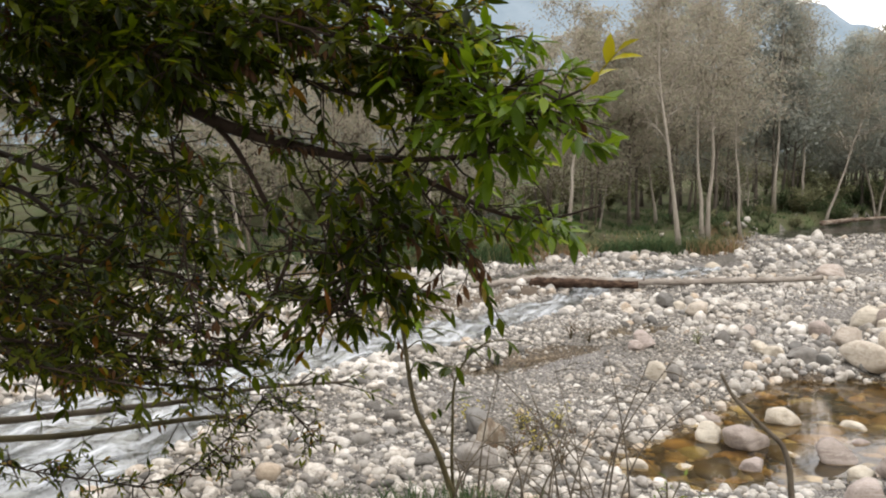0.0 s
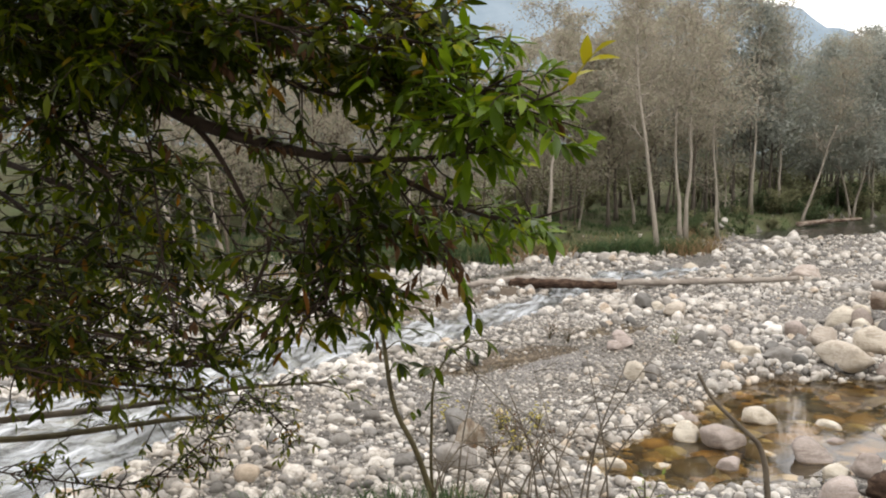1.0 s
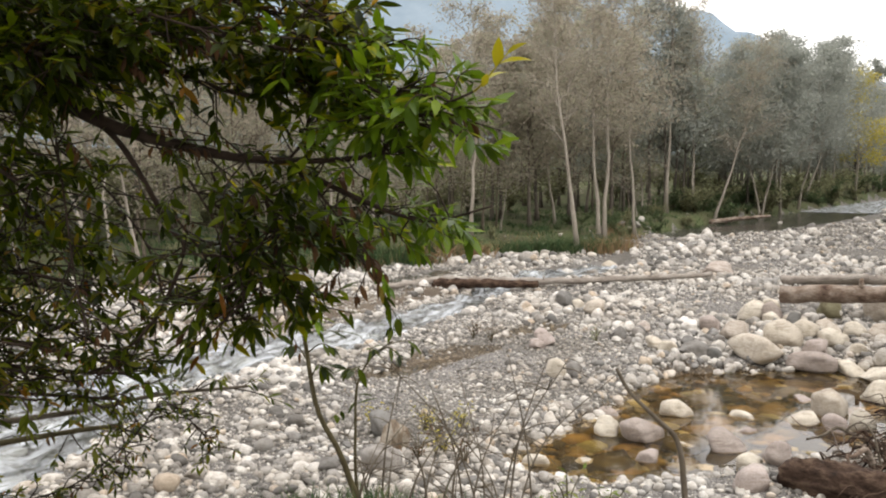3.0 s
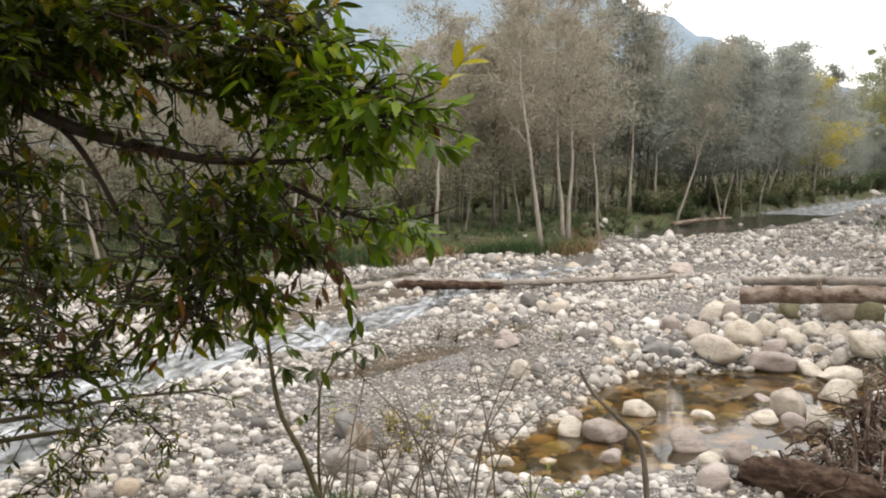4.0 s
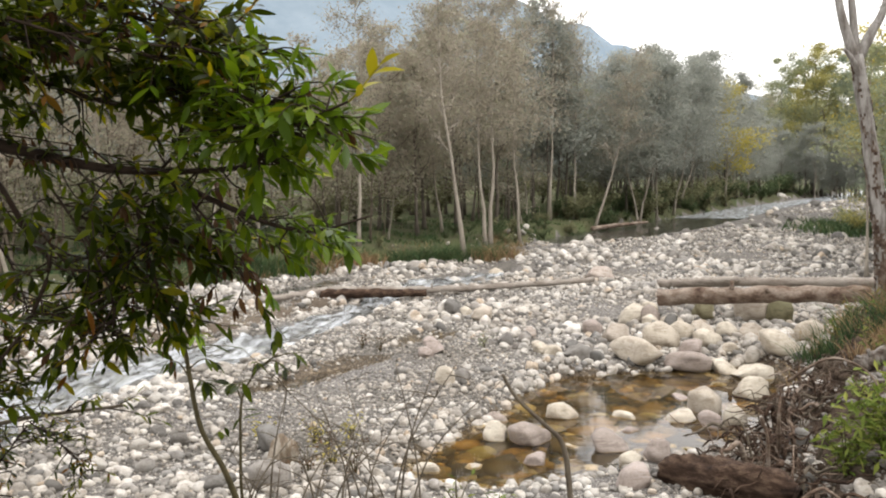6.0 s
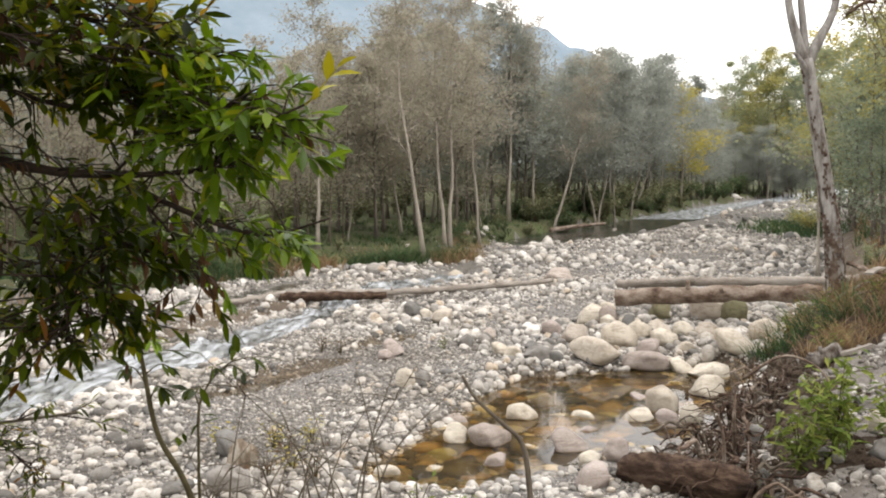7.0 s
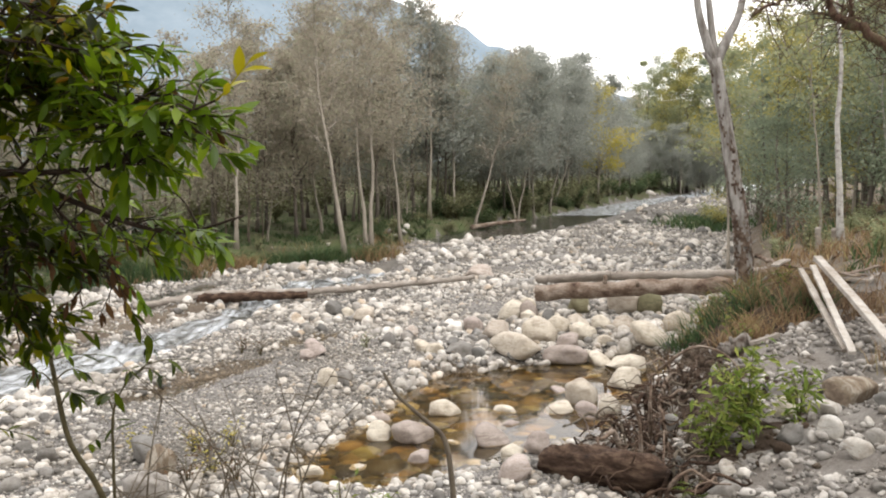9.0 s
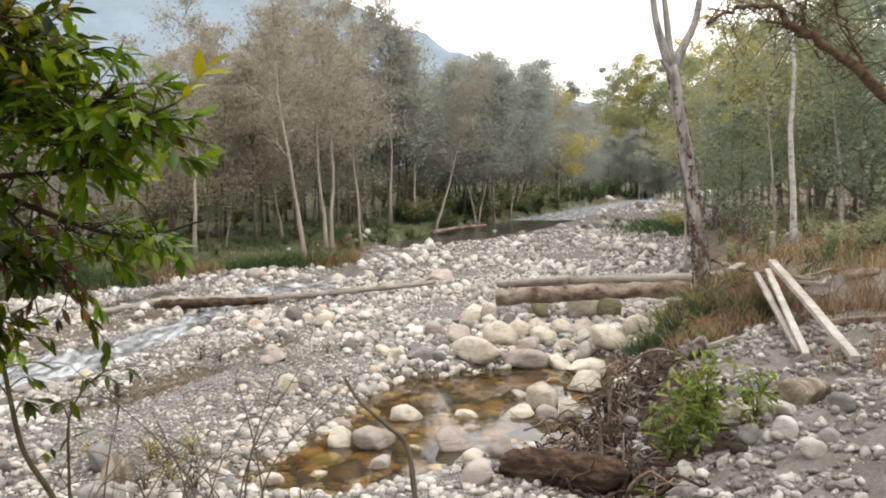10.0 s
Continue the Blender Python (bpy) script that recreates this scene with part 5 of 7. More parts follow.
def dead_tree():
    rng = np.random.default_rng(9)
    b = np.array([9.55, 10.95, gz(9.55, 10.95) - 0.1])
    root = tagged(new("dead_tree"), "bare grey dead tree forking on the grassy mound", "tree")
    root.location = b
    s = Soup()
    p = curve_points([b, (9.48, 11.0, 2.3), (9.36, 11.15, 3.6), (9.2, 11.3, 4.95)], 24)
    put_tube(s, p - b, np.linspace(0.135, 0.095, 24) * (1 + 0.08 * np.exp(-np.linspace(0, 12, 24))), 14, 0.05, rng)
    part("trunk", s.mesh("trunk", MAT_DEADWOOD), root)
    n, w = 90, 26
    line = curve_points([b, (9.48, 11.0, 2.3), (9.36, 11.15, 3.6), (9.2, 11.3, 4.95)], n)
    v, f = tube(line - b, np.linspace(0.15, 0.108, n) * (1 + 0.08 * np.exp(-np.linspace(0, 12, n))), w, False, 0.035, rng)
    i, j = f[:, 0] // w, f[:, 0] % w
    ang = j * 2 * np.pi / w
    grain = np.sin(3 * ang + i * 0.13) + np.sin(5 * ang - i * 0.21 + 1) + np.sin(2 * ang + i * 0.37) + 0.9 * rng.normal(size=len(f))
    part("bark", mesh_np("bark", v, [f[grain > -0.7 + 2.6 * smoothstep(0.1, 0.75, i / n)]], MAT_FLAKE), root, "dark flaking bark left on the lower trunk")
    for pts, r0 in (([(9.2, 11.3, 4.9), (9.05, 11.35, 5.3), (8.93, 11.4, 5.9), (8.85, 11.5, 7.2)], 0.085), ([(9.2, 11.3, 4.9), (9.17, 11.35, 5.5), (9.1, 11.4, 6.3), (9.05, 11.5, 7.4)], 0.065),
                    ([(9.22, 11.3, 4.9), (9.42, 11.25, 5.3), (9.62, 11.2, 5.75), (9.85, 11.2, 7.0)], 0.085), ([(9.28, 11.25, 4.5), (9.1, 11.2, 4.8), (8.98, 11.2, 4.95), (8.9, 11.2, 5.02)], 0.05)):
        s = Soup()
        put_tube(s, curve_points([np.array(q) - b for q in pts], 14), np.linspace(r0, r0 * 0.45, 14), 10, 0.04, rng)
        part("limb", s.mesh("limb", MAT_DEADWOOD), root)


dead_tree()
for x, y, h in ((14.4, 14.3, 0.55), (14.75, 14.2, 0.5)):
    log_thing("stump", [(x, y, gz(x, y) - 0.05), (x - 0.05, y, gz(x, y) + h)], 0.07, 0.06, MAT_PLANK, "short pale broken tree stump on the bank", "stump", 8, 15, 8)

# ---- grass and plants ----
def blades(soup, rng, p, height, lean, width):
    """Upright bent blades at places p."""
    n = len(p)
    h = height * rng.uniform(0.45, 1.2, n)
    a, b = rng.uniform(0, 6.28, n), rng.uniform(0, 6.28, n)
    d = np.stack([np.cos(a), np.sin(a)], -1) * (lean * h * rng.uniform(0.2, 1.4, n))[:, None]
    w = np.stack([np.cos(b), np.sin(b)], -1) * (width * rng.uniform(0.6, 1.3, n))[:, None]
    z = ground_z(p) - 0.02
    v = np.zeros((n, 5, 3))
    v[:, 0, :2], v[:, 1, :2] = p - w / 2, p + w / 2
    v[:, 2, :2], v[:, 3, :2] = p + d * 0.35 + w * 0.4, p + d * 0.35 - w * 0.4
    v[:, 4, :2] = p + d
    v[:, 0, 2] = v[:, 1, 2] = z
    v[:, 2, 2] = v[:, 3, 2] = z + h * 0.6
    v[:, 4, 2] = z + h
    o = (np.arange(n) * 5)[:, None]
    base = soup.n
    soup.put(v.reshape(-1, 3), np.array([[0, 1, 2, 3]]) + o)
    soup.f.setdefault(3, []).append(np.array([[3, 2, 4]]) + o + base)


def near_line(rng, line, n, lo, hi, span):
    """Places to the left of a line in the plan, within span of its course."""
    c = curve_points(line, 300)
    i = rng.integers(int(span[0] * 299), int(span[1] * 298), n)
    d = c[i + 1] - c[i]
    d /= np.linalg.norm(d, axis=1, keepdims=True)
    return c[i] + rng.uniform(0, 1, (n, 1)) * (c[i + 1] - c[i]) + np.stack([-d[:, 1], d[:, 0]], -1) * rng.uniform(lo, hi, (n, 1))


def tufted(rng, centres, count, radius):
    """Places gathered in tufts about the given centres."""
    c = np.repeat(np.asarray(centres), count, 0)
    return c + rng.normal(0, radius, c.shape)


def patch(name, p, height, lean, width, mat, label, seed):
    s = Soup()
    blades(s, np.random.default_rng(seed), p, height, lean, width)
    return tagged(new(name, s.mesh(name, mat, False)), label, "grass", kind="stuff")


rng = np.random.default_rng(5)
bank_line = FAR_BANK[2:13]
p = near_line(rng, bank_line, 26000, -0.2, 9.0, (0, 1))
p = p[(waves(p, 2.5, 51) > -0.05)]
patch("far_bank_grass", p, 0.19, 0.8, 0.035, MAT_GRASS, "rough green grass under the trees of the far bank", 1)
tufts = [(0.9, 24.9), (1.9, 25.4), (5.5, 26.8), (6.1, 27.0), (7.0, 27.2), (7.9, 27.5), (8.6, 28.1), (-1.6, 23.2), (-0.4, 23.9)]
p = np.concatenate([rng.normal(0, 0.3, (380, 2)) * np.array([1.2, 0.7]) + np.array(q) for q in tufts])
patch("bank_edge_tufts", p, 0.55, 1.2, 0.025, MAT_GRASS, "tall arching green grass tufts on the stream edge", 2)
p = np.concatenate([rng.normal(0, 0.3, (260, 2)) + np.array(q) for q in [(4.3, 26.6), (8.3, 27.4), (9.3, 28.2), (2.8, 25.8), (-2.4, 22.4)]])
patch("bank_edge_dry_tufts", p, 0.5, 0.9, 0.025, MAT_GRASS_DRY, "straw-brown dry grass tufts on the stream edge", 3)
p = near_line(rng, FAR_BANK[2:9], 3200, -0.35, 0.7, (0, 0.98))
p = p[waves(p, 1.2, 58) > -0.1]
patch("bank_foot_grass", p, 0.3, 1.0, 0.022, MAT_GRASS_DRY, "brown dead grass along the foot of the far bank", 19)
c = np.concatenate([rng.normal(0, 0.72, (40, 2)) + np.array([9.2, 10.3]), rng.normal(0, 0.4, (16, 2)) + np.array([8.3, 9.3]), rng.normal(0, 0.4, (14, 2)) + np.array([9.2, 11.6])])
patch("mound_grass", tufted(rng, c, 30, 0.06), 0.3, 1.3, 0.012, MAT_GRASS_DRY, "brown and green grass covering the mound", 4)
p = tufted(rng, np.concatenate([rng.normal(0, 0.35, (5, 2)) + np.array(q) for q in [(8.4, 10.0), (8.3, 10.6), (8.9, 9.6), (8.9, 11.0)]]), 30, 0.07)
patch("mound_green_grass", p, 0.36, 1.2, 0.018, MAT_GRASS, "fresh green grass on the mound", 5)
p = np.concatenate([rng.normal(0, 0.22, (170, 2)) + np.array(q) for q in [(9.27, 8.4), (9.5, 8.1), (9.9, 7.9), (10.3, 8.6), (14.7, 13.4), (15.4, 12.9), (9.0, 9.4), (9.5, 10.7)]])
patch("rusty_grass_tufts", p, 0.34, 0.9, 0.012, MAT_GRASS_RUST, "rust-red dead grass tufts on the bank", 18)
p = np.stack([rng.uniform(7.6, 9.6, 1500), rng.uniform(4.6, 7.0, 1500)], -1)
p = p[waves(p, 1.0, 52) > 0]
patch("near_bank_grass", p, 0.35, 0.6, 0.01, MAT_GRASS_DRY, "dry straw-coloured grass on the near bank", 6)
p = tufted(rng, np.stack([rng.uniform(11, 34, 620), rng.uniform(10, 40, 620)], -1), 17, 0.14)
p = p[near_side(p)[0] > 0.6]
w = waves(p, 2.0, 55)
patch("upstream_dry_grass", p[w < 0.1], 0.4, 0.9, 0.03, MAT_GRASS_DRY, "straw and rust coloured grass on the bank upstream", 17)
p = p[w >= 0.1]
patch("upstream_bank_grass", p, 0.45, 0.7, 0.035, MAT_GRASS, "yellow-green grass on the bank upstream", 7)
p = np.concatenate([rng.normal(0, 0.9, (700, 2)) * np.array([1.0, 1.4]) + np.array(q) for q in [(29, 36), (26.5, 33)]])
patch("gravel_edge_grass", p, 0.5, 1.2, 0.045, MAT_GRASS, "low green bush of grass at the edge of the gravel", 8)
p = np.stack([rng.uniform(-2.2, 2.6, 1600), rng.uniform(4.6, 5.5, 1600)], -1)
patch("bank_top_grass", p, 0.16, 0.8, 0.008, MAT_GRASS, "short green grass along the top of the bank", 9)
p = tufted(rng, np.stack([rng.uniform(11.5, 24, 160), rng.uniform(8.5, 16, 160)], -1), 18, 0.1)
patch("bank_dry_grass", p[near_side(p)[0] > 1], 0.4, 0.8, 0.02, MAT_GRASS_DRY, "brown bracken and dead grass on the bank", 10)


def shrub(name, place, height, spread, leaves, leaf, mat, label, seed, stems=7):
    """A low leafy bush: stems from one root and leaves along them."""
    r = np.random.default_rng(seed)
    x, y = place
    base = np.array([x, y, gz(x, y)])
    root = tagged(new(name), label, "bush")
    root.location = base
    rest, pos = Soup(), []
    for _ in range(stems):
        wood = rest if height > 0.9 else Soup()
        a = r.uniform(0, 6.28)
        tip = np.array([math.cos(a) * spread * r.uniform(0.3, 1), math.sin(a) * spread * r.uniform(0.3, 1), height * r.uniform(0.55, 1.05)])
        line = curve_points([(0, 0, -0.03), tip * np.array([0.3, 0.3, 0.6]), tip], 8)
        put_tube(wood, line[::2] if wood is rest else line, np.linspace(0.006, 0.002, 4 if wood is rest else 8) * (1 + height), 3 if wood is rest else 4)
        if wood is not rest:
            part("stem", wood.mesh("stem", MAT_STEM), root)
        t = r.uniform(0.25, 1, leaves // stems)
        pos.append(np.stack([np.interp(t, np.linspace(0, 1, 8), line[:, i]) for i in range(3)], -1) + r.normal(0, leaf * 0.6, (len(t), 3)))
    pos = np.concatenate(pos)
    if rest.n:
        tagged(part("branchwork", rest.mesh("branchwork", MAT_STEM), root), kind="stuff")
    s = Soup()
    s.many(*(LEAF_TRI if height > 0.9 else LEAF_LOW), any_turn(r, len(pos), 0.6) * (leaf * r.uniform(0.6, 1.3, len(pos)))[:, None, None], pos)
    tagged(part("foliage", s.mesh("foliage", mat, False), root), kind="stuff")
    return root


# leaf blades: length 1 along y, folded along the rib
def leaf_blade(width, curl):
    v, rows = [], [(0, 0.02), (0.18, 0.6), (0.42, 1.0), (0.68, 0.8), (0.88, 0.38), (1.0, 0.0)]
    for t, w in rows:
        z = -curl * t * t
        v += [(-w * width / 2, t, z + 0.10 * w * width), (0, t, z), (w * width / 2, t, z + 0.10 * w * width)]
    f = []
    for i in range(len(rows) - 1):
        for j in (0, 1):
            f.append((i * 3 + j, i * 3 + j + 1, i * 3 + j + 4, i * 3 + j + 3))
    return np.array(v, float), np.array(f)


LEAF_LOW = (np.array([(0, 0, 0), (0.16, 0.4, 0.03), (0, 1.0, -0.12), (-0.16, 0.4, 0.03)]), np.array([[0, 1, 2, 3]]))
for k, (q, h, w, n, lf) in enumerate([((5.48, 6.25), 0.85, 0.34, 420, 0.125), ((5.25, 6.45), 0.6, 0.26, 200, 0.12), ((6.05, 6.2), 0.55, 0.2, 130, 0.12), ((6.6, 7.9), 0.25, 0.2, 60, 0.07)]):
    shrub("green_plant", q, h, w, n, lf, MAT_PLANT, "bright green leafy herb growing among the stones", 20 + k)
for k, q in enumerate([(1.35, 5.05), (1.75, 5.3), (1.55, 4.9)]):
    shrub("bank_weed", q, 0.3 if k else 0.38, 0.16, 34, 0.06, MAT_PLANT, "small green weed on the bank top", 30 + k, 5)
for k, q in enumerate([(8.7, 10.2), (9.3, 9.9), (7.7, 9.0), (8.9, 10.9), (8.2, 9.7), (8.5, 10.7)]):
    shrub("mound_fern", q, 0.34, 0.32, 60, 0.08, MAT_FERN, "low fern-like plant on the mound", 40 + k)
for k, q in enumerate([(0.35, 9.6), (0.9, 9.3), (1.3, 9.2), (1.0, 8.5), (4.1, 13.6)]):
    shrub("gravel_weed", q, 0.28, 0.25, 60, 0.06, MAT_CROWN_YELLOW if k < 4 else MAT_CROWN_GREEN, "yellowing weed growing in the gravel", 50 + k)
for k, q in enumerate([(2.2, 14.3), (2.45, 14.0), (0.75, 8.3), (1.15, 8.0), (1.0, 8.8)]):
    shrub("dry_brush", q, 0.34, 0.3, 70, 0.05, MAT_LEAF_DRY, "reddish dead brush lying on the gravel", 55 + k, 5)
UNDER = np.random.default_rng(8)
for k, q in enumerate([(27.6, 33.9), (28.4, 35.0), (29.2, 36.4), (26.8, 32.6)]):
    shrub("gravel_bush", q, 1.0, 0.9, 420, 0.14, MAT_CROWN_OLIVE if k % 2 else MAT_CROWN_GREEN, "low olive-green bush at the edge of the gravel", 90 + k, 9)
BUSHES = [shrub("undergrowth_bush", (-60 - 3 * k, -50), 1.8, 1.4, 620, 0.19, MAT_UNDER, "dark undergrowth bush beneath the trees", 60 + k, 12) for k in range(5)]
GREEN_BUSHES = [shrub("bank_bush", (-60 - 3 * k, -56), 1.6, 1.3, 620, 0.17, MAT_CROWN_GREEN, "leafy green bush on the river bank", 80 + k, 12) for k in range(3)]
for k in range(120):
    q = near_line(UNDER, FAR_BANK[3:14], 1, 7.5, 24, (0, 0.9))[0]
    s = UNDER.uniform(0.7, 1.7)
    copy_thing(BUSHES[k % 5], Matrix.LocRotScale((q[0], q[1], gz(q[0], q[1]) - 0.1), Euler((0, 0, UNDER.uniform(0, 6.28))), (s, s, s)))
EDGE_SHRUBS = [shrub("edge_shrub", (-60 - 3 * k, -62), 1.5, 1.5, 700, 0.15, MAT_SHRUB, "low dark green shrub on the stream bank", 95 + k, 12) for k in range(3)]
for k in range(84):
    q = near_line(UNDER, FAR_BANK[3:11], 1, -0.05, 3.5 if k < 50 else 0.7, (0, 1))[0]
    s = UNDER.uniform(0.2, 0.42)
    copy_thing((BUSHES[:2] + EDGE_SHRUBS)[k % 5], Matrix.LocRotScale((q[0], q[1], gz(q[0], q[1]) - 0.05), Euler((0, 0, UNDER.uniform(0, 6.28))), (s, s, s)))
for k in range(84):
    q = near_line(UNDER, FAR_BANK[9:14], 1, 0.1, 2.6, (0.05, 0.97))[0]
    s = UNDER.uniform(0.4, 0.9) * (0.6 + math.hypot(*q) / 90)
    copy_thing((BUSHES[:3] + EDGE_SHRUBS)[k % 6], Matrix.LocRotScale((q[0], q[1], gz(q[0], q[1]) - 0.08), Euler((0, 0, UNDER.uniform(0, 6.28))), (s, s, s)))
for k in range(46):
    q = np.array([UNDER.uniform(11.5, 21), UNDER.uniform(10.5, 22)])
    if near_side(q[None])[0][0] < 1.0:
        continue
    s = UNDER.uniform(0.18, 0.55)
    copy_thing((GREEN_BUSHES + BUSHES[:1])[k % 4], Matrix.LocRotScale((q[0], q[1], gz(q[0], q[1]) - 0.04), Euler((0, 0, UNDER.uniform(0, 6.28))), (s, s, s)))
for k in range(60):
    c = curve_points(NEAR_BANK[12:18], 100)[UNDER.integers(0, 99)]
    q = c + np.array([0.75, -0.66]) * UNDER.uniform(4.5, 16)
    s = UNDER.uniform(0.5, 1.5)
    copy_thing(GREEN_BUSHES[k % 3], Matrix.LocRotScale((q[0], q[1], gz(q[0], q[1]) - 0.1), Euler((0, 0, UNDER.uniform(0, 6.28))), (s, s, s)))


def fern(place, size, seed):
    r = np.random.default_rng(seed)
    base = np.array([*place, gz(*place)])
    root = tagged(new("fern"), "small bright green fern beside the roots", "fern")
    root.location = base
    for k in range(7):
        a = k * 0.9 + r.uniform(-0.2, 0.2)
        d = np.array([math.cos(a), math.sin(a), 0])
        line = np.array([d * size * t + np.array([0, 0, size * (0.9 * t - 0.65 * t * t)]) for t in np.linspace(0, 1, 14)])
        s = Soup()
        put_tube(s, line, np.linspace(0.004, 0.001, 14), 3)
        side = np.cross(d, (0, 0, 1))
        for i in range(2, 14):
            w = size * 0.3 * (1 - i / 14.5)
            for e in (-1, 1):
                y = side * e + d * 0.35
                x = np.cross(y, (0, 0, 1))
                s.many(*LEAF_LOW, np.stack([x, y, (0, 0, 1)], -1)[None] * w, line[i][None])
        part("frond", s.mesh("frond", MAT_PLANT, False), root)


fern((4.75, 5.95), 0.3, 3)

# ---- roots and driftwood by the pool ----
def root_heap():
    r = np.random.default_rng(31)
    s = Soup()
    p = curve_points([(3.95, 7.3, 0.36), (4.2, 6.8, 0.42), (4.55, 6.1, 0.50)], 30)
    v, f = tube(p, np.interp(np.linspace(0, 1, 30), [0, 0.015, 0.05, 0.4, 0.7, 0.9, 1], [0.05, 0.13, 0.16, 0.19, 0.19, 0.14, 0.03]), 22, False)
    c = np.repeat(p, 22, 0)
    u, w = np.repeat(np.arange(30), 22), np.tile(np.arange(22), 30)
    groove = np.abs(np.sin(w * 1.85 + 0.35 * np.sin(u * 0.3)))
    k = 0.80 + 0.26 * groove + 0.08 * np.sin(u * 0.45 + 0.9 * w) + 0.05 * r.normal(size=len(v)) * np.repeat(r.uniform(0.3, 1.4, 30), 22)
    s.put(c + (v - c) * k[:, None], f)
    tagged(new("stump", s.mesh("stump", MAT_STUMP)), "dark rotten grooved stump lying at the foot of the bank", "stump")
    for k in range(235):
        a = np.array([r.uniform(4.2, 6.5), 0, 0])
        a[1] = 6.5 + (a[0] - 4.3) * 1.05 + r.normal(0, 0.24)
        if k >= 190:
            a[:2] = r.normal(0, 0.16, 2) + np.array([4.62, 6.3])
        a[2] = gz(a[0], a[1]) + r.uniform(0.0, 0.25)
        pts = [a]
        d = r.normal(size=3) * np.array([1, 1, 0.3])
        d /= np.linalg.norm(d)
        for _ in range(5):
            d = (d + r.normal(0, 0.7, 3)) * np.array([1, 1, 0.45])
            d /= np.linalg.norm(d)
            q = pts[-1] + d * r.uniform(0.06, 0.17)
            q[2] = max(q[2], gz(q[0], q[1]) + 0.01)
            pts.append(q)
        pts[0][2] = gz(pts[0][0], pts[0][1]) - 0.02
        pts = [t + np.array([0, 0, 0.09 * math.sin(math.pi * i / 5) * r.uniform(0, 1.2)]) for i, t in enumerate(pts)]
        q = Soup()
        r0 = r.choice([0.008, 0.013, 0.022, 0.035], p=[0.4, 0.32, 0.2, 0.08])
        put_tube(q, curve_points(pts, 16), np.linspace(r0, r0 * 0.3, 16), 6, 0.05, r)
        tagged(new("driftwood_root", q.mesh("driftwood_root", (MAT_STUMP, MAT_STUMP, MAT_TWIG, MAT_STUMP, MAT_LOG)[k % 5])), "twisted dead root washed up against the bank", "root", "roots heaped at the bank")
    for pts in ([(4.55, 6.55, 0.5), (4.5, 6.5, 0.85), (4.4, 6.45, 1.05)], [(4.9, 6.9, 0.6), (4.75, 6.7, 0.95), (4.8, 6.75, 1.2)], [(6.2, 8.6, 0.8), (6.5, 8.3, 1.1), (6.8, 8.1, 1.0), (6.9, 7.9, 0.75)]):
        q = Soup()
        put_tube(q, curve_points(pts, 14), np.linspace(0.02, 0.01, 14), 7, 0.05, r)
        tagged(new("driftwood_root", q.mesh("driftwood_root", MAT_LOG)), "pale bare root standing out of the bank", "root", "roots heaped at the bank")


root_heap()


def eroded_bank():
    r = np.random.default_rng(33)
    for k in range(34):
        x, y = 12.2 + r.uniform(0, 5.5), 12.0 + r.uniform(-1.6, 1.4)
        a, g = r.uniform(-0.6, 0.6) + (math.pi if k % 2 else 0), r.uniform(0.3, 1.1)
        pts = []
        for t in np.linspace(0, 1, 5):
            px, py = x + math.cos(a) * g * t + r.normal(0, 0.05), y + math.sin(a) * g * t + r.normal(0, 0.05)
            pts.append((px, py, gz(px, py) + 0.16 * math.sin(math.pi * t) * r.uniform(0.2, 1.2) + 0.01))
        q = Soup()
        r0 = r.choice([0.012, 0.022, 0.04])
        put_tube(q, curve_points(pts, 14), np.linspace(r0, r0 * 0.4, 14), 6, 0.06, r)
        tagged(new("dead_root", q.mesh("dead_root", (MAT_STUMP, MAT_LOG, MAT_TWIG)[k % 3])), "dark bare root lying over the eroded bank", "root", "roots over the eroded bank")


eroded_bank()


def litter():
    r = np.random.default_rng(61)
    clods = Soup()
    line = curve_points(NEAR_BANK[6:11], 200)
    i = r.integers(0, 199, 700)
    p = line[i] + np.stack([r.normal(0.35, 0.35, 700), r.normal(-0.2, 0.3, 700)], -1)
    s = np.clip(0.028 * np.exp(r.normal(0, 0.5, 700)), 0.012, 0.09)
    t = turns(r, 700, 0.5) * s[:, None, None]
    q = np.column_stack([p, ground_z(p) + s * 0.2])
    for k in range(6):
        clods.many(*SHAPES_LOW[k], t[k::6], q[k::6])
    tagged(part("earth_clods", clods.mesh("earth_clods", MAT_SCAR), ground, "dark crumbling lumps of earth"), kind="stuff")
    sticks = Soup()
    spots = np.concatenate([line[r.integers(0, 199, 260)] + r.normal(0.3, 0.4, (260, 2)), np.stack([r.uniform(6.5, 11, 120), r.uniform(6.5, 11, 120)], -1), np.stack([r.uniform(-2, 6, 110), r.uniform(7.4, 16, 110)], -1)])
    for x, y in spots:
        a, g = r.uniform(0, 6.28), r.uniform(0.06, 0.28)
        d = np.array([math.cos(a) * g, math.sin(a) * g])
        c = np.array([x, y]) + d * 0.5 + r.normal(0, 0.02, 2)
        e = np.array([x, y]) + d
        z = 0.012 + r.uniform(0, 0.05)
        put_tube(sticks, [(x, y, gz(x, y) + 0.01), (c[0], c[1], gz(c[0], c[1]) + z), (e[0], e[1], gz(e[0], e[1]) + 0.012)], [0.007, 0.006, 0.003], 4)
    tagged(part("twig_litter", sticks.mesh("twig_litter", MAT_TWIG), ground, "small dead twigs washed up on the gravel"), kind="stuff")


litter()

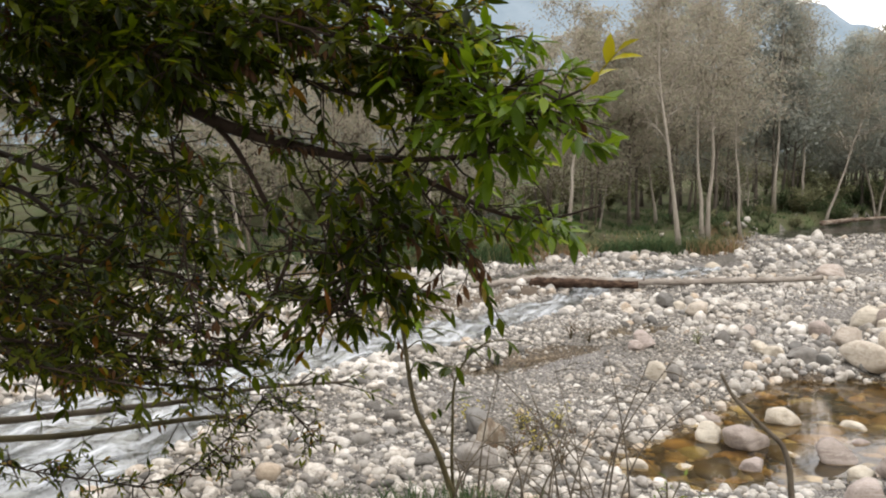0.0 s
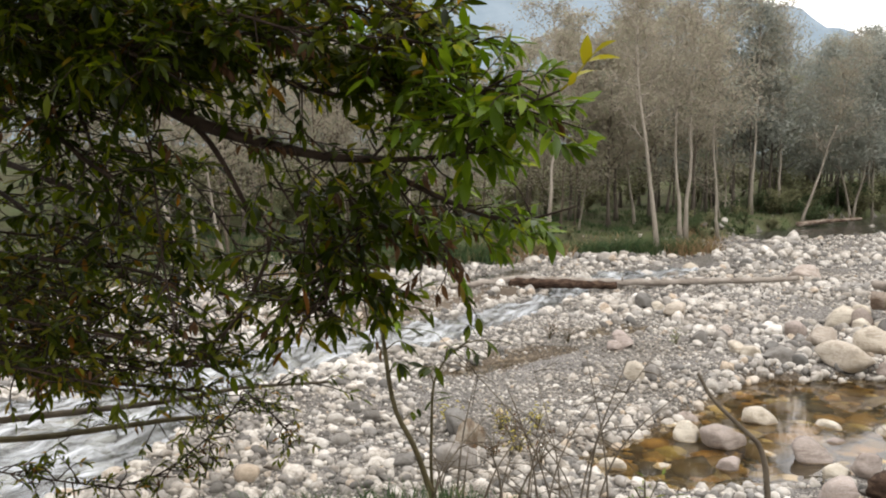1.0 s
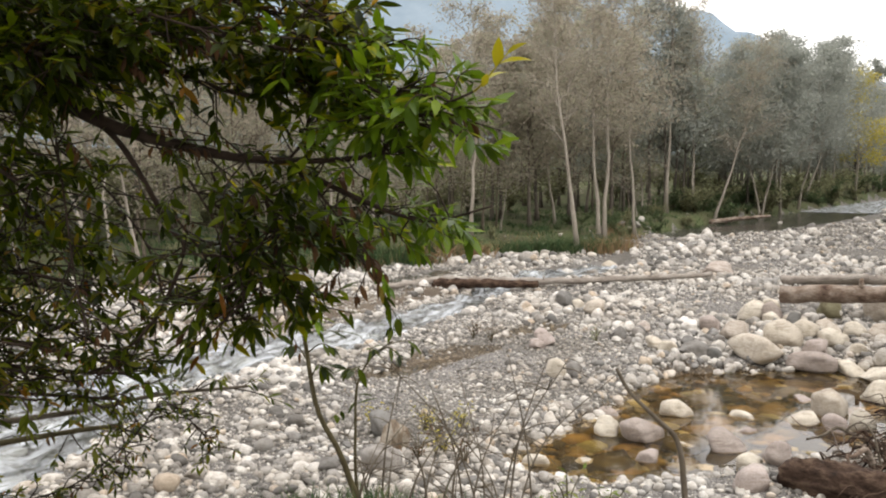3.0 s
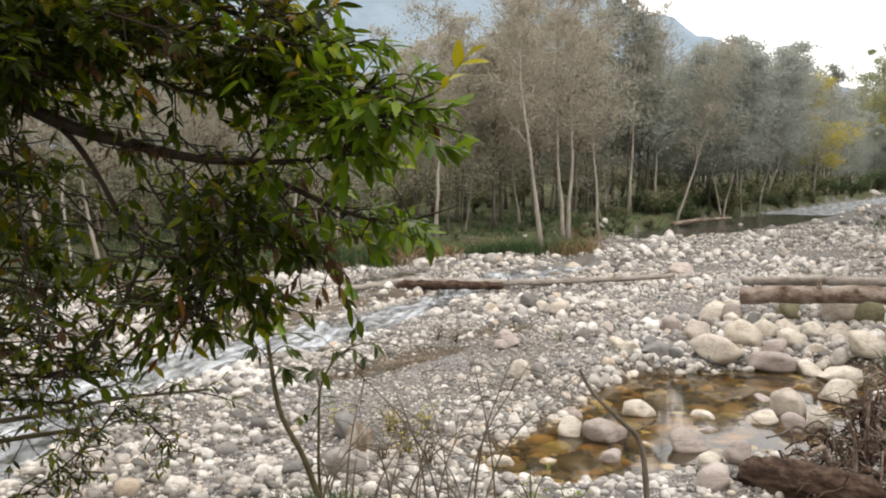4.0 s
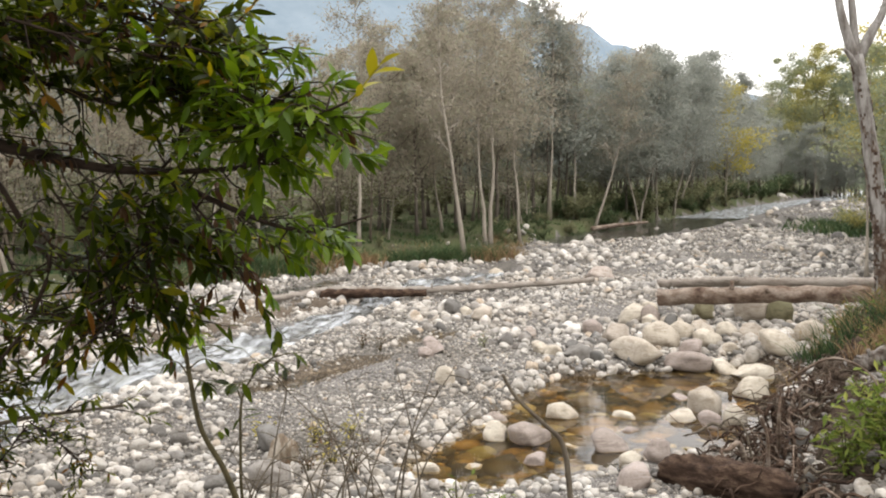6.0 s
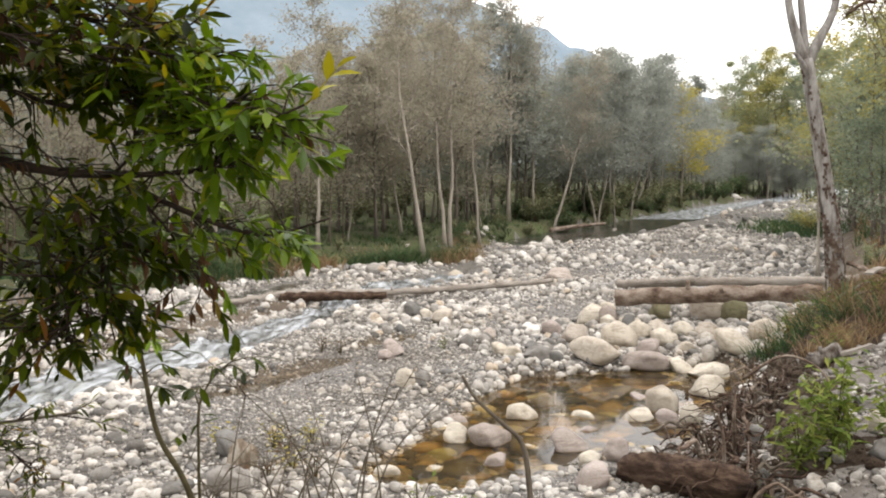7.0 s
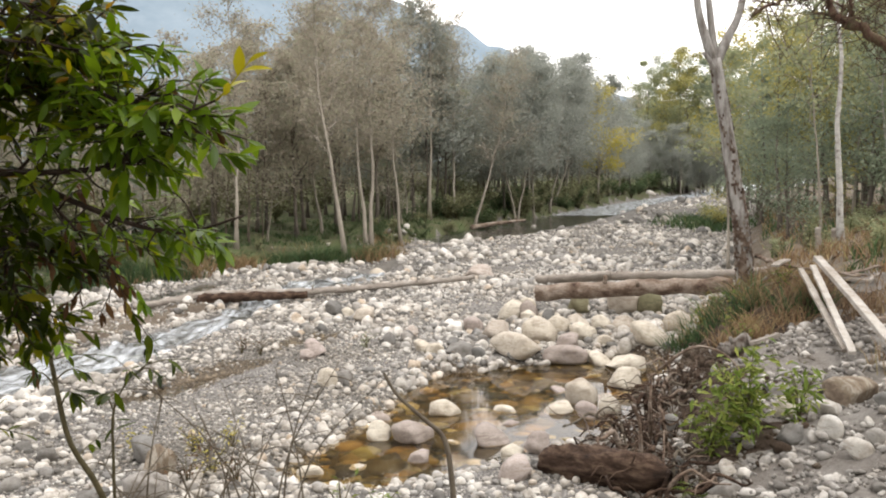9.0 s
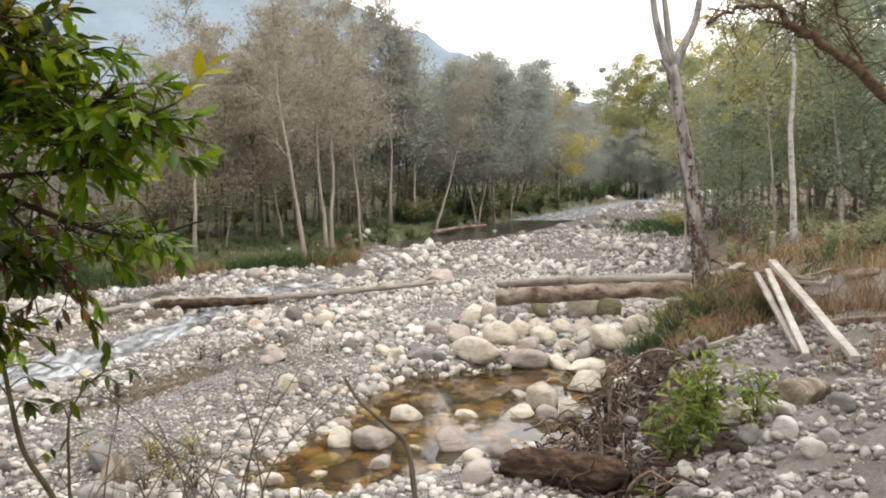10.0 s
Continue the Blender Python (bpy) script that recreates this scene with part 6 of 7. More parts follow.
# ---- saplings and bare stems in front ----
def set_leaves(soup, rng, line, count, size, blade, spread=0.9, sag=0.35, span=(0.15, 1.0)):
    """Leaves set alternately along a twig, pointing outward and forward and drooping a little."""
    line = np.asarray(line)
    n = len(line)
    for i in range(count):
        t = span[0] + (span[1] - span[0]) * (i + rng.uniform(0, 0.8)) / count
        u = min(t, 0.999) * (n - 1)
        a = int(u)
        q = line[a] + (line[min(a + 1, n - 1)] - line[a]) * (u - a)
        d = line[min(a + 1, n - 1)] - line[max(a - 1, 0)]
        d = d / (np.linalg.norm(d) + 1e-9)
        a1 = np.cross(d, (0.05, 0.02, 1.0))
        a1 /= np.linalg.norm(a1) + 1e-9
        g = i * 2.4 + rng.uniform(-0.5, 0.5)
        s = math.cos(g) * a1 + 0.6 * math.sin(g) * np.cross(d, a1)
        y = d * rng.uniform(0.35, 1.0) + s * spread + np.array([0, 0, -sag * rng.uniform(0, 1.8)])
        y /= np.linalg.norm(y)
        z = np.array([0, 0, 1.0]) + rng.normal(0, 0.35, 3)
        z -= y * (z @ y)
        z /= np.linalg.norm(z) + 1e-9
        k = size * rng.uniform(0.65, 1.25)
        soup.many(*blade, (np.stack([np.cross(y, z), y, z], -1) * k)[None], q[None])


BLADES = [leaf_blade(0.31, 0.14), leaf_blade(0.35, 0.25), leaf_blade(0.28, 0.06)]


def sapling(points, r0, r1, twigs, label, seed, leaves=3, mat=MAT_STEM, leaf=0.11):
    r = np.random.default_rng(seed)
    line = curve_points(points, 24)
    root = tagged(new("sapling"), label, "sapling")
    s = Soup()
    put_tube(s, line, np.linspace(r0, r1, 24), 8, 0.03, r)
    part("stem", s.mesh("stem", mat), root)
    lv = Soup()
    for k in range(twigs):
        wood = Soup()
        i = int(r.uniform(0.45, 0.99) * 23)
        d = r.normal(size=3) * np.array([1, 1, 0.4]) + np.array([0, 0, 0.4])
        d /= np.linalg.norm(d)
        tw = curve_points([line[i], line[i] + d * 0.1, line[i] + d * 0.22 + np.array([0, 0, -0.03])], 6)
        put_tube(wood, tw, np.linspace(0.004, 0.002, 6), 4)
        part("twig", wood.mesh("twig", mat), root)
        if leaves:
            set_leaves(lv, r, tw, leaves, leaf, BLADES[k % 3], 0.7, 0.5, (0.4, 1.0))
    if twigs and leaves:
        tagged(part("foliage", lv.mesh("foliage", MAT_LEAF), root), kind="stuff")
    return root


young = sapling([(0.12, 4.86, gz(0.12, 4.86) - 0.05), (0.03, 4.80, 1.36), (-0.03, 4.76, 1.53), (-0.14, 4.76, 1.76), (-0.2, 4.79, 2.12), (-0.23, 4.82, 2.3), (-0.25, 4.84, 2.49)], 0.019, 0.008, 4, "young tree with a thin bare greenish stem and few leaves", 3)
slim = sapling([(0.10, 4.9, gz(0.10, 4.9) - 0.05), (0.07, 4.86, 1.35), (0.07, 4.8, 1.63), (0.08, 4.78, 1.87), (0.16, 4.81, 2.02), (0.28, 4.82, 2.11)], 0.011, 0.004, 3, "thin upright sapling beside the young tree", 4, 3)


def leafy_twig(root, a, b, count, size, mat, seed, name="leafy_shoot", label=""):
    """A side shoot from a to b with a tuft of leaves at its end."""
    r = np.random.default_rng(seed)
    a, b = np.array(a), np.array(b)
    line = curve_points([a, (a + b) / 2 + np.array([0, 0, 0.04]), b], 8)
    s, lv = Soup(), Soup()
    put_tube(s, line, np.linspace(0.005, 0.002, 8), 4)
    shoot = part(name, s.mesh(name, MAT_STEM), root, label)
    set_leaves(lv, r, line, count, size, BLADES[seed % 3], 0.8, 0.45, (0.55, 1.03))
    tagged(part("foliage", lv.mesh("foliage", mat), shoot), kind="stuff")


for k, (a, b) in enumerate([((-0.18, 4.78, 2.0), (-0.29, 4.72, 2.12)), ((-0.21, 4.79, 2.16), (-0.13, 4.74, 2.24)), ((-0.19, 4.78, 2.06), (-0.04, 4.73, 2.09)), ((-0.17, 4.77, 1.92), (-0.10, 4.7, 2.0)), ((-0.24, 4.83, 2.4), (-0.33, 4.8, 2.42)), ((-0.23, 4.82, 2.34), (-0.15, 4.8, 2.44))]):
    leafy_twig(young, a, b, 7, 0.105, MAT_LEAF_TIP if k % 3 == 1 else MAT_LEAF, 210 + k)
for k, (a, b) in enumerate([((0.08, 4.78, 1.87), (0.02, 4.72, 1.98)), ((0.14, 4.8, 2.0), (0.17, 4.73, 2.08)), ((0.2, 4.81, 2.05), (0.31, 4.72, 2.04)), ((0.26, 4.82, 2.1), (0.27, 4.76, 2.2))]):
    leafy_twig(slim, a, b, 6, 0.09, MAT_LEAF, 220 + k)
for k, (a, b) in enumerate([((-0.25, 4.84, 2.49), (0.07, 4.8, 2.66)), ((0.07, 4.8, 2.66), (0.17, 4.78, 2.52)), ((0.17, 4.78, 2.52), (0.25, 4.77, 2.42))]):
    leafy_twig(young, a, b, 6, 0.11, MAT_LEAF_TIP, 230 + k, "lime_shoot", "drooping shoot of lime green leaves")
sapling([(2.03, 4.85, gz(2.03, 4.85) - 0.05), (2.01, 4.87, 1.19), (1.97, 4.89, 1.46), (1.84, 4.9, 1.60), (1.68, 4.91, 1.76), (1.60, 4.92, 1.90)], 0.021, 0.009, 0, "bare curved stem bending over the pool edge", 5, 0, MAT_TWIG)
SH = np.random.default_rng(14)
for k in range(24):
    x, y = SH.uniform(0.05, 1.15), SH.uniform(4.7, 5.5)
    z = gz(x, y)
    a = SH.uniform(-0.9, 0.7)
    hgt = SH.uniform(0.7, 1.1) if k < 9 else SH.uniform(0.25, 0.6)
    tip = (x + a * hgt, y + SH.normal(0, 0.15), z + hgt)
    sapling([(x, y, z - 0.04), (x + a * 0.3 * hgt, y, z + 0.5 * hgt), tip], SH.uniform(0.006, 0.010), 0.002, 3, "dry leafless twiggy stem on the bank top", 100 + k, 0, MAT_TWIG)

# ---- the overhanging tree ----
def overhanging_tree():
    r = np.random.default_rng(40)
    root = tagged(new("laurel_tree"), "dark evergreen tree leaning over the bank, glossy leaves", "tree")
    s = Soup()
    x, y = -4.2, 0.6
    put_tube(s, curve_points([(x, y, gz(x, y) - 0.2), (-4.0, 0.8, 2.4), (-3.6, 1.1, 3.8), (-3.2, 1.3, 5.4), (-2.8, 1.2, 7.5)], 24), np.linspace(0.2, 0.08, 24), 12, 0.05, r)
    part("trunk", s.mesh("trunk", MAT_BARK_DARK), root)
    leaf_sets = {"foliage": [Soup(), MAT_LEAF, ""], "young_foliage": [Soup(), MAT_LEAF_TIP, "young green leaves, brightened with tip light in their colour"], "shade_foliage": [Soup(), MAT_LEAF, "dark leaves in the shade of the crown"], "olive_foliage": [Soup(), MAT_LEAF_OLIVE, "olive leaves, painted paler for the open sky"], "withered_foliage": [Soup(), MAT_LEAF_DRY, "withered brown leaves"]}
    def bough(points, r0, r1, twigs, long, per, size, kind="foliage", droop=0.2, span=(0.1, 1.0), dry=0.05, bark=MAT_BRANCH):
        line = curve_points(points, 26)
        if kind == "young_foliage":
            dry = min(dry, 0.02)
        if size < 0.15:
            twigs, size = int(twigs * 1.1), size * 0.95
            # low boughs take the olive leaves, coloured as if lit from the river
            if kind == "foliage" and line[:, 2].mean() < 2.82:
                kind, long, droop = "olive_foliage", long * 0.72, 0.0
        b = Soup()
        put_tube(b, line, np.linspace(r0 if r0 > 0.0065 else 0.6 * r0, r1, 26), 7, 0.05, r)
        ob = part("bough", b.mesh("bough", bark), root)
        if not twigs:
            return
        tw = Soup()
        for k in range(twigs):
            t = span[0] + (span[1] - span[0]) * (k + r.uniform()) / twigs
            i = min(int(t * 25), 24)
            d = line[i + 1] - line[i]
            d /= np.linalg.norm(d) + 1e-9
            e = d * np.array([1, 1, 0.55]) * r.uniform(0.1, 0.9) + r.normal(0, 0.7, 3) * np.array([1, 1, 0.55]) + np.array([0.12, 0, (-0.12 if kind == "young_foliage" else 0.05) - 0.2 * droop])
            e /= np.linalg.norm(e)
            g = long * r.uniform(0.45, 1.2)
            q = curve_points([line[i], line[i] + e * g * 0.5 + r.normal(0, 0.015, 3), line[i] + e * g + np.array([0, 0, -droop * g * 0.15])], 8)
            put_tube(tw, q[::2] if long > 0.4 else q, np.linspace(0.0026, 0.0010, 4 if long > 0.4 else 8), 3)
            u = r.uniform()
            which = "withered_foliage" if u < dry * 0.7 else kind
            set_leaves(leaf_sets[which][0], r, q, max(2, int(per * r.uniform(0.7, 1.4))), size * (0.62 if u < dry else 0.9), LEAF_LOW if size > 0.15 else BLADES[k % 3], 0.8, 0.2 if u >= dry else 1.2, (0.5, 1.03))
        tagged(part("branchwork", tw.mesh("branchwork", MAT_BRANCH), ob), kind="stuff")
    bough([(-1.21, 2.58, 3.63), (-0.89, 2.30, 3.37), (-0.67, 2.14, 3.20), (-0.51, 2.03, 3.12), (-0.37, 1.98, 3.08), (-0.24, 1.92, 3.05), (-0.12, 1.87, 3.04)], 0.022, 0.008, 31, 0.24, 9, 0.055, span=(0.2, 1.0))
    bough([(-0.12, 1.87, 3.04), (-0.04, 1.77, 3.04), (0.06, 1.67, 3.05), (0.10, 1.57, 3.10), (0.15, 1.48, 3.12), (0.20, 1.38, 3.14)], 0.007, 0.002, 38, 0.12, 9, 0.056, "young_foliage", 0.0, (0.2, 0.92))
    bough([(0.06, 1.67, 3.05), (0.06, 1.63, 3.10), (0.07, 1.58, 3.14), (0.10, 1.53, 3.16)], 0.004, 0.0015, 32, 0.12, 9, 0.056, "young_foliage", -0.1, (0.2, 1.0))
    bough([(-0.11, 1.87, 3.03), (0.01, 1.81, 2.97), (0.11, 1.76, 2.93), (0.19, 1.76, 2.92), (0.29, 1.71, 2.95)], 0.007, 0.002, 20, 0.11, 9, 0.052, "young_foliage", 0.1, (0.2, 0.85), 0.12)
    bough([(-0.11, 1.87, 3.03), (-0.06, 1.87, 2.98), (-0.00, 1.86, 2.90), (0.03, 1.85, 2.82)], 0.006, 0.002, 18, 0.15, 6, 0.059, "foliage", 0.4, (0.3, 1.0), 0.35)
    bough([(-0.12, 1.87, 3.04), (-0.08, 1.83, 3.09), (-0.07, 1.78, 3.18), (-0.08, 1.79, 3.21), (-0.09, 1.75, 3.24)], 0.006, 0.002, 24, 0.11, 10, 0.052, "foliage", 0.0)
    bough([(-0.56, 2.06, 3.145), (-0.48, 2.03, 3.06), (-0.39, 2.01, 2.90), (-0.35, 1.96, 2.84), (-0.42, 1.95, 2.69), (-0.52, 1.89, 2.59)], 0.008, 0.003, 27, 0.13, 5, 0.050, "foliage", 0.3, (0.4, 1.0), 0.12)
    bough([(-0.68, 2.14, 3.21), (-0.62, 2.02, 3.02), (-0.58, 1.96, 2.79), (-0.53, 1.89, 2.66)], 0.005, 0.002, 27, 0.13, 5, 0.050, "foliage", 0.3, (0.1, 1.0), 0.1)
    bough([(-0.39, 1.98, 3.08), (-0.31, 1.92, 2.97), (-0.25, 1.86, 2.88), (-0.21, 1.80, 2.79), (-0.21, 1.80, 2.72)], 0.005, 0.002, 32, 0.17, 8, 0.054, "foliage", 0.35, (0.2, 1.0), 0.08)
    bough([(-0.21, 1.92, 3.04), (-0.16, 1.86, 2.95), (-0.14, 1.86, 2.85), (-0.11, 1.85, 2.76)], 0.005, 0.002, 33, 0.17, 8, 0.054, "foliage", 0.35, (0.2, 1.0), 0.12)
    bough([(-1.48, 2.79, 3.75), (-0.80, 2.37, 3.51), (-0.46, 2.15, 3.38), (-0.22, 2.05, 3.34), (-0.03, 1.95, 3.37)], 0.018, 0.004, 62, 0.18, 9, 0.057)
    bough([(-0.80, 2.37, 3.51), (-0.53, 2.15, 3.30), (-0.35, 2.04, 3.23), (-0.18, 1.93, 3.18), (-0.04, 1.83, 3.22)], 0.009, 0.003, 42, 0.24, 9, 0.055)
    bough([(-0.46, 2.15, 3.38), (-0.30, 2.04, 3.29), (-0.11, 1.84, 3.21), (0.0, 1.70, 3.18), (0.08, 1.56, 3.15)], 0.008, 0.002, 48, 0.11, 11, 0.052, "foliage", 0.0)
    bough([(-1.63, 2.77, 3.40), (-1.22, 2.45, 3.22), (-0.95, 2.24, 3.12), (-0.80, 2.13, 3.03), (-0.67, 2.02, 2.98)], 0.010, 0.004, 43, 0.28, 9, 0.055)
    bough([(-1.57, 2.63, 3.02), (-1.19, 2.43, 2.97), (-0.95, 2.22, 2.88), (-0.76, 2.11, 2.83)], 0.010, 0.003, 38, 0.24, 8, 0.049)
    bough([(-1.51, 2.51, 2.73), (-1.17, 2.31, 2.72), (-0.91, 2.20, 2.71), (-0.69, 2.10, 2.67), (-0.52, 1.99, 2.63)], 0.010, 0.003, 44, 0.24, 9, 0.042)
    bough([(-1.51, 2.50, 2.60), (-1.17, 2.29, 2.58), (-0.91, 2.19, 2.57), (-0.66, 2.09, 2.56), (-0.47, 1.99, 2.57)], 0.009, 0.003, 40, 0.22, 9, 0.038)
    bough([(-1.49, 2.68, 3.55), (-1.05, 2.36, 3.37), (-0.90, 2.24, 3.23), (-0.80, 2.13, 3.09)], 0.010, 0.004, 45, 0.28, 9, 0.057)
    bough([(-1.51, 2.52, 2.83), (-1.17, 2.31, 2.81), (-0.91, 2.21, 2.79), (-0.70, 2.11, 2.78), (-0.58, 2.05, 2.75)], 0.009, 0.003, 48, 0.2, 9, 0.042)
    bough([(-1.51, 2.49, 2.47), (-1.22, 2.39, 2.48), (-0.95, 2.28, 2.48), (-0.69, 2.18, 2.48), (-0.55, 2.13, 2.48)], 0.008, 0.003, 33, 0.18, 9, 0.034)
    bough([(-1.69, 2.85, 3.16), (-1.22, 2.53, 3.05), (-0.95, 2.32, 2.98), (-0.75, 2.22, 2.91), (-0.62, 2.11, 2.86)], 0.012, 0.003, 41, 0.24, 9, 0.053)
    bough([(-1.37, 2.78, 3.65), (-1.06, 2.56, 3.45), (-0.80, 2.40, 3.35), (-0.56, 2.24, 3.26)], 0.012, 0.004, 90, 0.24, 10, 0.057)
    bough([(-1.75, 2.97, 3.47), (-1.27, 2.66, 3.34), (-1.03, 2.55, 3.28), (-0.77, 2.39, 3.17)], 0.012, 0.004, 46, 0.26, 10, 0.057)
    bough([(-1.40, 2.21, 2.78), (-1.18, 2.16, 2.74), (-0.99, 2.10, 2.69), (-0.85, 2.04, 2.62)], 0.009, 0.003, 62, 0.2, 9, 0.042)
    bough([(-1.40, 2.19, 2.56), (-1.14, 2.09, 2.61), (-0.99, 2.09, 2.56), (-0.85, 2.08, 2.49)], 0.009, 0.003, 44, 0.2, 9, 0.038)
    bough([(-1.13, 2.06, 3.45), (-0.92, 2.00, 3.37), (-0.73, 1.95, 3.30), (-0.55, 1.89, 3.23)], 0.012, 0.004, 120, 0.2, 10, 0.055)
    bough([(-1.00, 2.07, 3.52), (-0.77, 2.01, 3.42), (-0.57, 1.95, 3.35), (-0.40, 1.89, 3.30)], 0.012, 0.004, 112, 0.2, 10, 0.055)
    bough([(-1.34, 2.37, 2.25), (-1.13, 2.31, 2.22), (-0.94, 2.26, 2.21), (-0.78, 2.26, 2.19)], 0.004, 0.002, 41, 0.12, 8, 0.03)
    bough([(-0.83, 2.36, 2.16), (-0.71, 2.36, 2.20), (-0.57, 2.37, 2.31), (-0.49, 2.37, 2.41)], 0.004, 0.002, 30, 0.12, 7, 0.03)
    bough([(-0.51, 2.47, 2.40), (-0.43, 2.47, 2.33), (-0.36, 2.46, 2.25)], 0.003, 0.0015, 24, 0.12, 7, 0.028)
    bough([(-0.64, 2.29, 2.55), (-0.59, 2.28, 2.43), (-0.56, 2.27, 2.31), (-0.57, 2.26, 2.22)], 0.003, 0.0015, 22, 0.08, 6, 0.028)
    bough([(-0.73, 2.33, 3.09), (-0.59, 2.27, 2.98), (-0.48, 2.21, 2.84), (-0.44, 2.20, 2.71)], 0.006, 0.002, 22, 0.17, 8, 0.05, dry=0.1)
    bough([(-0.31, 2.12, 3.02), (-0.26, 2.11, 2.89), (-0.20, 2.10, 2.79), (-0.19, 2.09, 2.70)], 0.006, 0.002, 24, 0.15, 8, 0.05, dry=0.12)
    bough([(-0.83, 2.32, 2.98), (-0.71, 2.31, 2.84), (-0.61, 2.30, 2.76), (-0.53, 2.30, 2.67)], 0.006, 0.002, 22, 0.18, 8, 0.045, dry=0.1)
    bough([(-1.58, 2.87, 2.18), (-1.15, 2.77, 2.25), (-0.90, 2.72, 2.29), (-0.76, 2.67, 2.32), (-0.54, 2.62, 2.37), (-0.28, 2.57, 2.40)], 0.013, 0.004, 16, 0.2, 7, 0.045, span=(0.5, 1.0), bark=MAT_TWIG)
    bough([(-1.52, 2.76, 2.16), (-1.21, 2.71, 2.19), (-0.98, 2.67, 2.23), (-0.76, 2.67, 2.26), (-0.65, 2.62, 2.28)], 0.012, 0.006, 16, 0.2, 7, 0.045, span=(0.3, 1.0), bark=MAT_STEM)
    bough([(-1.2, 2.21, 2.81), (-0.95, 2.21, 2.74), (-0.69, 2.19, 2.68)], 0.006, 0.002, 20, 0.14, 8, 0.042, dry=0.12)
    bough([(-1.13, 2.07, 2.73), (-0.88, 2.07, 2.67), (-0.61, 2.04, 2.61)], 0.006, 0.002, 20, 0.14, 8, 0.042, dry=0.12)
    bough([(-1.1, 2.01, 2.64), (-0.84, 2.02, 2.6), (-0.58, 1.99, 2.55)], 0.006, 0.002, 20, 0.14, 8, 0.042, dry=0.12)
    bough([(-1.23, 2.31, 2.87), (-0.94, 2.33, 2.83), (-0.64, 2.32, 2.75)], 0.006, 0.002, 20, 0.14, 8, 0.042, dry=0.12)
    bough([(-0.94, 1.99, 2.68), (-0.72, 1.96, 2.65), (-0.46, 1.92, 2.6)], 0.006, 0.002, 20, 0.14, 8, 0.042, dry=0.12)
    bough([(-1.08, 1.96, 2.59), (-0.89, 1.93, 2.58), (-0.66, 1.9, 2.54)], 0.006, 0.002, 20, 0.14, 8, 0.042, dry=0.12)
    bough([(-0.47, 2.0, 2.74), (-0.29, 1.92, 2.73), (-0.18, 1.83, 2.71)], 0.006, 0.002, 20, 0.14, 8, 0.042, dry=0.12)
    bough([(-0.46, 1.86, 3.46), (-0.25, 1.85, 3.37), (-0.05, 1.81, 3.32)], 0.006, 0.002, 20, 0.13, 8, 0.055, "olive_foliage")
    bough([(-0.4, 1.79, 3.33), (-0.23, 1.77, 3.28), (-0.06, 1.72, 3.24)], 0.006, 0.002, 20, 0.13, 8, 0.055, "olive_foliage")
    bough([(-0.59, 1.92, 3.48), (-0.42, 1.92, 3.4), (-0.19, 1.9, 3.36)], 0.006, 0.002, 20, 0.13, 8, 0.055, "olive_foliage")
    bough([(-1.14, 2.08, 3.48), (-0.94, 2.14, 3.42), (-0.73, 2.17, 3.36)], 0.008, 0.003, 46, 0.15, 9, 0.055, "shade_foliage")
    bough([(-1.13, 2.06, 3.35), (-0.94, 2.1, 3.31), (-0.74, 2.13, 3.23)], 0.008, 0.003, 46, 0.15, 9, 0.055, "shade_foliage")
    bough([(-1.18, 2.15, 3.27), (-1.01, 2.19, 3.22), (-0.82, 2.22, 3.16)], 0.008, 0.003, 34, 0.15, 9, 0.055, "shade_foliage")
    bough([(-1.32, 2.37, 2.76), (-1.13, 2.4, 2.71), (-0.88, 2.44, 2.65)], 0.008, 0.003, 34, 0.15, 9, 0.055, "shade_foliage")
    bough([(-1.29, 2.31, 2.66), (-1.1, 2.34, 2.6), (-0.86, 2.38, 2.55)], 0.008, 0.003, 34, 0.15, 9, 0.055, "shade_foliage")
    bough([(-1.27, 2.26, 2.58), (-1.08, 2.29, 2.53), (-0.87, 2.31, 2.48)], 0.008, 0.003, 30, 0.15, 9, 0.055, "shade_foliage")
    bough([(-1.32, 2.43, 2.82), (-1.07, 2.49, 2.75), (-0.79, 2.53, 2.7)], 0.008, 0.003, 26, 0.15, 9, 0.055, "shade_foliage")
    bough([(-0.29, 1.94, 2.96), (-0.19, 1.92, 2.86), (-0.11, 1.88, 2.75)], 0.005, 0.002, 20, 0.12, 7, 0.052, "shade_foliage", dry=0.2)
    bough([(-0.21, 1.9, 3.0), (-0.09, 1.88, 2.9), (-0.0, 1.84, 2.82)], 0.005, 0.002, 18, 0.12, 7, 0.052, "shade_foliage", dry=0.2)
    bough([(-0.37, 1.98, 2.92), (-0.29, 1.95, 2.81), (-0.24, 1.92, 2.7)], 0.005, 0.002, 16, 0.12, 7, 0.052, "shade_foliage", dry=0.2)
    bough([(-0.22, 1.75, 3.42), (-0.08, 1.74, 3.34), (0.01, 1.71, 3.29)], 0.005, 0.002, 22, 0.11, 8, 0.054, "olive_foliage")
    bough([(-0.11, 1.69, 3.28), (-0.01, 1.65, 3.25), (0.07, 1.61, 3.24)], 0.005, 0.002, 18, 0.11, 8, 0.054, "young_foliage")
    # unseen boughs added high over the bank, to shade the leaves below
    for k in range(88):
        a = np.array([r.uniform(-3.6, -2.8), r.uniform(0.9, 1.4), r.uniform(4.2, 7.0)])
        g = r.uniform(-1.2, 2.3)
        tip = a + np.array([math.cos(g) * r.uniform(1.5, 3.2), math.sin(g) * r.uniform(1.5, 2.6), r.uniform(0.3, 1.4)])
        bough([a, (a + tip) / 2 + np.array([0, 0, 0.25]), tip], 0.035, 0.008, 26, 0.55, 10, 0.24)
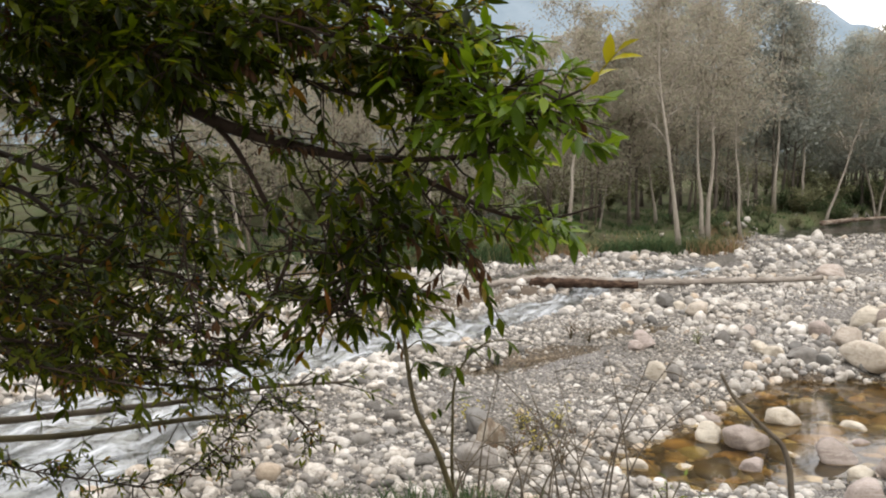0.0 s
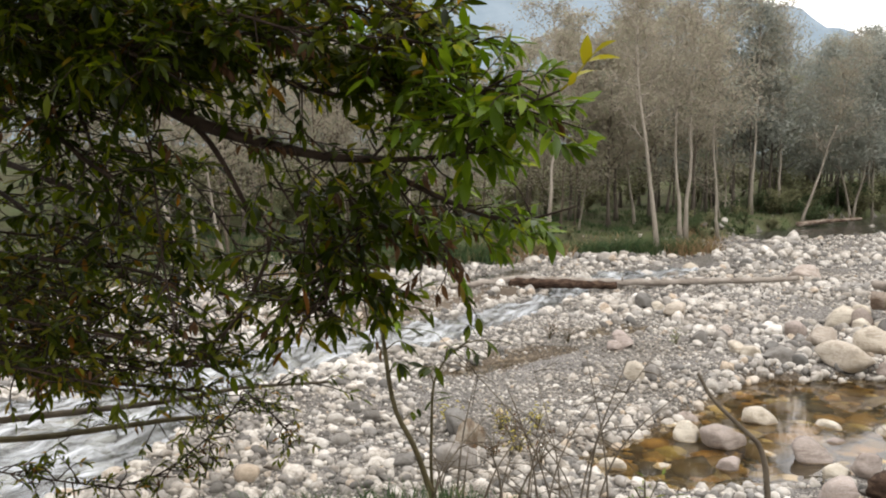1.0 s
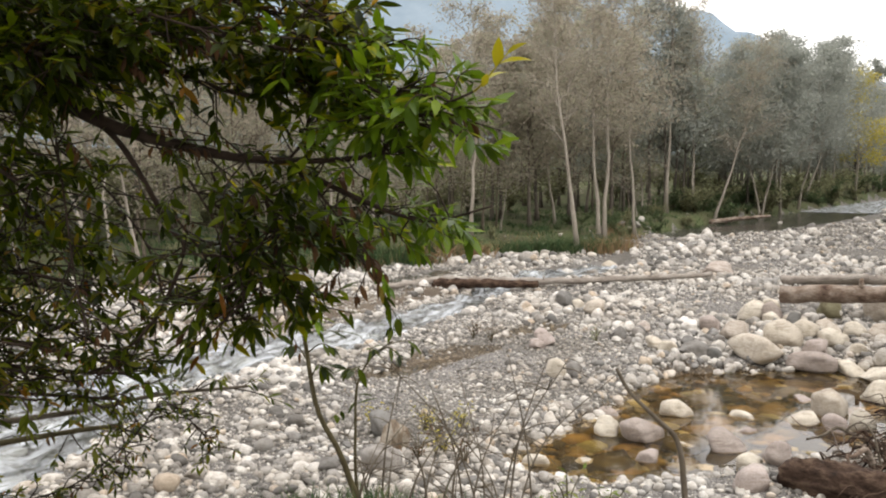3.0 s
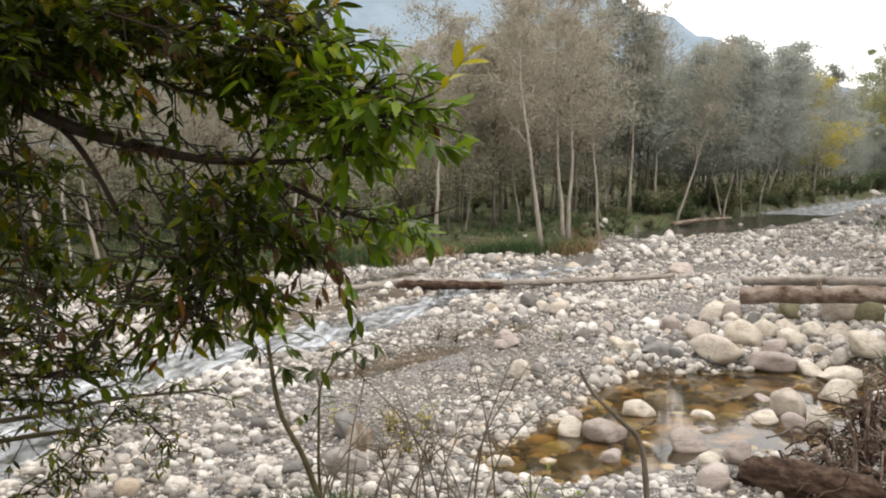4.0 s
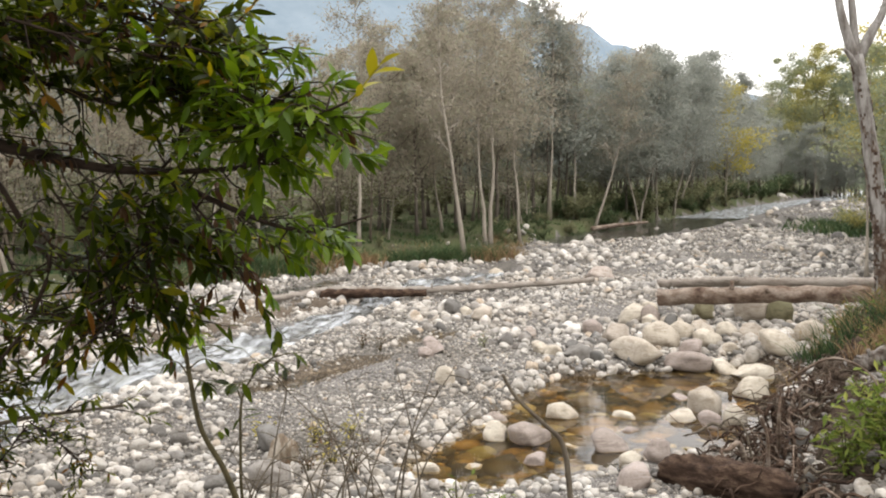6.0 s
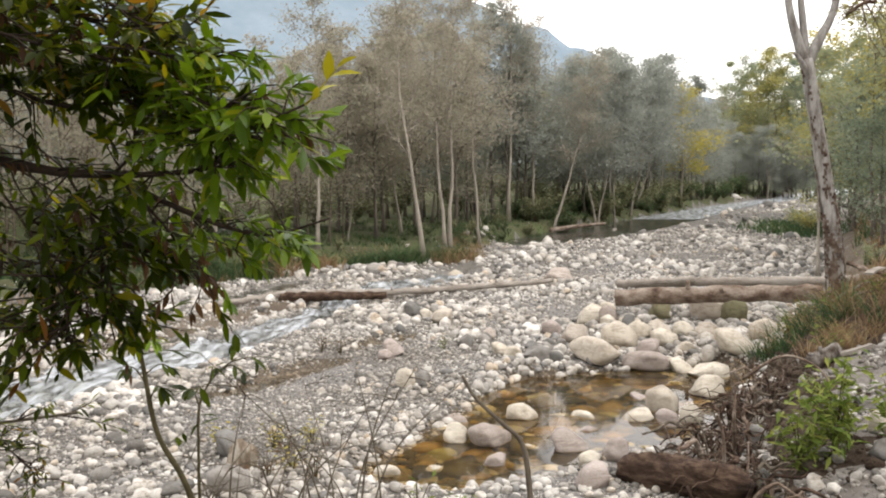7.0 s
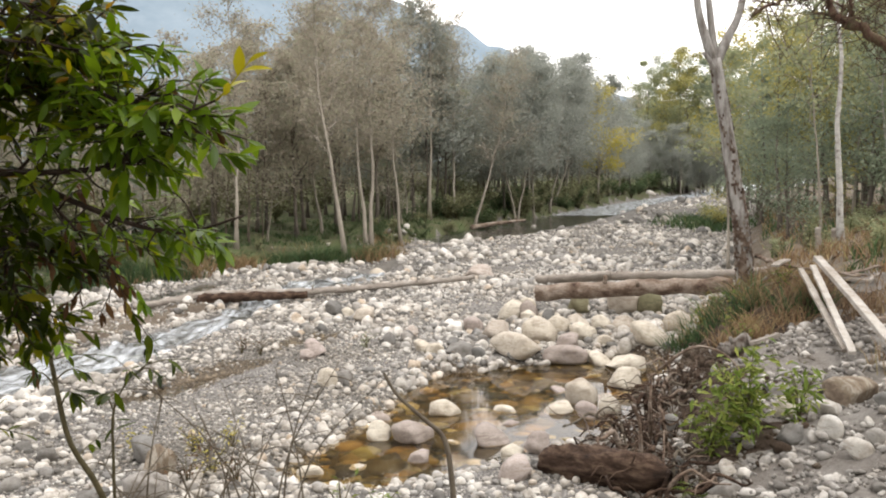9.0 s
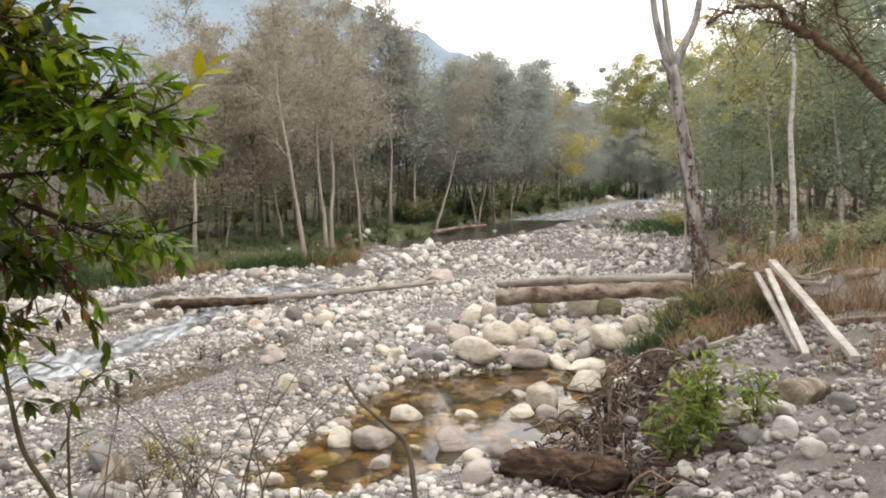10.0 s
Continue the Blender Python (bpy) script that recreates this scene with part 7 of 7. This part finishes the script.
    for name, (soup, mat, lab) in leaf_sets.items():
        tagged(part(name, soup.mesh(name, mat), root, lab), kind="stuff")
    # the yellow leaves at the tip
    y = Soup()
    put_tube(y, curve_points([(0.20, 1.38, 3.14), (0.205, 1.35, 3.145), (0.225, 1.34, 3.17), (0.245, 1.33, 3.195)], 10), np.linspace(0.0024, 0.001, 10), 4)
    set_leaves(y, np.random.default_rng(2), curve_points([(0.205, 1.345, 3.14), (0.225, 1.34, 3.17), (0.245, 1.33, 3.195)], 5), 5, 0.042, leaf_blade(0.42, 0.3), 0.5, 0.1, (0.0, 1.0))
    part("yellow_foliage", y.mesh("yellow_foliage", MAT_LEAF_YELLOW), root, "yellow dying leaves at the branch tip")


overhanging_tree()

def gnarled_tree():
    r = np.random.default_rng(71)
    root = tagged(new("gnarled_tree"), "old tree with crooked reddish mossy limbs on the bank", "tree")
    x, y = 12.82, 8.34
    s = Soup()
    put_tube(s, curve_points([(x, y, gz(x, y) - 0.1)] + [(12.67, 8.48, 2.37), (12.33, 8.70, 3.38), (11.67, 9.05, 4.06)], 20), np.linspace(0.2, 0.10, 20), 12, 0.06, r)
    part("trunk", s.mesh("trunk", MAT_BARK_DARK), root)
    for pts, r0, r1 in (([(11.67, 9.05, 4.06), (11.44, 9.17, 4.32), (10.94, 9.44, 4.83), (10.43, 9.70, 5.24), (10.14, 9.84, 5.39)], 0.095, 0.06), ([(10.14, 9.84, 5.39), (10.06, 9.89, 5.64), (9.68, 10.07, 5.67), (9.37, 10.20, 5.61), (9.06, 10.33, 5.43)], 0.055, 0.02), ([(10.43, 9.70, 5.24), (10.37, 9.75, 5.59), (10.54, 9.71, 6.09)], 0.03, 0.015), ([(11.24, 9.28, 4.57), (10.96, 9.46, 5.25), (10.76, 9.60, 5.92)], 0.03, 0.015)):
        line = curve_points(pts, 22)
        line[1:-1] += r.normal(0, 0.02, (20, 3))
        q = Soup()
        put_tube(q, line, np.linspace(r0, r1, 22), 8, 0.08, r)
        limb = part("limb", q.mesh("limb", MAT_REDBARK), root)
        tw = Soup()
        for k in range(30):
            i = r.integers(4, 21)
            d = r.normal(size=3) + np.array([0, 0, 0.35])
            d /= np.linalg.norm(d)
            g = r.uniform(0.3, 1.1)
            q1 = curve_points([line[i], line[i] + d * 0.5 * g + r.normal(0, 0.05, 3), line[i] + d * g + r.normal(0, 0.12, 3)], 7)
            put_tube(tw, q1, np.linspace(0.012, 0.003, 7), 4)
            for _ in range(3):
                m = r.integers(2, 7)
                put_tube(tw, [q1[m], q1[m] + r.normal(0, 0.1, 3), q1[m] + r.normal(0, 0.2, 3)], [0.005, 0.004, 0.002], 3)
        tagged(part("branchwork", tw.mesh("branchwork", MAT_REDBARK), limb), kind="stuff")


gnarled_tree()

# ---- the nearest loose cobbles, one by one ----
COBBLE_MESHES = [mesh_np("cobble", v, [f], MAT_STONE_ONE) for v, f in SHAPES_MID]
for place, turn, k in LOOSE:
    ob = new("cobble", COBBLE_MESHES[k])
    m = Matrix([[*map(float, row)] for row in turn]).to_4x4()
    m.translation = Vector([float(c) for c in place])
    ob.parent = ground
    ob.matrix_world = m

# ---- unseen trees added on the near bank, behind and beside the camera, for shade ----
BEHIND = np.random.default_rng(3)
shade = [ob for ob in scene.objects if ob.name.split(".")[0] == "bank_tree" and not ob.parent][:4]
for k, (x, y) in enumerate([(-7, -2), (-4, -6), (0, -5), (4.5, -6), (9, -4), (-9, 2.5), (13, -1), (-12, -4), (2, -10), (8, -10), (-6, -11), (15, 4)]):
    copy_thing(shade[k % 4], Matrix.LocRotScale((x, y, gz(x, y)), Euler((0, 0, BEHIND.uniform(0, 6.28))), (1.1, 1.1, 1.2)))
